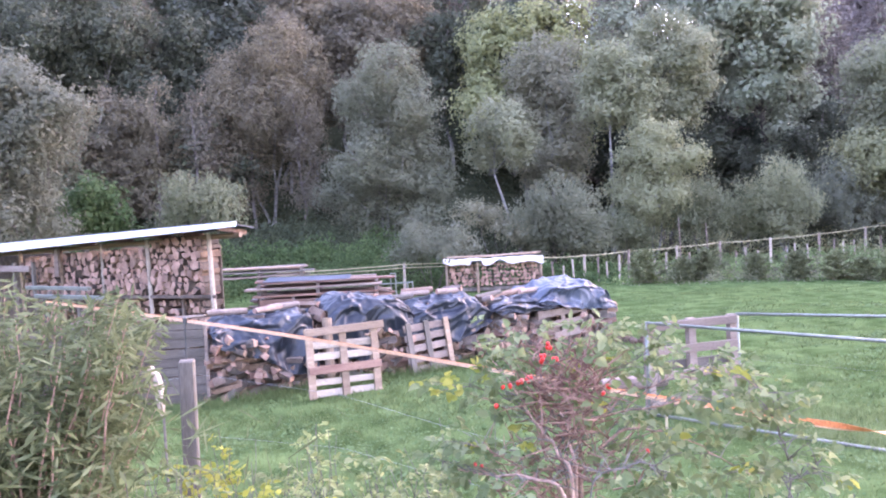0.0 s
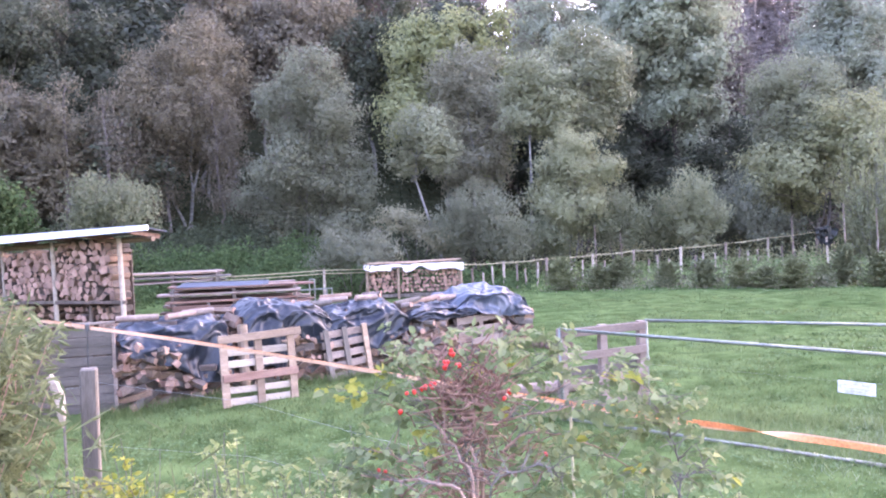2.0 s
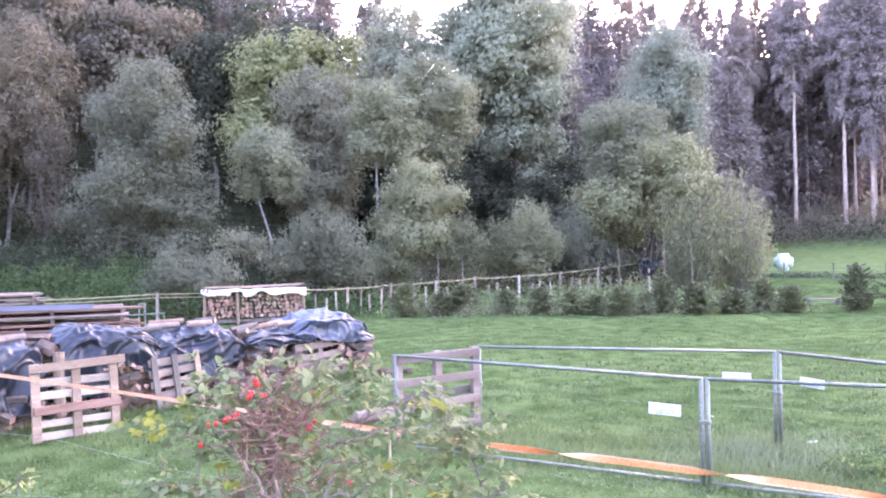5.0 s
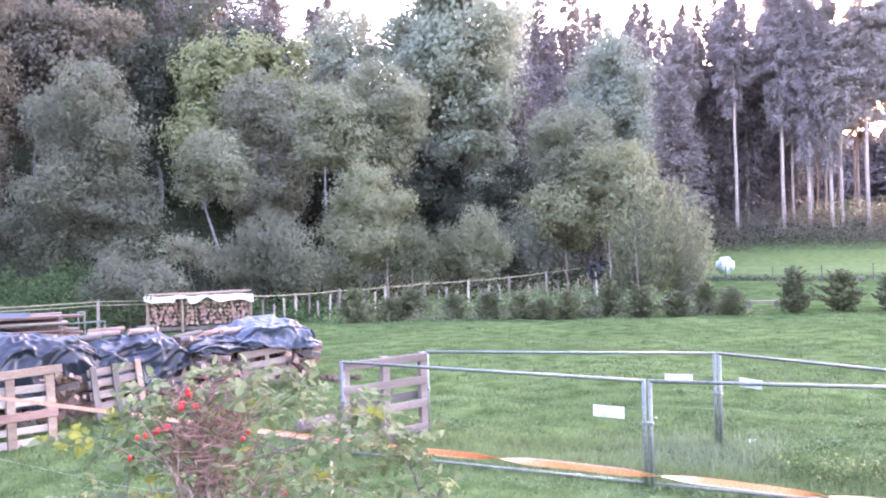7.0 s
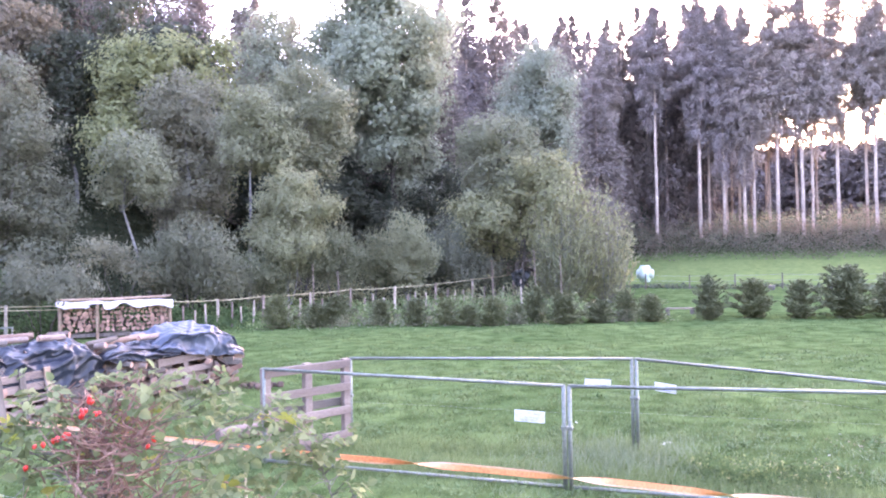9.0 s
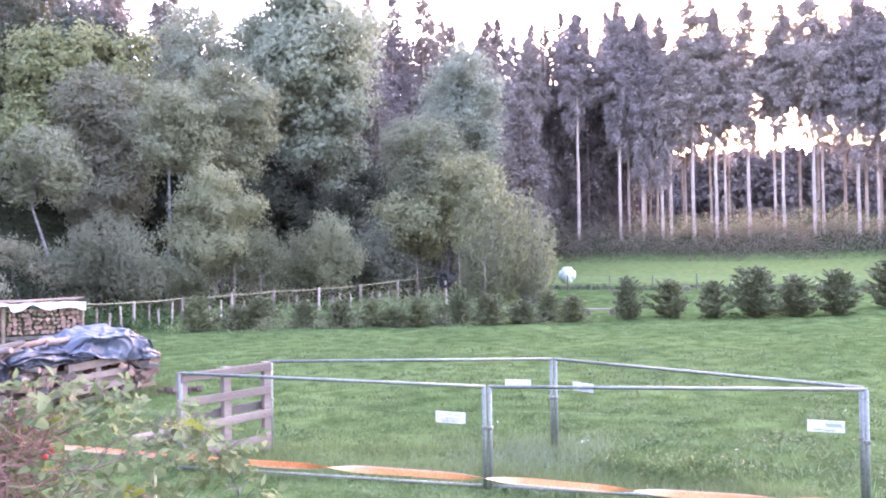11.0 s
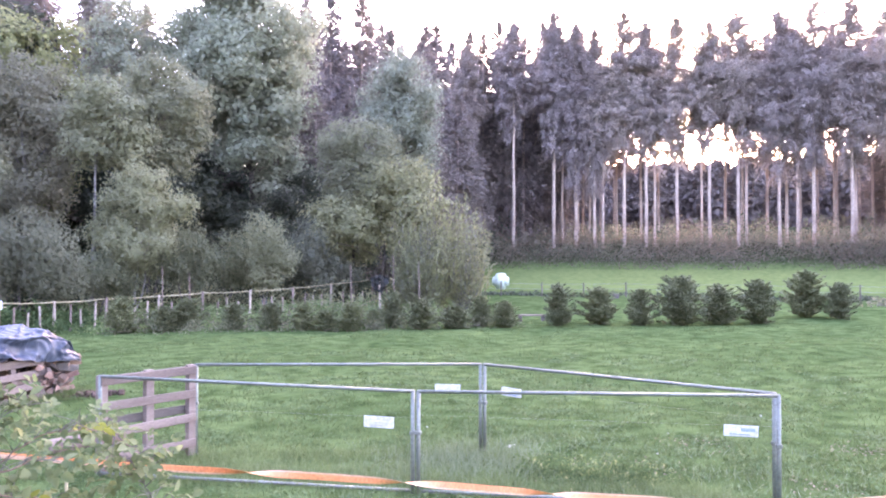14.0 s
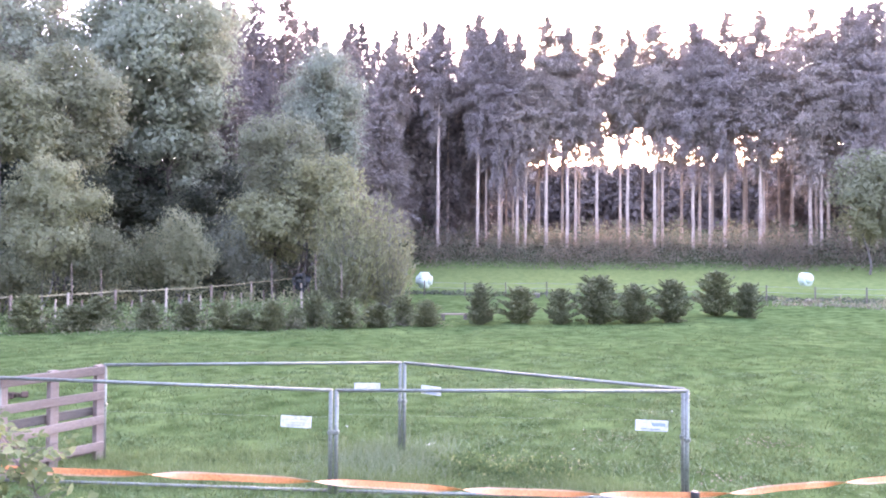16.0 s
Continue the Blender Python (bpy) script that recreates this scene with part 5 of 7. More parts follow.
row_pile("firewood stacked behind pallets under tarps", 2.9, 5.5, 170, ((2.9, 4.2, 5.5), (0.98, 1.08, 0.82)), 6, ((2.9, 3.1, 0.6, 8), (3.95, 4.6, 0.5, 22), (4.6, 5.45, 0.72, 34)))
row_pile("end of the firewood row with fresh cut faces", 5.5, 7.35, 130, ((5.5, 6.2, 7.35), (0.82, 0.95, 0.85)), 7, ((5.5, 5.75, 0.6, 8), (6.85, 7.35, 0.6, 18)))


def tarp(label, s0, s1, tops, lows, mat, seed, back=1.05, crease=0.065, lift=0.0):
    """A crumpled sheet over the row: back edge, top, and a hanging front with an uneven hem."""
    nu, nv = int((s1 - s0) / 0.022), 78
    rnd = random.Random(seed)
    verts = []
    for i in range(nu + 1):
        s = s0 + (s1 - s0) * i / nu
        e = min(1.0, 5 * min(i, nu - i) / nu)
        top = float(np.interp(s, *tops)) + lift + 0.05 * noise.noise((s * 2.1, seed, 0.0)) - 0.12 * (1 - e) ** 2
        low = float(np.interp(s, *lows)) + 0.07 * noise.noise((s * 4.0, seed, 5.0))
        prof_d = (back, back * 0.93, back * 0.72, back * 0.35, 0.0, -0.11, -0.15)
        prof_z = (top - 0.45, top - 0.10, top - 0.01, top + 0.015, top - 0.05, (top * 2 + low) / 3, low)
        for j in range(nv + 1):
            t = j / nv * 6
            d, z = float(np.interp(t, range(7), prof_d)), float(np.interp(t, range(7), prof_z))
            f = 1 - abs(noise.noise((s * 1.7 + 0.6 * t, t * 0.6 - s * 0.9, seed * 1.7))) * 2.8
            f2 = 1 - abs(noise.noise((s * 6.5 - t * 0.8, t * 1.3, seed + 9.0))) * 2.2
            f3 = noise.noise((s * 14.0, t * 4.0, seed + 3.0))
            f4 = 1 - abs(noise.noise((s * 11.0 + t * 2.0, t * 2.6 - s * 3.0, seed + 31.0))) * 2.4
            f5 = max(0.0, 1 - abs(noise.noise((s * 2.8 + t * 1.3, t * 0.8 - s * 1.9, seed + 51.0))) * 6.5)
            bump = crease * (f * 0.95 + f2 * 0.16 + f4 * 0.06 + f5 * 0.42 + f3 * 0.03 - 0.35)
            front = min(1.0, max(0.0, t - 3.4))
            verts.append((s + 0.03 * noise.noise((s * 3, t, seed + 20.0)), d - bump * (0.25 + front * 1.1), z + bump * (1.1 - 0.75 * front)))
    q = [(i * (nv + 1) + j, (i + 1) * (nv + 1) + j, (i + 1) * (nv + 1) + j + 1, i * (nv + 1) + j + 1) for i in range(nu) for j in range(nv)]
    me = mesh_np("tarp", verts, q, mat)
    me.polygons.foreach_set("use_smooth", [True] * len(me.polygons))
    ob = new("tarp")
    ob.matrix_basis = pose(*on_row(0, 0), 0, 0, row_turn)
    tagged(ob, label, "tarp", "tarps")
    part("sheet", me, None, ob)
    hem = verts[nv::nv + 1]
    part("hem", Geo().tube(hem[::3], 0.006, 5), mat, ob, "rolled front hem")


tarp("dark blue tarp hanging low over the firewood heap", -0.02, 1.55, ((0, 0.8, 1.5), (1.12, 1.13, 1.16)), ((0, 0.15, 0.7, 1.15, 1.5), (0.85, 0.74, 0.52, 0.22, 0.25)), M_TARP, 11)
tarp("blue tarp with bright creases over the firewood", 1.78, 3.25, ((1.8, 2.2, 2.9, 3.3), (1.22, 1.29, 1.2, 1.08)), ((1.8, 2.35, 2.6, 3.3), (0.4, 0.25, 0.7, 0.5)), M_TARP, 23, lift=0.02)
tarp("black-blue tarp sagging over the firewood", 3.1, 4.72, ((3.1, 3.6, 4.3, 4.7), (1.02, 1.08, 1.14, 0.98)), ((3.1, 3.6, 4.0, 4.7), (0.6, 0.5, 0.36, 0.66)), M_TARP, 37, lift=0.0)
tarp("faded tarp lying flat on the firewood", 4.75, 6.1, ((4.7, 5.3, 6.1), (0.95, 0.98, 0.92)), ((4.7, 5.4, 6.1), (0.78, 0.72, 0.74)), M_TARP, 41, lift=-0.02)
tarp("faded blue tarp domed over the row's end", 5.75, 7.48, ((5.7, 6.1, 6.8, 7.3, 7.5), (0.98, 1.14, 1.2, 1.05, 0.9)), ((5.7, 6.3, 7.0, 7.5), (0.85, 0.72, 0.64, 0.58)), M_TARP_PALE, 53, back=1.25)


def loose_logs():
    rnd = random.Random(8)
    spots = ((0.35, 0.35, 1.22, 88, 1.9), (0.95, 0.3, 1.21, 92, 1.7), (1.25, 0.42, 1.22, 80, 1.5), (3.25, 0.5, 1.16, 60, 1.7), (3.55, 0.45, 1.2, 70, 1.6), (3.75, 0.75, 1.22, 75, 1.8), (4.1, 0.3, 1.2, 85, 1.4),
             (4.35, 0.55, 1.2, 40, 1.2), (5.0, 0.4, 1.05, 86, 2.0), (5.45, 0.42, 1.04, 92, 2.2), (5.85, 0.35, 1.05, 95, 1.6), (4.75, 0.2, 1.0, 10, 1.4), (5.0, -0.05, 0.7, 15, 1.5), (5.25, -0.08, 0.66, 40, 1.4), (4.85, -0.1, 0.6, -20, 1.5),
             (2.75, 0.6, 1.22, 30, 1.2), (1.68, 0.5, 1.2, 20, 1.3))
    for s, d, z, yaw, ln in spots:
        ob = new("log", rnd.choice(PALE) if ln > 1.3 else rnd.choice(LOGS))
        ob.matrix_basis = pose(*on_row(s, d, z), 0, 0, row_turn) @ Matrix.LocRotScale((0, 0, 0), Euler((radians(rnd.uniform(-9, 9)), rnd.uniform(0, 6), radians(yaw + rnd.uniform(-15, 15)))), (0.95, ln * 0.85, 0.95))
        tagged(ob, "loose round of firewood weighing down the tarp", "log", "loose logs")
    up = thing("log", "upright pale log end between the tarps", "log", on_row(1.7, -0.2, 0), row_turn, "loose logs")
    part("stem", Geo().tube([(0, 0, 0), (0.02, 0.06, 1.02)], 0.075, 10), M_PALLET, up)


loose_logs()


# ---- board stacks behind the row ----
def board_stack(at, turn, label, layers, length, deep, mats, sheet=None, legs=True, seed=1):
    ob = thing("board_stack", label, "boards", at, turn, "board stacks")
    rnd = random.Random(seed)
    for k, z in enumerate(layers):
        for b in range(3):
            ln = length * rnd.uniform(0.8, 1.05)
            part("board", Geo().box((ln, deep / 3 * 0.93, 0.045), (rnd.uniform(-0.15, 0.15), -deep / 2 + deep * (b + 0.5) / 3, z), (rnd.uniform(-1, 1), rnd.uniform(-1, 1), rnd.uniform(-1, 1))), mats[(k + b) % len(mats)], ob)
    if legs:
        for x in (-length * 0.42, 0, length * 0.42):
            for y in (-deep * 0.4, deep * 0.4):
                part("leg", Geo().box((0.08, 0.08, layers[-1]), (x, y, layers[-1] / 2 - 0.02)), M_POST, ob)
    if sheet:
        part("sheet", Geo().box((length * 0.62, deep * 0.9, 0.02), (-length * 0.08, 0, layers[-1] + 0.045), (2, 1, 1)), sheet, ob, "blue plastic sheet on top")
    return ob


board_stack((-2.9, 17.7, 0), 4, "stack of red-brown boards with a blue sheet", (0.62, 0.72, 0.86, 0.98, 1.14, 1.26), 3.1, 1.2, (M_RED_BOARD, M_PALLET_GREY, M_RED_BOARD), M_TARP_PALE, True, 3)
board_stack((-4.9, 20.4, 0), 8, "low rack with weathered poles on top", (1.28, 1.4, 1.5), 2.6, 0.9, (M_PALLET_GREY, M_WEATHERED, M_PALLET), None, True, 4)
board_stack((-2.2, 16.6, 0), 2, "pile of pale planks on bearers", (0.5, 0.6, 0.72, 0.82), 2.2, 0.7, (M_PALLET_GREY, M_WEATHERED), None, True, 9)
crate = thing("wooden_crate", "red-brown board crate under the stack", "crate", (-3.75, 17.0, 0), 4)
for k in range(6):
    part("board", Geo().box((0.75, 0.03, 0.13), (0, 0, 0.1 + k * 0.15)), M_RED_BOARD, crate)
for x in (-0.36, 0.36):
    part("corner_post", Geo().box((0.06, 0.06, 0.95), (x, 0.05, 0.475)), M_POST, crate)
trestle = thing("steel_trestle", "thin grey steel trestle beside the boards", "trestle", (-1.1, 18.4, 0), 0)
for x, h in ((-0.22, 1.28), (-0.1, 1.28), (0.18, 1.05), (0.3, 1.05)):
    part("leg", Geo().tube([(x, 0, 0), (x, 0, h)], 0.018, 6), M_STEEL, trestle)
part("bar", Geo().tube([(-0.22, 0, 1.27), (-0.1, 0, 1.27)], 0.018, 6), M_STEEL, trestle)
part("bar", Geo().tube([(-1.0, 0, 1.02), (0.3, 0, 1.04)], 0.018, 6), M_STEEL, trestle)


# ---- small firewood rack with a white sheet ----
def small_rack():
    ob = thing("firewood_rack", "low firewood rack under a white sheet at the meadow edge", "rack", (1.67, 26.9, ground_z(1.67, 26.9)), -3.5)
    for x in (-1.62, -0.55, 1.62):
        for y in (-0.3, 0.35):
            part("post", Geo().tube([(x, y, -0.1), (x, y, 1.12)], 0.05, 7), M_PALLET, ob)
    for x0, x1, deep in ((-1.58, -0.6, 0.05), (-0.5, 1.58, 0.0)):
        stack(ob, x0, x1, 0.2, 1.0, deep, 0.14, 1.3)
    part("bearer", Geo().box((3.3, 0.5, 0.12), (0, 0.05, 0.1)), M_POST, ob)
    verts, q = [], []
    nu, nv = 70, 16
    for i in range(nu + 1):
        x = -1.72 + 3.44 * i / nu
        for j in range(nv + 1):
            t = j / nv * 3
            d, z = float(np.interp(t, range(4), (0.55, 0.1, -0.36, -0.42))), float(np.interp(t, range(4), (0.98, 1.17, 1.15, 0.98)))
            z += 0.07 * noise.noise((x * 2.2, t, 3.0)) + (0.22 * noise.noise((x * 2.1, 1.0, 4.0)) * (t - 2) if t > 2 else 0)
            if t > 2 and -0.75 < x < -0.35:
                z += 0.12 * (t - 2)
            verts.append((x, d + 0.03 * noise.noise((x * 6, t * 2, 8.0)), z))
    q = [(i * (nv + 1) + j, (i + 1) * (nv + 1) + j, (i + 1) * (nv + 1) + j + 1, i * (nv + 1) + j + 1) for i in range(nu) for j in range(nv)]
    part("cover_sheet", mesh_np("cover_sheet", verts, q, M_WHITESHEET), None, ob, "white plastic sheet over the logs", smooth=True)
    for y, x0, x1 in ((-0.2, -1.6, 1.5), (0.1, -1.75, 1.2), (0.3, -1.3, 1.7)):
        part("pole", Geo().tube([(x0, y, 1.24), ((x0 + x1) / 2, y, 1.22), (x1, y + 0.05, 1.26)], 0.035, 6), M_PALLET, ob)


small_rack()


# ---- rope fence along the scrub ----
def rope_fence():
    ob = thing("rope_fence", "pale rope fence on thin wooden posts before the scrub", "fence")
    line = [(-6.0, 27.6, 1.0), (-1.5, 27.8, 1.05), (3.35, 27.72, 1.03), (5.1, 28.4, 0.98), (6.91, 29.14, 1.02), (8.9, 29.7, 1.05), (10.71, 30.12, 1.12), (12.8, 30.4, 1.14), (14.81, 30.59, 1.22), (17.2, 31.6, 1.34), (19.9, 32.39, 1.5), (23.5, 33.8, 1.6)]
    pts = []
    for a, b in zip(line, line[1:]):
        for k in range(6):
            t = k / 6
            pts.append(Vector(a).lerp(Vector(b), t) - Vector((0, 0, 0.025 * 4 * t * (1 - t))))
    pts.append(Vector(line[-1]))
    pts = [Vector((p.x, p.y, max(p.z, ground_z(p.x, p.y) + 0.7))) for p in pts]
    part("rope", Geo().tube(pts, 0.02, 5), M_ROPE, ob)
    part("rope", Geo().tube([p - Vector((0, 0, 0.12)) for p in pts[:14]], 0.018, 5), M_ROPE, ob)
    for k, (x, y, z) in enumerate(line):
        g = ground_z(x, y)
        top = max(z, g + 0.75) + 0.05
        part("post", Geo().tube([(x, y, g - 0.3), (x + 0.02, y, top)], [0.06, 0.05], 7), M_PALE_BOARD if k % 2 else M_PALLET_GREY, ob)
        if k < len(line) - 1 and k > 1:
            for t in (0.3, 0.52, 0.77):
                nx, ny = x + (line[k + 1][0] - x) * t, y + (line[k + 1][1] - y) * t
                g = ground_z(nx, ny)
                part("post", Geo().tube([(nx, ny, g - 0.3), (nx + 0.05 * math.sin(9 * nx), ny, g + 0.82 + 0.1 * math.sin(7 * nx))], 0.036, 6), M_PALE_BOARD if t > 0.4 else M_PALLET_GREY, ob)


rope_fence()
for x, y, top in ((8.58, 28.18, 2.2), (9.47, 27.9, 1.95), (14.8, 25.5, 2.25), (16.2, 24.7, 2.6), (17.0, 24.15, 2.4)):
    st = thing("plant_stake", "thin pale stake beside a young tree", "stake", (x, y, ground_z(x, y)), 0, "plant stakes")
    part("stem", Geo().tube([(0, 0, -0.2), (0.02, 0, (top - ground_z(x, y)) * 0.55), (0, 0.02, top - ground_z(x, y))], [0.022, 0.02, 0.015], 6), M_PALLET_GREY, st)


# ---- enclosure of four tube panels and one pallet ----
NL, FL, FM, NM, NR = (2.22, 8.77), (3.38, 9.12), (6.24, 7.12), (4.63, 6.21), (7.07, 3.75)


def tube_panel(a, b, label, plate=None, blue=False, near=True, tops=(1.085, 1.085)):
    a, b = Vector((*a, 0)), Vector((*b, 0))
    ln = (b - a).length
    ang = math.degrees(math.atan2(b.y - a.y, b.x - a.x))
    ob = thing("metal_barrier", label, "barrier", tuple(a), ang, "metal barriers")
    e = 0.028
    for x, top in ((e, tops[0]), (ln - e, tops[1])):
        part("upright", Geo().tube([(x, 0, -0.15), (x, 0, top)], 0.0215, 10), M_STEEL, ob, smooth=True)
    for z0, z1 in (((0.045, 0.045), tops) if near else (tops,)):
        part("rail", Geo().tube([(0.015, 0, z0), (ln - 0.015, 0, z1)], 0.0175, 10), M_STEEL, ob, smooth=True)
    if plate:
        z = plate[1] + plate[3] * 0.45
        part("wire", Geo().tube([(e, 0.002, z), (ln - e, 0.002, z)], 0.0006, 4, cap=False), M_WIRE, ob)
    for x in (e, ln - e):
        part("clamp", Geo().box((0.06, 0.05, 0.04), (x, 0, 0.62)), M_STEEL, ob)
    if plate:
        px_, pz, pw, phh = plate
        pl = part("plate", Geo().box((pw, 0.006, phh), (px_, -0.008, pz), (0, 1.5, 0), 0.002), M_PLATE, ob, "white name plate")
        if blue:
            part("print_bar", Geo().box((pw * 0.42, 0.003, phh * 0.30), (px_ + pw * 0.2, -0.0135, pz + 0.01), (0, 1.5, 0), 0.001), M_PLATE_BLUE, pl, "blue printed bar")
            part("print_bar", Geo().box((pw * 0.6, 0.003, phh * 0.10), (px_ - pw * 0.05, -0.0135, pz - phh * 0.3), (0, 1.5, 0), 0.001), M_PLATE_BLUE, pl, "thin blue printed line")
        else:
            for dz in (0.22, -0.05, -0.3):
                part("print_bar", Geo().box((pw * 0.7, 0.003, phh * 0.06), (px_, -0.0135, pz + phh * dz), (0, 1.5, 0), 0.001), M_WHITESHEET, pl, "faded printed line")
    return ob


tube_panel(NL, NM, "low galvanised tube fence panel with a white plate", (3.14, 0.715, 0.31, 0.115), tops=(1.085, 1.032))
tube_panel(NM, NR, "low galvanised tube fence panel with a blue-printed plate", (3.10, 0.75, 0.31, 0.105), True, tops=(1.032, 1.085))
tube_panel(FL, FM, "low galvanised tube fence panel with a white plate", (3.06, 0.79, 0.31, 0.105), near=False)
tube_panel(FM, (7.135, 3.83), "low galvanised tube fence panel with a torn plate", (0.42, 0.79, 0.28, 0.10), True, near=False)


def gate_pallet():
    mid = ((NL[0] + FL[0]) / 2, (NL[1] + FL[1]) / 2)
    ob = thing("pallet", "grey-pink pallet standing on edge closing the enclosure", "pallet", (*mid, 0), math.degrees(math.atan2(FL[1] - NL[1], FL[0] - NL[0])), "pallets")
    w = 1.2
    for z in (0.17, 0.46, 0.75, 1.03):
        part("board", Geo().box((w, 0.022, 0.098), (0, -0.05, z), (0, 0.6 * math.sin(9 * z), 0)), M_PALLET_GREY, ob)
    for x in (-0.56, 0.0, 0.56):
        part("bearer", Geo().box((0.10, 0.08, 1.08), (x, 0.0, 0.55)), M_PALLET_GREY, ob)
    for z in (0.12, 0.56, 1.02):
        part("board", Geo().box((w, 0.022, 0.10), (0, 0.055, z)), M_WEATHERED, ob)


gate_pallet()
beam = thing("beam", "round grey beam lying in the grass behind the pallet", "beam", (2.35, 10.13, ground_z(2.35, 10.13)), 12)
part("stem", Geo().tube([(-0.42, 0, 0.09), (0.0, 0.01, 0.085), (0.5, 0, 0.09)], [0.088, 0.092, 0.09], 12), M_PALLET_GREY, beam)


# ---- warning tape ----
def warning_tape():
    ob = thing("fence_tape", "orange and cream barrier tape strung low and twisted", "tape")
    knots = [(-2.58, 4.95, 1.96), (-1.73, 4.35, 1.90), (-1.35, 3.96, 1.89), (-0.93, 3.82, 1.83), (-0.55, 3.69, 1.77), (0.21, 3.27, 1.67), (0.87, 2.87, 1.59), (1.11, 2.68, 1.57), (1.51, 2.36, 1.55), (1.95, 2.10, 1.50), (2.40, 1.87, 1.44), (3.07, 1.40, 1.40), (3.46, 1.18, 1.41), (3.91, 0.98, 1.40), (5.2, 0.3, 1.42)]
    pts = []
    for i in range(len(knots) - 1):
        p0, p1, p2, p3 = (Vector(knots[max(0, min(len(knots) - 1, i + o))]) for o in (-1, 0, 1, 2))
        for k in range(24):
            t = k / 24
            pts.append(0.5 * ((2 * p1) + (p2 - p0) * t + (2 * p0 - 5 * p1 + 4 * p2 - p3) * t * t + (3 * p1 - p0 - 3 * p2 + p3) * t ** 3))
    pts.append(Vector(knots[-1]))
    run, lengths = 0.0, []
    for a, b in zip(pts, pts[1:]):
        lengths.append(run)
        run += (b - a).length
    lengths.append(run)
    for name, side_, mat, lab in (("orange_strip", -1, M_TAPE_O, "orange woven strip"), ("cream_strip", 1, M_TAPE_W, "pale woven strip")):
        verts, faces = [], []
        for p, s, q in zip(pts, lengths, pts[1:] + [pts[-1] + (pts[-1] - pts[-2])]):
            d = (q - p).normalized()
            u = max(0.0, (s - 4.4) / 0.55)
            turn = math.pi * (1 + math.floor(u) + float(step(0.3, 1.0, u - math.floor(u)))) + 0.15 * math.sin(s * 3)
            out = d.cross(Vector((0, 0, 1))).normalized()
            w = (out.cross(d) * math.cos(turn) + out * math.sin(turn)) * (0.0085 + 0.005 * float(step(3.4, 4.6, s)))
            split = -0.72 + 1.3 * float(step(3.4, 4.6, s))
            n = d.cross(w).normalized()
            a, b = n * -0.0004, n * 0.0004
            lo, hi = (-1.0, split - 0.005) if side_ < 0 else (split + 0.005, 1.0)
            verts += [p + w * lo + a, p + w * hi + a, p + w * hi + b, p + w * lo + b]
        for i in range(len(pts) - 1):
            for k in range(4):
                j = (k + 1) % 4
                faces.append((i * 4 + k, i * 4 + j, (i + 1) * 4 + j, (i + 1) * 4 + k))
        part(name, Geo().add(verts, faces), mat, ob, lab)


warning_tape()

# ---- near post, wires, rod and stick ----
near = thing("fence_post", "grey squared wooden post with wires", "post", (-1.365, 3.95, ground_z(-1.365, 3.95)), 12)
h = 1.69 - ground_z(-1.365, 3.95)
part("stem", Geo().box((0.078, 0.075, h + 0.4), (0, 0, h / 2 - 0.2), (0.5, 0.8, 0), 0.008), M_POST, near)
part("insulator_rod", Geo().tube([(0.01, 0, h - 0.05), (0.015, 0.0, h + 0.21)], 0.004, 5), M_PLASTIC, near, "thin dark rod")
part("insulator", Geo().box((0.02, 0.025, 0.035), (0.015, 0, h + 0.20), None, 0.004), M_PLASTIC, near, "dark insulator")
part("nail_tuft", Geo().tube([(0.01, 0, h), (0.0, 0.01, h + 0.05), (0.03, 0.0, h + 0.06)], 0.006, 4), M_GREYTWIG, near)
wires = thing("fence_wire", "thin pale wires sagging from the post", "wire")
part("strand", Geo().tube([(-1.35, 3.96, 1.62), (-0.55, 3.7, 1.52), (0.03, 3.28, 1.42), (0.9, 3.26, 1.18)], 0.0007, 5), M_WIRE, wires)
part("strand", Geo().tube([(-1.35, 3.96, 1.30), (-0.55, 3.7, 1.26), (0.03, 3.28, 1.20), (0.9, 3.26, 0.95)], 0.0007, 5), M_WIRE, wires)
part("strand", Geo().tube([(-1.37, 3.93, 1.60), (-2.4, 3.8, 1.55), (-3.2, 3.5, 1.5)], 0.0007, 5), M_WIRE, wires)
rod = thing("fence_rod", "thin pale rod holding the wires", "rod", (0.9, 3.26, ground_z(0.9, 3.26)))
part("stem", Geo().tube([(0, 0, -0.1), (0, 0, 0.86)], 0.006, 6), M_ROPE, rod)
gx, gy = -1.78, 4.67
gz = ground_z(gx, gy)
stick = thing("broken_stem", "white peeling broken stem by the willow", "stem", (gx, gy, gz))
part("stem", Geo().tube([(0.02, 0, -0.05), (0.02, 0.0, 1.26 - gz)], [0.012, 0.008], 6), M_GREYTWIG, stick)
part("peeling_bark", Geo().tube([(0.015, 0, 1.24 - gz), (0.01, 0.0, 1.32 - gz), (0.0, 0.01, 1.42 - gz), (-0.02, 0.0, 1.50 - gz), (-0.05, 0.0, 1.55 - gz)], [0.010, 0.026, 0.031, 0.033, 0.018], 7), M_PALE_BOARD, stick, "white peeling bark")
sx, sy = 3.07, 1.385
stake = thing("fence_stake", "dark plastic stake holding the tape", "post", (sx, sy, ground_z(sx, sy)))
part("stem", Geo().tube([(0, 0, -0.1), (0, 0, 1.40 - ground_z(sx, sy))], 0.008, 6), M_PLASTIC, stake)
part("insulator", Geo().box((0.025, 0.03, 0.04), (0, 0, 1.40 - ground_z(sx, sy)), None, 0.005), M_PLASTIC, stake)
ex, ey = 5.2, 0.3
stake = thing("fence_stake", "dark plastic stake holding the tape", "post", (ex, ey, ground_z(ex, ey)))
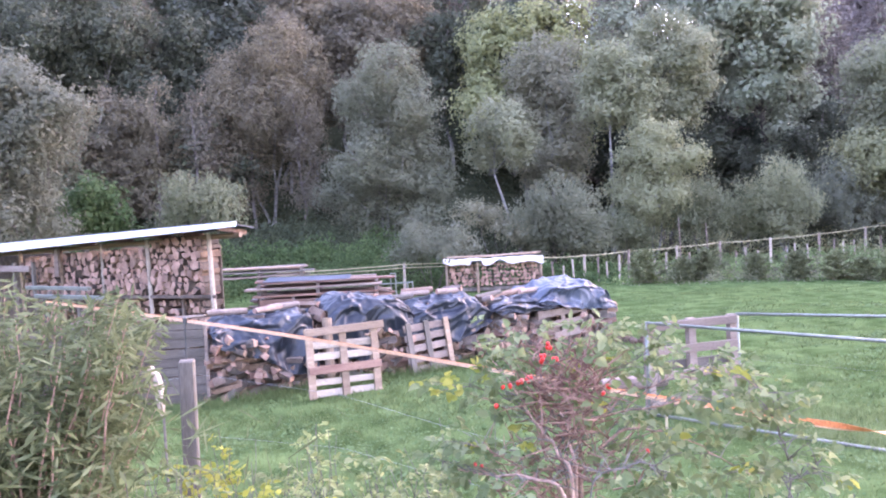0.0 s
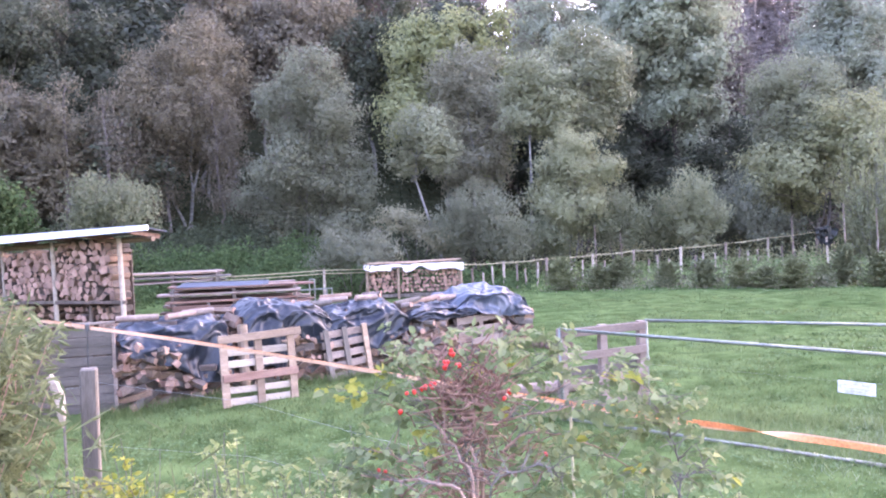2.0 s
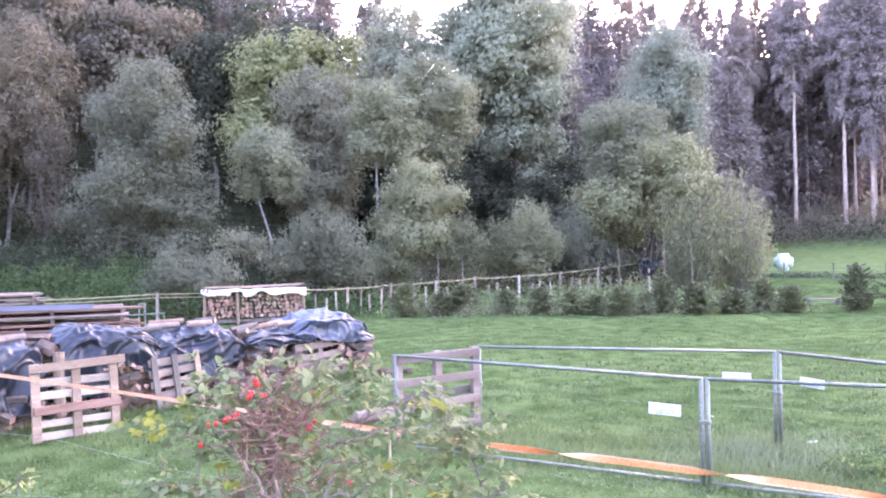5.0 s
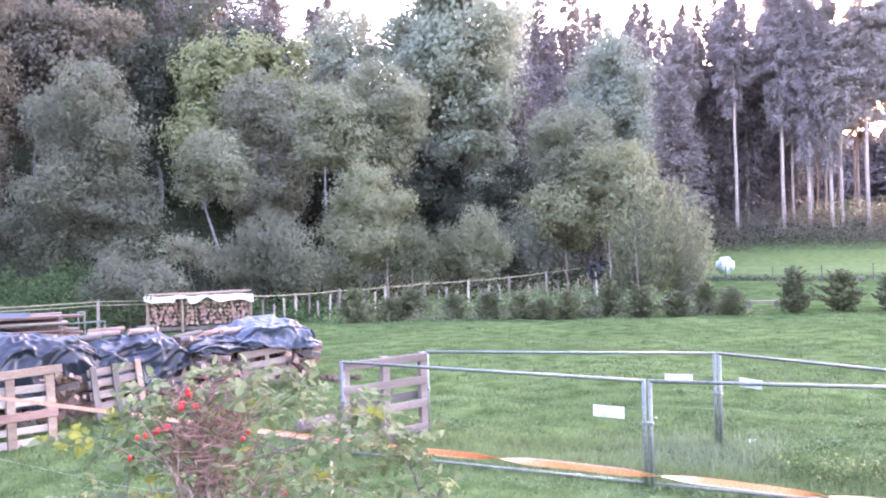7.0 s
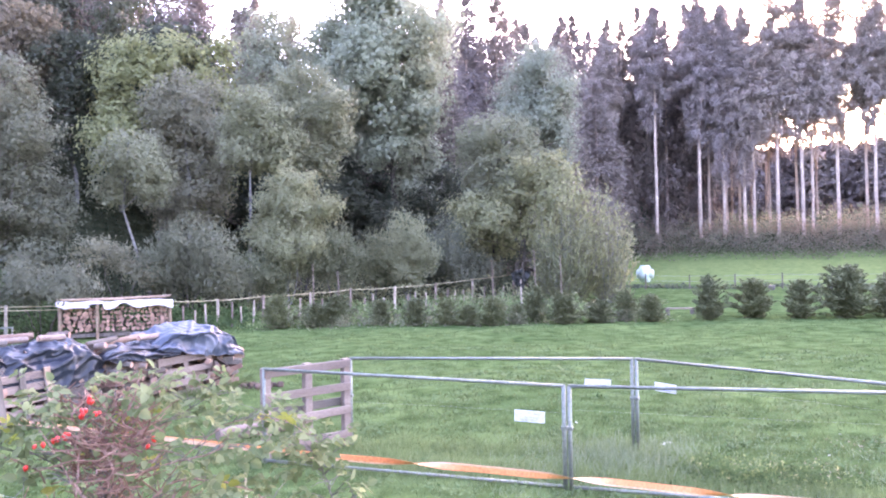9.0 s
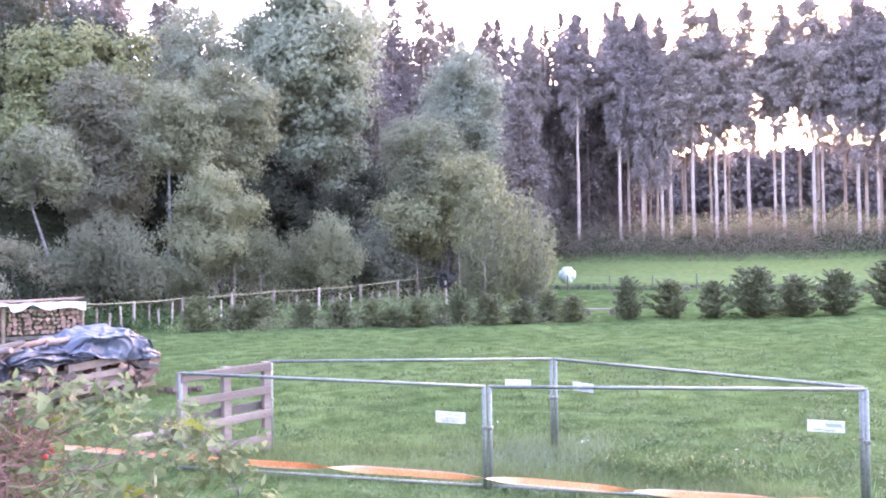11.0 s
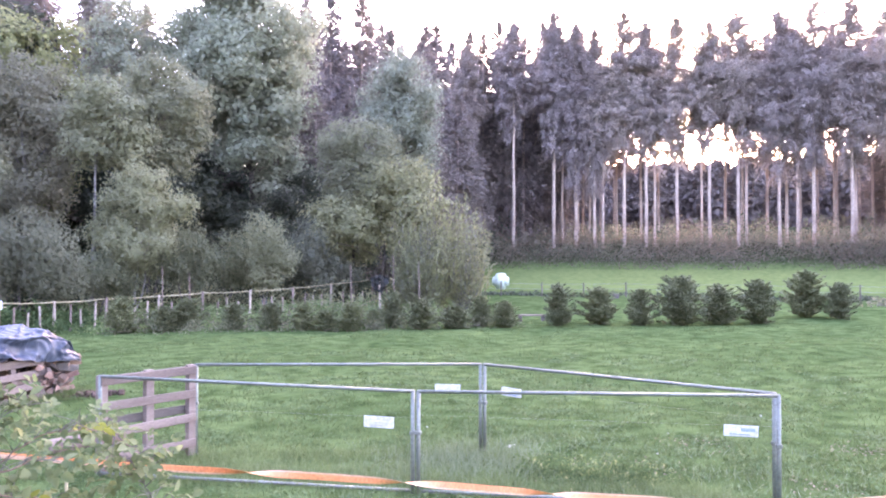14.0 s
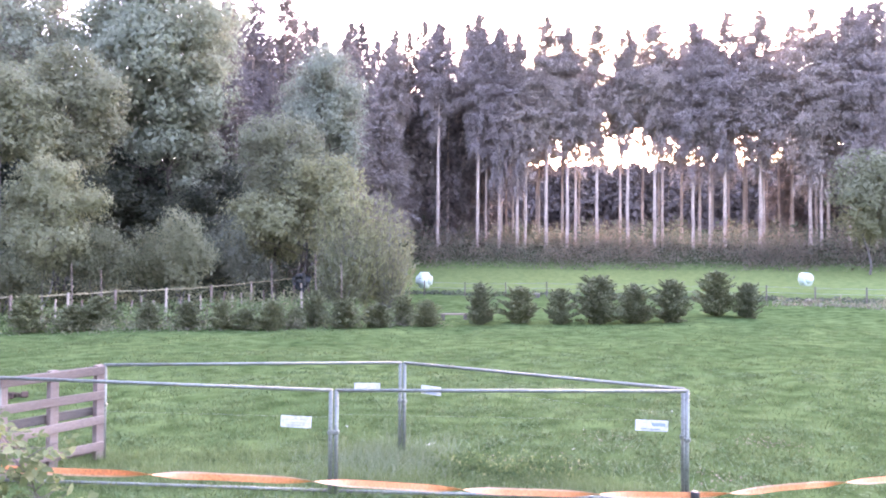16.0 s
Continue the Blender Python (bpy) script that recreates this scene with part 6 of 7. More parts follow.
part("stem", Geo().tube([(0, 0, -0.1), (0, 0, 1.44 - ground_z(ex, ey))], 0.008, 6), M_PLASTIC, stake)
wx, wy = -2.58, 4.95
stake = thing("fence_stake", "dark plastic stake holding the tape", "post", (wx, wy, ground_z(wx, wy)))
part("stem", Geo().tube([(0, 0, -0.1), (0, 0, 1.98 - ground_z(wx, wy))], 0.008, 6), M_PLASTIC, stake)

# ---- far small things ----
def bale(x, y, z, turn, size=1.0):
    ob = thing("silage_bale", "pale green wrapped round silage bale", "bale", (x, y, z), turn, "silage bales")
    bm = bmesh.new()
    bmesh.ops.create_cone(bm, cap_ends=True, segments=28, radius1=0.6, radius2=0.6, depth=1.15, matrix=Matrix.Rotation(math.pi / 2, 4, "X"))
    bmesh.ops.bevel(bm, geom=[e for e in bm.edges if e.calc_length() < 0.3], offset=0.26, segments=5, affect="EDGES")
    for v in bm.verts:
        v.co *= 1 + 0.03 * noise.noise(v.co * 4)
        v.co.z += 0.58
        v.co *= size
    me = bpy.data.meshes.new("wrap")
    bm.to_mesh(me)
    bm.free()
    me.materials.append(M_BALE)
    part("wrap", me, None, ob, smooth=True)
    for k in range(3):
        a = 0.4 + k * 1.1
        part("wrap_edge", Geo().tube([Vector((0.605 * math.cos(a + s), -0.5 + 0.1 * k + 0.33 * s, 0.58 + 0.605 * math.sin(a + s))) * size for s in (0, 0.3, 0.6, 0.9)], 0.008, 4), M_WHITESHEET, ob)


bale(32.8, 37.8, 0.66, 35, 0.85)
bale(50.0, 20.85, 1.02, -20, 0.7)
foil = thing("wrapped_post", "black foil fluttering on a thin post", "post", (17.04, 27.1, ground_z(17.04, 27.1)))
part("stem", Geo().tube([(0.08, 0, -0.2), (0, 0, 1.82)], 0.045, 7), M_PALE_BOARD, foil)
verts = []
for k in range(13):
    for j in range(11):
        u, w = j / 10 - 0.45, k / 12
        wide = 1.0 - 0.55 * w
        verts.append((u * wide + 0.10 * noise.noise((u * 5, w * 3, 2.0)) - 0.12 * w, 0.16 * noise.noise((u * 6, w * 4, 9.0)) - 0.05, 1.84 - 0.28 * abs(u) - w * (0.62 + 0.35 * noise.noise((u * 4, 0.0, 5.0)))))
part("foil", Geo().add(verts, [(k * 11 + j, k * 11 + j + 1, (k + 1) * 11 + j + 1, (k + 1) * 11 + j) for k in range(12) for j in range(10)]), M_BLACKFOIL, foil, "crumpled black foil")
bench = thing("plank_bench", "pale plank on two blocks beyond the spruces", "bench", (21.35, 22.55, ground_z(21.35, 22.55)), -42)
part("plank", Geo().box((1.2, 0.25, 0.05), (0, 0, 0.24)), M_PALLET_GREY, bench)
for x in (-0.45, 0.45):
    part("block", Geo().box((0.15, 0.22, 0.22), (x, 0, 0.10)), M_POST, bench)
for x, y, w in ((34.2, 29.4, 0.5), (41.8, 17.2, 0.35), (39.3, 22.3, 0.6)):
    box_ = thing("water_trough", "small pale trough in the far pasture", "trough", (x, y, ground_z(x, y)), 40, "troughs")
    part("tub", Geo().box((w * 0.8, 0.35, 0.22), (0, 0, 0.13), None, 0.04), M_WEATHERED, box_)
    part("stand", Geo().box((w * 0.8, 0.3, 0.1), (0, 0, 0.02)), M_POST, box_)
mark = thing("marker_post", "short white marker on the wooded bank", "post", (0.75, 38.6, ground_z(0.75, 38.6)))
part("stem", Geo().tube([(0, 0, -0.1), (0, 0, 0.55)], 0.07, 7), M_WHITESHEET, mark)


def pasture_fence():
    ob = thing("pasture_fence", "low wire fence along the far pasture ditch", "fence")
    line = [(46 * math.sin(radians(a)), 46 * math.cos(radians(a))) for a in range(38, 76, 3)]
    for x, y in line:
        g = ground_z(x, y)
        part("post", Geo().tube([(x, y, g - 0.2), (x, y, g + 0.85)], 0.04, 6), M_POST, ob)
    for h_ in (0.45, 0.75):
        part("strand", Geo().tube([(x, y, ground_z(x, y) + h_) for x, y in line], 0.008, 4), M_WIRE, ob)


pasture_fence()
thicket("undergrowth", "dark ditch weeds beside the far pasture", M_LEAF_DARK, [(47 * math.sin(radians(a)), 47 * math.cos(radians(a))) for a in np.arange(38, 80, 0.8)], 45, 0.35, 0.28, 0.22)
thicket("undergrowth", "brown weeds by the pasture fence", M_LEAF_BROWN, [(43 * math.sin(radians(a)), 43 * math.cos(radians(a))) for a in np.arange(66, 80, 0.9)], 60, 0.4, 0.55, 0.2)
patch = Geo()
rs = random.Random(4)
for k in range(22):
    a, q = rs.uniform(0, 6.28), rs.uniform(0, 0.55)
    patch.box((rs.uniform(0.08, 0.2), rs.uniform(0.08, 0.2), rs.uniform(0.05, 0.12)), (3.2 + q * math.cos(a) * 1.3, 14.2 + q * math.sin(a) * 0.5, 0.03), (rs.uniform(-30, 30), rs.uniform(-30, 30), rs.uniform(0, 90)), 0.02)
tagged(new("soil_clods", patch.mesh("soil_clods", M_SOIL)), "brown clods of dug soil in the meadow", "soil", kind="stuff")


# ---- bushes and weeds close by ----
def bush_wood(ob, name, stems, seed, mat):
    """Each stem a part of its own; returns their paths."""
    rnd = random.Random(seed)
    paths = []
    for x, y, z, tx, ty, tz, r in stems:
        a, b = Vector((x, y, z)), Vector((tx, ty, tz))
        n = 7
        pts = [a.lerp(b, k / n) + Vector((rnd.gauss(0, 0.018), rnd.gauss(0, 0.018), 0)) * (0 < k < n) for k in range(n + 1)]
        part(name, Geo().tube(pts, [r * (1 - 0.75 * k / n) for k in range(n + 1)], 5), mat, ob)
        paths.append(pts)
    return paths


def blades(name, bases, ways, ups, lengths, widths, mat):
    """Broad leaves folded along the midrib: base, two shoulders a side, tip."""
    n = len(bases)
    d = ways / (np.linalg.norm(ways, axis=1, keepdims=True) + 1e-9)
    e = np.cross(d, ups)
    e /= np.linalg.norm(e, axis=1, keepdims=True) + 1e-9
    q = np.cross(e, d)
    ln, wd = np.asarray(lengths)[:, None], np.asarray(widths)[:, None]
    fold = rng.uniform(0.05, 0.3, (n, 1)) * wd
    curl = -rng.uniform(0.0, 0.25, (n, 1)) * ln
    tip = bases + d * ln + q * curl
    v = np.stack([bases, bases + d * ln * 0.3 - e * wd * 0.48 + q * fold, bases + d * ln * 0.7 - e * wd * 0.4 + q * (fold + curl * 0.4), tip,
                  bases + d * ln * 0.7 + e * wd * 0.4 + q * (fold + curl * 0.4), bases + d * ln * 0.3 + e * wd * 0.48 + q * fold], 1).reshape(-1, 3)
    k = np.arange(n)[:, None] * 6
    f = np.concatenate([k + np.array([[0, 1, 2, 3]]), k + np.array([[0, 3, 4, 5]])])
    return mesh_np(name, v, f, mat)


def compound_leaves(spots, size, rnd):
    """Five leaflets on a stalk at each (point, direction)."""
    bases, ways, ups, sizes = [], [], [], []
    for p, way in spots:
        s = size * rnd.uniform(0.7, 1.25)
        up = Vector((rnd.gauss(0, 0.5), rnd.gauss(-0.35, 0.5), 1.0)).normalized()
        way = way.normalized()
        side = way.cross(up).normalized()
        for along, lean, k in ((0.5, -1, 0.85), (0.5, 1, 0.85), (1.15, -1, 0.95), (1.15, 1, 0.95), (1.5, 0, 1.1)):
            bases.append(p + way * (s * along) + Vector((rnd.gauss(0, 0.1), rnd.gauss(0, 0.1), rnd.gauss(0, 0.1) - 0.15 * along)) * s)
            ways.append(way * (1.0 if lean == 0 else 0.45) + side * lean * 0.9 + Vector((rnd.gauss(0, 0.2), rnd.gauss(0, 0.2), rnd.gauss(-0.2, 0.25))))
            ups.append(up + Vector((rnd.gauss(0, 0.3), rnd.gauss(0, 0.3), 0)))
            sizes.append(s * k)
    return np.array(bases), np.array(ways), np.array(ups), np.array(sizes)


def rose_bush():
    global rng
    rng = np.random.default_rng(61)
    rnd = random.Random(61)
    ob = thing("rose_bush", "wild rose bush with red hips and yellowing leaves", "bush", (0, 0, 0))
    canes = (((0.30, 2.00, 1.57), (0.27, 2.06, 1.68), (0.22, 2.11, 1.75), (0.17, 2.17, 1.84), (0.12, 2.22, 1.90)),
             ((0.34, 2.30, 1.46), (0.31, 2.25, 1.62), (0.30, 2.21, 1.76), (0.30, 2.15, 1.87), (0.33, 2.10, 1.96)),
             ((0.32, 2.05, 1.55), (0.31, 2.10, 1.68), (0.34, 2.15, 1.80), (0.38, 2.19, 1.89), (0.43, 2.23, 1.96)),
             ((0.35, 2.22, 1.51), (0.36, 2.17, 1.70), (0.44, 2.10, 1.76), (0.52, 2.03, 1.79), (0.60, 1.95, 1.83)),
             ((0.34, 2.12, 1.52), (0.40, 2.16, 1.64), (0.51, 2.19, 1.69), (0.63, 2.21, 1.66), (0.74, 2.23, 1.60), (0.86, 2.24, 1.52)),
             ((0.31, 2.18, 1.51), (0.21, 2.14, 1.62), (0.11, 2.10, 1.67), (0.04, 2.05, 1.71)),
             ((0.27, 1.93, 1.59), (0.18, 1.99, 1.63), (0.08, 2.05, 1.63), (-0.01, 2.10, 1.63)))
    arching = (((0.37, 2.42, 1.42), (0.48, 2.35, 1.65), (0.58, 2.28, 1.78), (0.68, 2.20, 1.84), (0.78, 2.11, 1.84), (0.85, 2.03, 1.80)),
               ((0.32, 1.87, 1.61), (0.41, 1.91, 1.67), (0.50, 1.94, 1.66), (0.54, 1.98, 1.60)),
               ((0.95, 2.20, 1.46), (0.93, 2.16, 1.61), (0.89, 2.12, 1.70), (0.84, 2.09, 1.77)),
               ((0.88, 2.04, 1.52), (0.93, 2.07, 1.57), (0.99, 2.10, 1.59)),
               ((0.33, 2.28, 1.47), (0.26, 2.24, 1.69), (0.13, 2.20, 1.81), (-0.02, 2.15, 1.86)),
               ((0.32, 2.13, 1.52), (0.27, 2.18, 1.80), (0.22, 2.24, 1.92), (0.16, 2.29, 1.95)),
               ((0.37, 2.32, 1.45), (0.41, 2.26, 1.78), (0.50, 2.19, 1.88), (0.60, 2.12, 1.94)))
    side, green, yellow = Geo(), [], []
    for c, cane in enumerate(canes + arching):
        pts = [Vector(p) for p in cane]
        root = Vector((0.33 if pts[0].x < 0.6 else 0.92, 2.16, ground_z(0.33, 2.16) - 0.05)) + Vector((rnd.gauss(0, 0.13), rnd.gauss(0, 0.07), 0))
        pts = [root, root.lerp(pts[0], 0.55) + Vector((rnd.gauss(0, 0.02), rnd.gauss(0, 0.02), 0))] + pts
        path = []
        for i in range(len(pts) - 1):
            p0, p1, p2, p3 = (pts[max(0, min(len(pts) - 1, i + o))] for o in (-1, 0, 1, 2))
            for k in range(4):
                t = k / 4
                path.append(0.5 * ((2 * p1) + (p2 - p0) * t + (2 * p0 - 5 * p1 + 4 * p2 - p3) * t * t + (3 * p1 - p0 - 3 * p2 + p3) * t ** 3) + Vector((rnd.gauss(0, 0.003), rnd.gauss(0, 0.003), rnd.gauss(0, 0.003))))
        path.append(pts[-1])
        thick = rnd.uniform(0.0045, 0.007) if c < 7 else rnd.uniform(0.0028, 0.004)
        part("cane", Geo().tube(path, [thick * (1 - 0.72 * k / len(path)) for k in range(len(path))], 6), M_TWIG if c < 8 else M_GREYTWIG, ob)
        first = 9
        for k in range(first, len(path) - 1):
            way = (path[k + 1] - path[k]).normalized()
            late = (k - first) / max(1, len(path) - 1 - first)
            for b in range(2 if c < 7 else 3):
                out = (way * 0.4 + Vector((rnd.gauss(0, 1), rnd.gauss(0, 0.8), rnd.uniform(-0.3, 0.9)))).normalized()
                ln = rnd.uniform(0.03, 0.11)
                q = path[k] + out * ln
                side.tube([path[k], path[k] + out * ln * 0.55 + Vector((0, 0, 0.006)), q], [0.0017, 0.0013, 0.0007], 4, cap=False)
                if rnd.random() < 0.1 + 0.8 * late:
                    (yellow if rnd.random() < (0.3 if c == 11 else 0.07) else green).append((q, out))
        for k in range(4):
            (yellow if c == 11 else green).append((path[-1] - Vector((0, 0, 0.015 * k)), Vector((rnd.gauss(0, 1), rnd.gauss(0, 0.6), rnd.uniform(0, 0.6)))))
    # leafy skirt in the lower right and left of the bush
    for x0, x1, z0, z1, n in ((0.52, 0.88, 1.53, 1.75, 46), (0.42, 0.62, 1.46, 1.66, 26), (-0.04, 0.18, 1.46, 1.70, 26), (0.66, 0.88, 1.76, 1.86, 26), (0.1, 0.22, 1.86, 1.98, 14), (0.46, 0.62, 1.78, 1.94, 14), (0.36, 0.46, 1.95, 2.0, 7)):
        for k in range(n):
            green.append((Vector((rnd.uniform(x0, x1), 2.16 + rnd.gauss(0, 0.08), rnd.uniform(z0, z1))), Vector((rnd.gauss(0, 1), rnd.gauss(-0.3, 0.7), rnd.uniform(-0.4, 0.5)))))
    tw = Geo()
    for k in range(520):
        low = k % 3 == 0
        p = Vector((0.31 + rnd.gauss(0, 0.12 if low else 0.055), 2.17 + rnd.gauss(0, 0.06), rnd.uniform(1.46, 1.66) if low else min(1.93, max(1.66, rnd.gauss(1.79, 0.07)))))
        d = Vector((rnd.gauss(0, 0.75), rnd.gauss(0, 0.5), rnd.uniform(-0.1, 1.0))).normalized() * rnd.uniform(0.05, 0.13)
        m = p + d * 0.5 + Vector((rnd.gauss(0, 0.012), rnd.gauss(0, 0.012), 0))
        tw.tube([p, m, p + d], [0.0028, 0.0023, 0.001], 4, cap=False)
    tagged(part("twig_tangle", tw, M_DEADTWIG, ob, "tangle of reddish dead twigs"), kind="stuff")
    tagged(part("fine_growth", side, M_GREYTWIG, ob, "thin side twigs"), kind="stuff")
    for name, spots, mat, lab in (("leaves", green, M_ROSE_LEAF, "dull green rose leaves"), ("yellow_leaves", yellow, M_YELLOW_LEAF, "yellowing rose leaves")):
        bs, ws, us, ss = compound_leaves(spots, 0.029, rnd)
        tagged(part(name, blades(name, bs, ws, us, ss, ss * rng.uniform(0.6, 0.8, len(ss)), mat), None, ob, lab), kind="stuff")
    hipm = bmesh.new()
    bmesh.ops.create_uvsphere(hipm, u_segments=10, v_segments=7, radius=0.5)
    for v in hipm.verts:
        v.co.z *= 1.15
        if v.co.z < -0.4:
            v.co.z -= 0.12
    hm = bpy.data.meshes.new("rose_hip")
    hipm.to_mesh(hm)
    hipm.free()
    hm.materials.append(M_HIP)
    hm.polygons.foreach_set("use_smooth", [True] * len(hm.polygons))
    for x, y, z, n in ((0.272, 2.082, 1.954, 3), (0.252, 2.085, 1.921, 4), (0.284, 2.081, 1.915, 2), (0.204, 2.090, 1.868, 4), (0.173, 2.093, 1.863, 3), (0.142, 2.095, 1.855, 2), (0.410, 2.059, 1.835, 2), (0.127, 2.096, 1.794, 1), (0.503, 2.039, 1.671, 1), (0.052, 2.099, 1.629, 2)):
        for k in range(n):
            part("rose_hip", hm, None, ob, at=Matrix.LocRotScale((x + rnd.gauss(0, 0.007), y + rnd.gauss(0, 0.010), z + rnd.gauss(0, 0.006)), Euler((rnd.uniform(-0.6, 0.6), rnd.uniform(-0.6, 0.6), 0)), (rnd.uniform(0.010, 0.0135),) * 3))


rose_bush()


def near_willow():
    global rng
    rng = np.random.default_rng(71)
    rnd = random.Random(71)
    ob = thing("willow_bush", "near willow bush with long narrow leaves", "bush", (0, 0, 0))
    cx, cy = -1.65, 2.75
    gz = ground_z(cx, cy)
    stems = []
    for k in range(135):
        a = rnd.uniform(0, 6.28)
        q = 0.70 * math.sqrt(rnd.random())
        tx, ty = cx + q * math.cos(a), cy + q * 0.75 * math.sin(a)
        tz = 2.25 - 0.26 * (q / 0.70) ** 2 + rnd.uniform(-0.5, 0.03)
        stems.append((cx + rnd.uniform(-0.2, 0.2), cy + rnd.uniform(-0.15, 0.15), gz - 0.05, tx, ty, tz, rnd.uniform(0.004, 0.01)))
    paths = bush_wood(ob, "stem", stems, 72, M_TWIG)
    cs, al = [], []
    for path in paths:
        for k in range(190):
            u = 7 * (1 - rnd.random() ** 1.4 * 0.75)
            i = min(6, int(u))
            p = path[i].lerp(path[i + 1], u - i)
            a = rnd.uniform(0, 6.28)
            o = Vector((math.cos(a), math.sin(a), rnd.uniform(-0.5, 0.5))) * rnd.uniform(0.01, 0.09)
            cs.append(p + o)
            al.append((o.normalized().x, o.normalized().y, rnd.uniform(-0.9, 0.5)))
    cs = np.array(cs)
    v, f = leaf_arrays(cs, rng.uniform(0.04, 0.095, len(cs)), rng.uniform(0.009, 0.016, len(cs)), np.array(al), 0.5)
    part("leaves", mesh_np("leaves", v, f, M_REED), None, ob)
    n = 900
    c2 = np.stack([cx + rng.normal(size=n) * 0.4, cy + rng.normal(size=n) * 0.3, gz + 0.55 + rng.random(n) * 0.45], -1)
    v, f = leaf_arrays(c2, rng.uniform(0.08, 0.2, n), rng.uniform(0.007, 0.011, n), np.tile([0.3, -0.1, 0.4], (n, 1)), 0.8)
    part("lower_leaves", mesh_np("lower_leaves", v, f, M_REED), None, ob, "long narrow lower leaves")


near_willow()


def weed(x, y, hgt, seed, mat, size, label, count=90, wide=0.16):
    """A leafy weed: upright stems with broad leaves."""
    global rng
    rng = np.random.default_rng(seed)
    rnd = random.Random(seed)
    g0 = ground_z(x, y)
    ob = thing("bramble", label, "bramble", (x, y, g0), 0, "brambles")
    stems = [(rnd.gauss(0, 0.03), rnd.gauss(0, 0.03), -0.05, rnd.gauss(0, wide), rnd.gauss(0, wide), hgt * rnd.uniform(0.75, 1.0), 0.005) for _ in range(6)]
    paths = bush_wood(ob, "stem", stems, seed, M_GREYTWIG)
    spots = []
    for k in range(count // 5):
        p = paths[k % 6]
        u = rnd.uniform(2.5, 7)
        i = min(6, int(u))
        out = Vector((rnd.gauss(0, 1), rnd.gauss(0, 1), rnd.uniform(-0.2, 0.7))).normalized()
        spots.append((p[i].lerp(p[i + 1], u - i) + out * 0.02, out))
    bs, ws, us, ss = compound_leaves(spots, size, rnd)
    tagged(part("leaves", blades("leaves", bs, ws, us, ss, ss * rng.uniform(0.5, 0.8, len(ss)), mat), None, ob), kind="stuff")


for k, (x, y, top) in enumerate(((-0.92, 3.27, 1.52), (-0.91, 3.07, 1.48), (-0.61, 3.55, 1.43), (-1.06, 2.70, 1.56), (-1.03, 2.49, 1.52), (-0.75, 2.90, 1.45), (-0.26, 2.99, 1.43), (-0.15, 3.20, 1.44), (-0.71, 2.61, 1.44), (-0.52, 2.85, 1.42), (-0.37, 2.67, 1.42), (-0.68, 3.23, 1.38), (-0.96, 2.84, 1.45), (-0.21, 2.59, 1.42), (-0.02, 2.90, 1.36),
                                 (0.84, 2.57, 1.48), (0.85, 2.35, 1.46), (0.63, 2.32, 1.46), (1.07, 2.26, 1.44), (1.27, 2.50, 1.38), (1.07, 2.69, 1.36), (1.5, 2.3, 1.30), (1.7, 2.5, 1.2), (-0.85, 2.55, 1.47), (-0.6, 2.45, 1.46), (-0.45, 2.4, 1.47), (-0.3, 2.45, 1.46), (-1.2, 3.0, 1.46), (-0.4, 3.2, 1.36), (0.0, 2.55, 1.42), (-0.8, 3.5, 1.38), (-0.1, 3.5, 1.30))):
    gold = k in (0, 1, 8)
    weed(x, y, top - ground_z(x, y), 900 + k, M_YELLOW_LEAF if gold else (M_ROSE_LEAF if k % 5 in (1, 3) else M_PALE_WEED), 0.034, "yellowing bramble on the near bank" if gold else "leafy bramble on the near bank", 230, 0.11)


# ---- grass ----
def grass(name, label, spots, heights, widths, mat, lean=0.35, seed=3):
    """Leaning pointed blades rooted on the ground."""
    r = np.random.default_rng(seed)
    n = len(spots)
    x, y = spots[:, 0], spots[:, 1]
    z = terrain(x, y) - 0.01
    a = r.uniform(0, 2 * math.pi, n)
    hh = r.uniform(heights[0], heights[1], n)
    w = r.uniform(widths[0], widths[1], n) / 2
    bend = hh * r.uniform(0.0, lean * 2, n)
    b = r.uniform(0, 2 * math.pi, n)
    ca, sa, cb, sb = np.cos(a) * w, np.sin(a) * w, np.cos(b) * bend, np.sin(b) * bend
    p0 = np.stack([x - ca, y - sa, z], -1)
    p1 = np.stack([x + ca, y + sa, z], -1)
    p2 = np.stack([x + cb, y + sb, z + hh], -1)
    v, f = np.stack([p0, p1, p2], 1).reshape(-1, 3), np.arange(3 * n).reshape(n, 3)
    return tagged(new(name, mesh_np(name, v, f, mat)), label, "grass", kind="stuff")


def wedge(count, a0, a1, d0, d1, seed, power=1.0):
    r = np.random.default_rng(seed)
    a = np.radians(r.uniform(a0, a1, count))
    d = d0 + (d1 - d0) * r.random(count) ** power
    return np.stack([d * np.sin(a), d * np.cos(a)], -1)


def clumped(centers, count, spread, seed):
    r = np.random.default_rng(seed)
    c = np.asarray(centers)[r.integers(0, len(centers), count)]
    return c + r.normal(size=(count, 2)) * spread


grass("meadow_grass", "short green meadow grass", wedge(60000, -32, 74, 5.0, 13, 1, 1.2), (0.03, 0.075), (0.006, 0.011), M_GRASS, 0.6, 11)
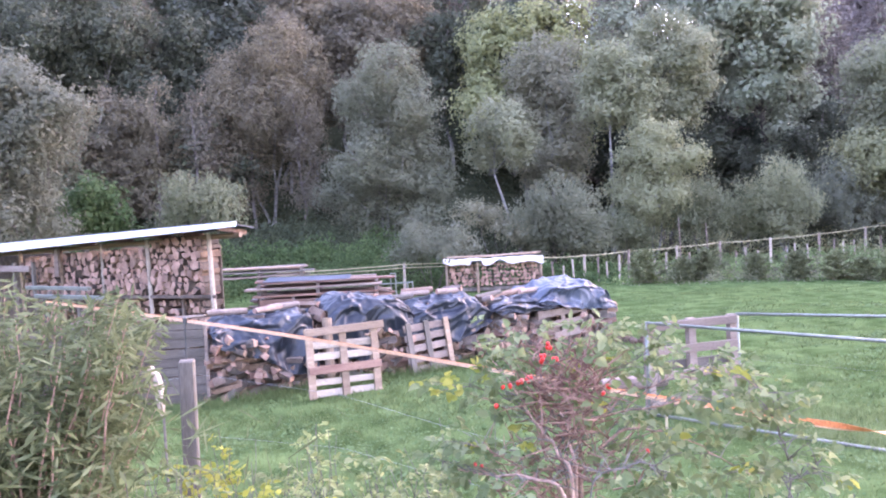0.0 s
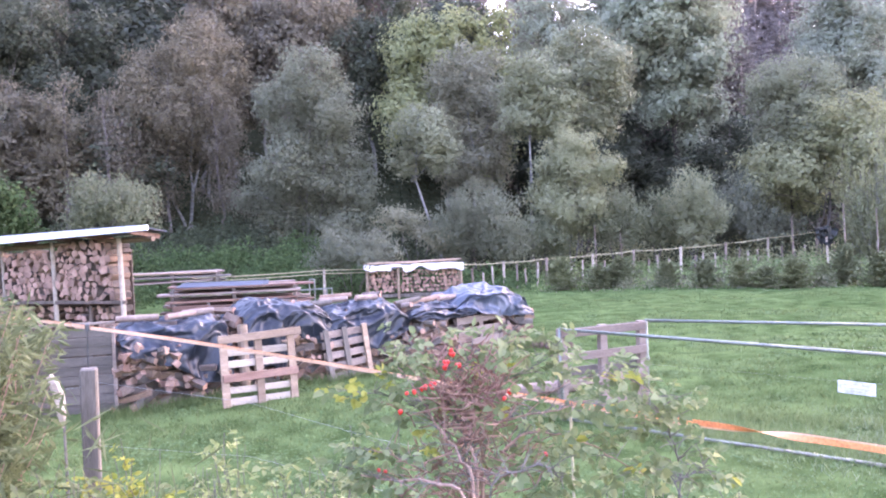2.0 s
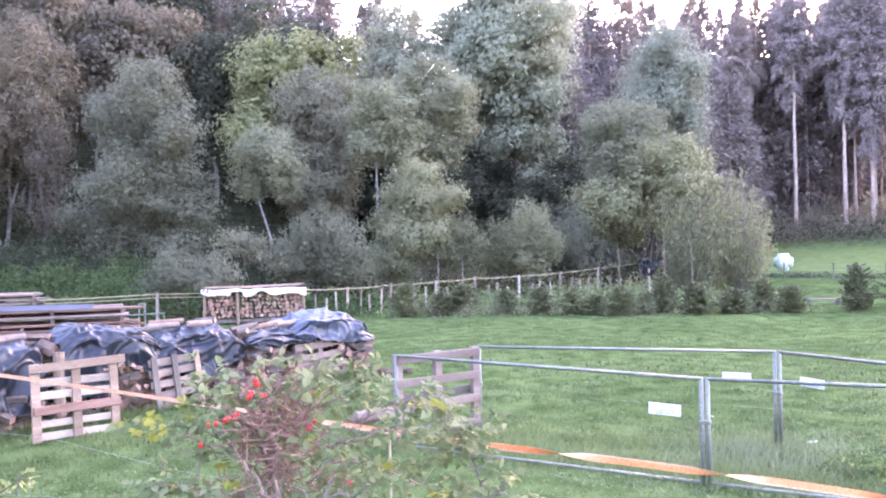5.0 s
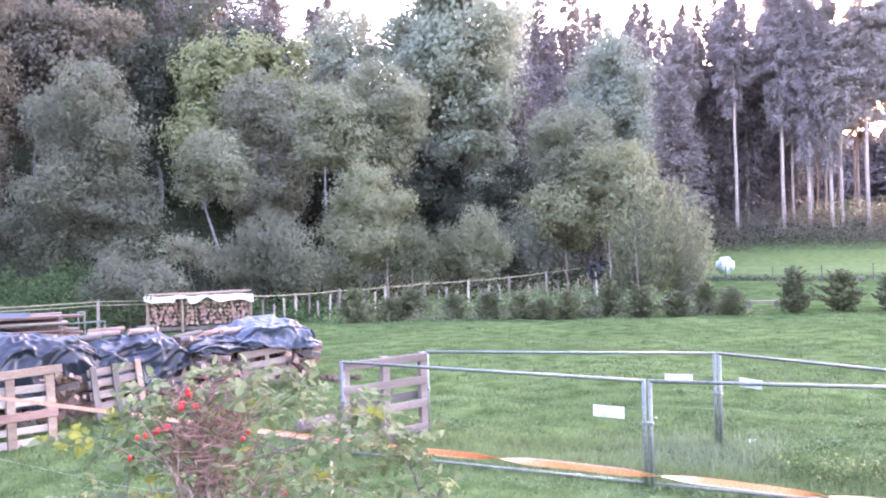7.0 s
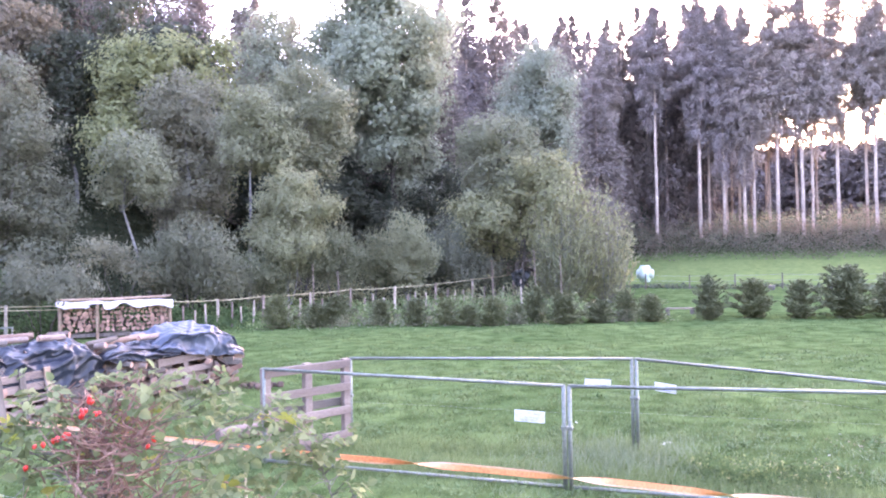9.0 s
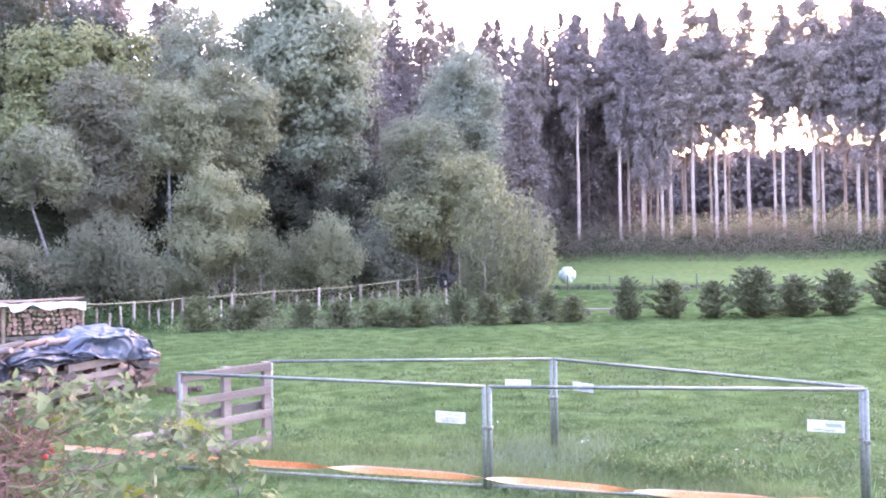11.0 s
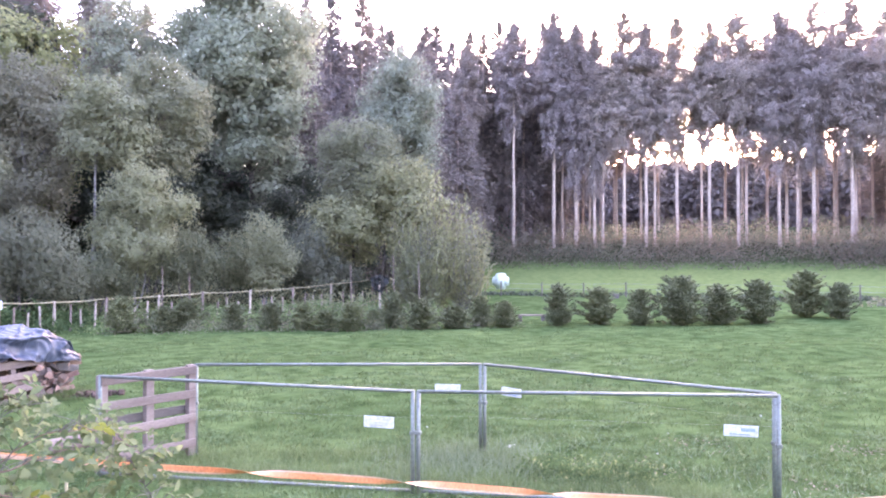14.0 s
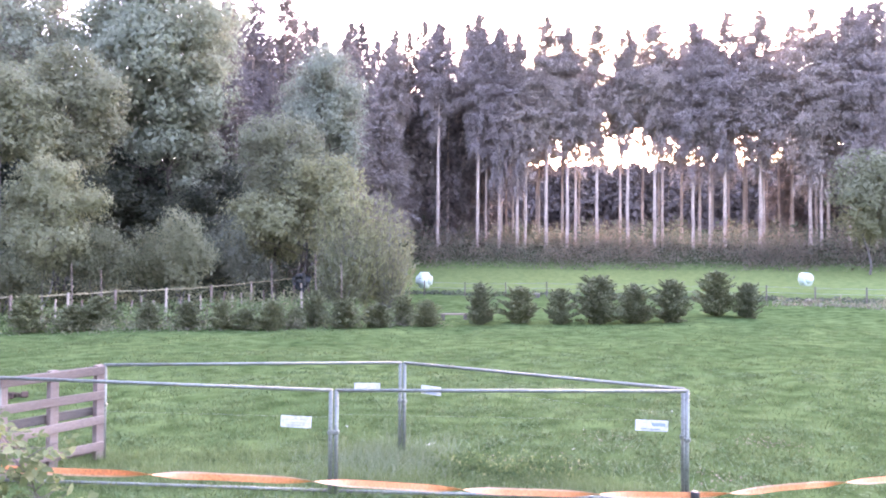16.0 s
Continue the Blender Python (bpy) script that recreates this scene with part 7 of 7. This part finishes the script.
def clover(name, label, spots, sizes, mat, seed):
    """Small leaves spread almost flat over the turf."""
    r = np.random.default_rng(seed)
    n = len(spots)
    p = np.stack([spots[:, 0], spots[:, 1], terrain(spots[:, 0], spots[:, 1]) + r.uniform(0.008, 0.045, n)], -1)
    a, tilt = r.uniform(0, 2 * math.pi, n), r.normal(size=(n, 2)) * 0.3
    d = np.stack([np.cos(a), np.sin(a), tilt[:, 0]], -1) * r.uniform(*sizes, n)[:, None]
    e = np.stack([-np.sin(a), np.cos(a), tilt[:, 1]], -1) * r.uniform(*sizes, n)[:, None] * 0.5
    v = np.stack([p - d, p - e, p + d, p + e], 1).reshape(-1, 3)
    return tagged(new(name, mesh_np(name, v, np.arange(4 * n).reshape(n, 4), mat)), label, "grass", kind="stuff")


grass("meadow_grass", "short meadow grass in soft tufts", clumped(wedge(6500, -25, 76, 9, 33, 2, 1.15), 110000, 0.15, 22), (0.03, 0.08), (0.012, 0.024), M_GRASS, 0.6, 12)
clover("meadow_grass", "low clover in the near meadow", clumped(wedge(1500, -25, 76, 6, 13, 23, 1.1), 22000, 0.12, 24), (0.010, 0.022), M_CLOVER, 25)
clover("meadow_grass", "dark leafy weeds in the turf", clumped(wedge(520, -22, 76, 6.5, 20, 41, 0.9), 26000, 0.17, 42), (0.016, 0.036), M_CLOVER, 43)
tufts = wedge(1100, -20, 76, 8.5, 26, 5, 1.0)
grass("grass_tufts", "darker grass tufts in the meadow", clumped(tufts, 24000, 0.12, 6), (0.02, 0.05), (0.012, 0.022), M_GRASS, 1.7, 13)
inside = [(2.6 + 4.2 * t + o * 0.3, 8.5 - 4.3 * t + o) for t in np.linspace(0, 1, 26) for o in (0.0, 0.25, 0.5)]
grass("tall_grass", "long wet grass along the tube panels", clumped(inside, 9000, 0.22, 7), (0.07, 0.2), (0.004, 0.007), M_TALLGRASS, 0.6, 14)
grass("tall_grass", "long grass at the foot of the far panels", clumped([(3.4 + 2.8 * t, 9.1 - 2.0 * t) for t in np.linspace(0, 1, 14)] + [(6.2 + 0.8 * t, 7.1 - 3.3 * t) for t in np.linspace(0, 1, 14)], 3500, 0.14, 8), (0.08, 0.2), (0.004, 0.008), M_TALLGRASS, 0.5, 15)
grass("tall_grass", "grass growing up the firewood row", clumped([on_row(s, -0.35)[:2] for s in np.linspace(-0.5, 7.4, 40)], 6500, 0.13, 9), (0.07, 0.22), (0.005, 0.010), M_GRASS, 0.5, 16)
grass("bank_grass", "long pale grass on the near bank", wedge(9000, -40, 25, 2.7, 5.2, 10, 1.0), (0.1, 0.28), (0.003, 0.006), M_TALLGRASS, 0.5, 17)
grass("bank_grass", "green grass on the near bank", wedge(16000, -40, 75, 2.7, 6.0, 20, 1.0), (0.06, 0.2), (0.003, 0.007), M_GRASS, 0.5, 18)
# inside the enclosure: long pale blades, a patch of creeping weeds, withered bits and a few pale stones
grass("tall_grass", "long pale wet blades inside the tube panels", clumped([(5.0 + 1.1 * t + o, 6.7 - 0.5 * t + 1.2 * o) for t in np.linspace(0, 1, 9) for o in (0.0, 0.3, 0.6)], 1500, 0.24, 51), (0.09, 0.24), (0.007, 0.013), M_WETGRASS, 0.7, 52)
grass("tall_grass", "scattered pale blades in the enclosure", clumped(wedge(260, 30, 66, 7.2, 10.5, 53), 1900, 0.12, 54), (0.05, 0.13), (0.008, 0.014), M_WETGRASS, 0.8, 55)
thicket("undergrowth", "creeping green weeds inside the tube panels", M_NETTLE, clumped([(6.1 + 0.9 * t, 5.65 - 0.65 * t + o) for t in np.linspace(0, 1, 10) for o in (0.0, 0.3, 0.6)], 70, 0.12, 56), 34, 0.09, 0.24, 0.05)
thicket("undergrowth", "pale leaves among the creeping weeds", M_PALE_WEED, clumped([(6.2 + 0.9 * t, 5.7 - 0.65 * t + o) for t in np.linspace(0, 1, 10) for o in (0.0, 0.3)], 40, 0.16, 57), 9, 0.09, 0.26, 0.04)
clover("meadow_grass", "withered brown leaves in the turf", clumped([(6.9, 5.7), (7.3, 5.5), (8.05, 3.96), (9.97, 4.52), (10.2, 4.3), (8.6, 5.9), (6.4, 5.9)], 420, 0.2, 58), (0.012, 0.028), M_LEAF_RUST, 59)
for k, (x, y, size) in enumerate(((7.95, 5.86, 0.016), (8.85, 6.4, 0.014), (6.63, 8.85, 0.02), (10.95, 6.34, 0.02), (6.78, 7.2, 0.026))):
    bm = bmesh.new()
    bmesh.ops.create_icosphere(bm, subdivisions=2, radius=size)
    for q in bm.verts:
        q.co *= 1 + 0.22 * math.sin(61 * q.co.x / size * 0.05 + 3 * k) + 0.12 * math.sin(5 * q.co.y / size + k)
        q.co.x *= 3.0 if k == 4 else 1.2
        q.co.z *= 0.6
    me = bpy.data.meshes.new("stone")
    bm.to_mesh(me)
    bm.free()
    me.materials.append(M_PLATE)
    stone = new("stone", me)
    stone.matrix_basis = pose(x, y, ground_z(x, y) + size * 0.3, 0, 0, 47 * k)
    tagged(stone, "long pale stone lying in the grass" if k == 4 else "small pale stone lying in the grass", "stone", "stones in the grass")
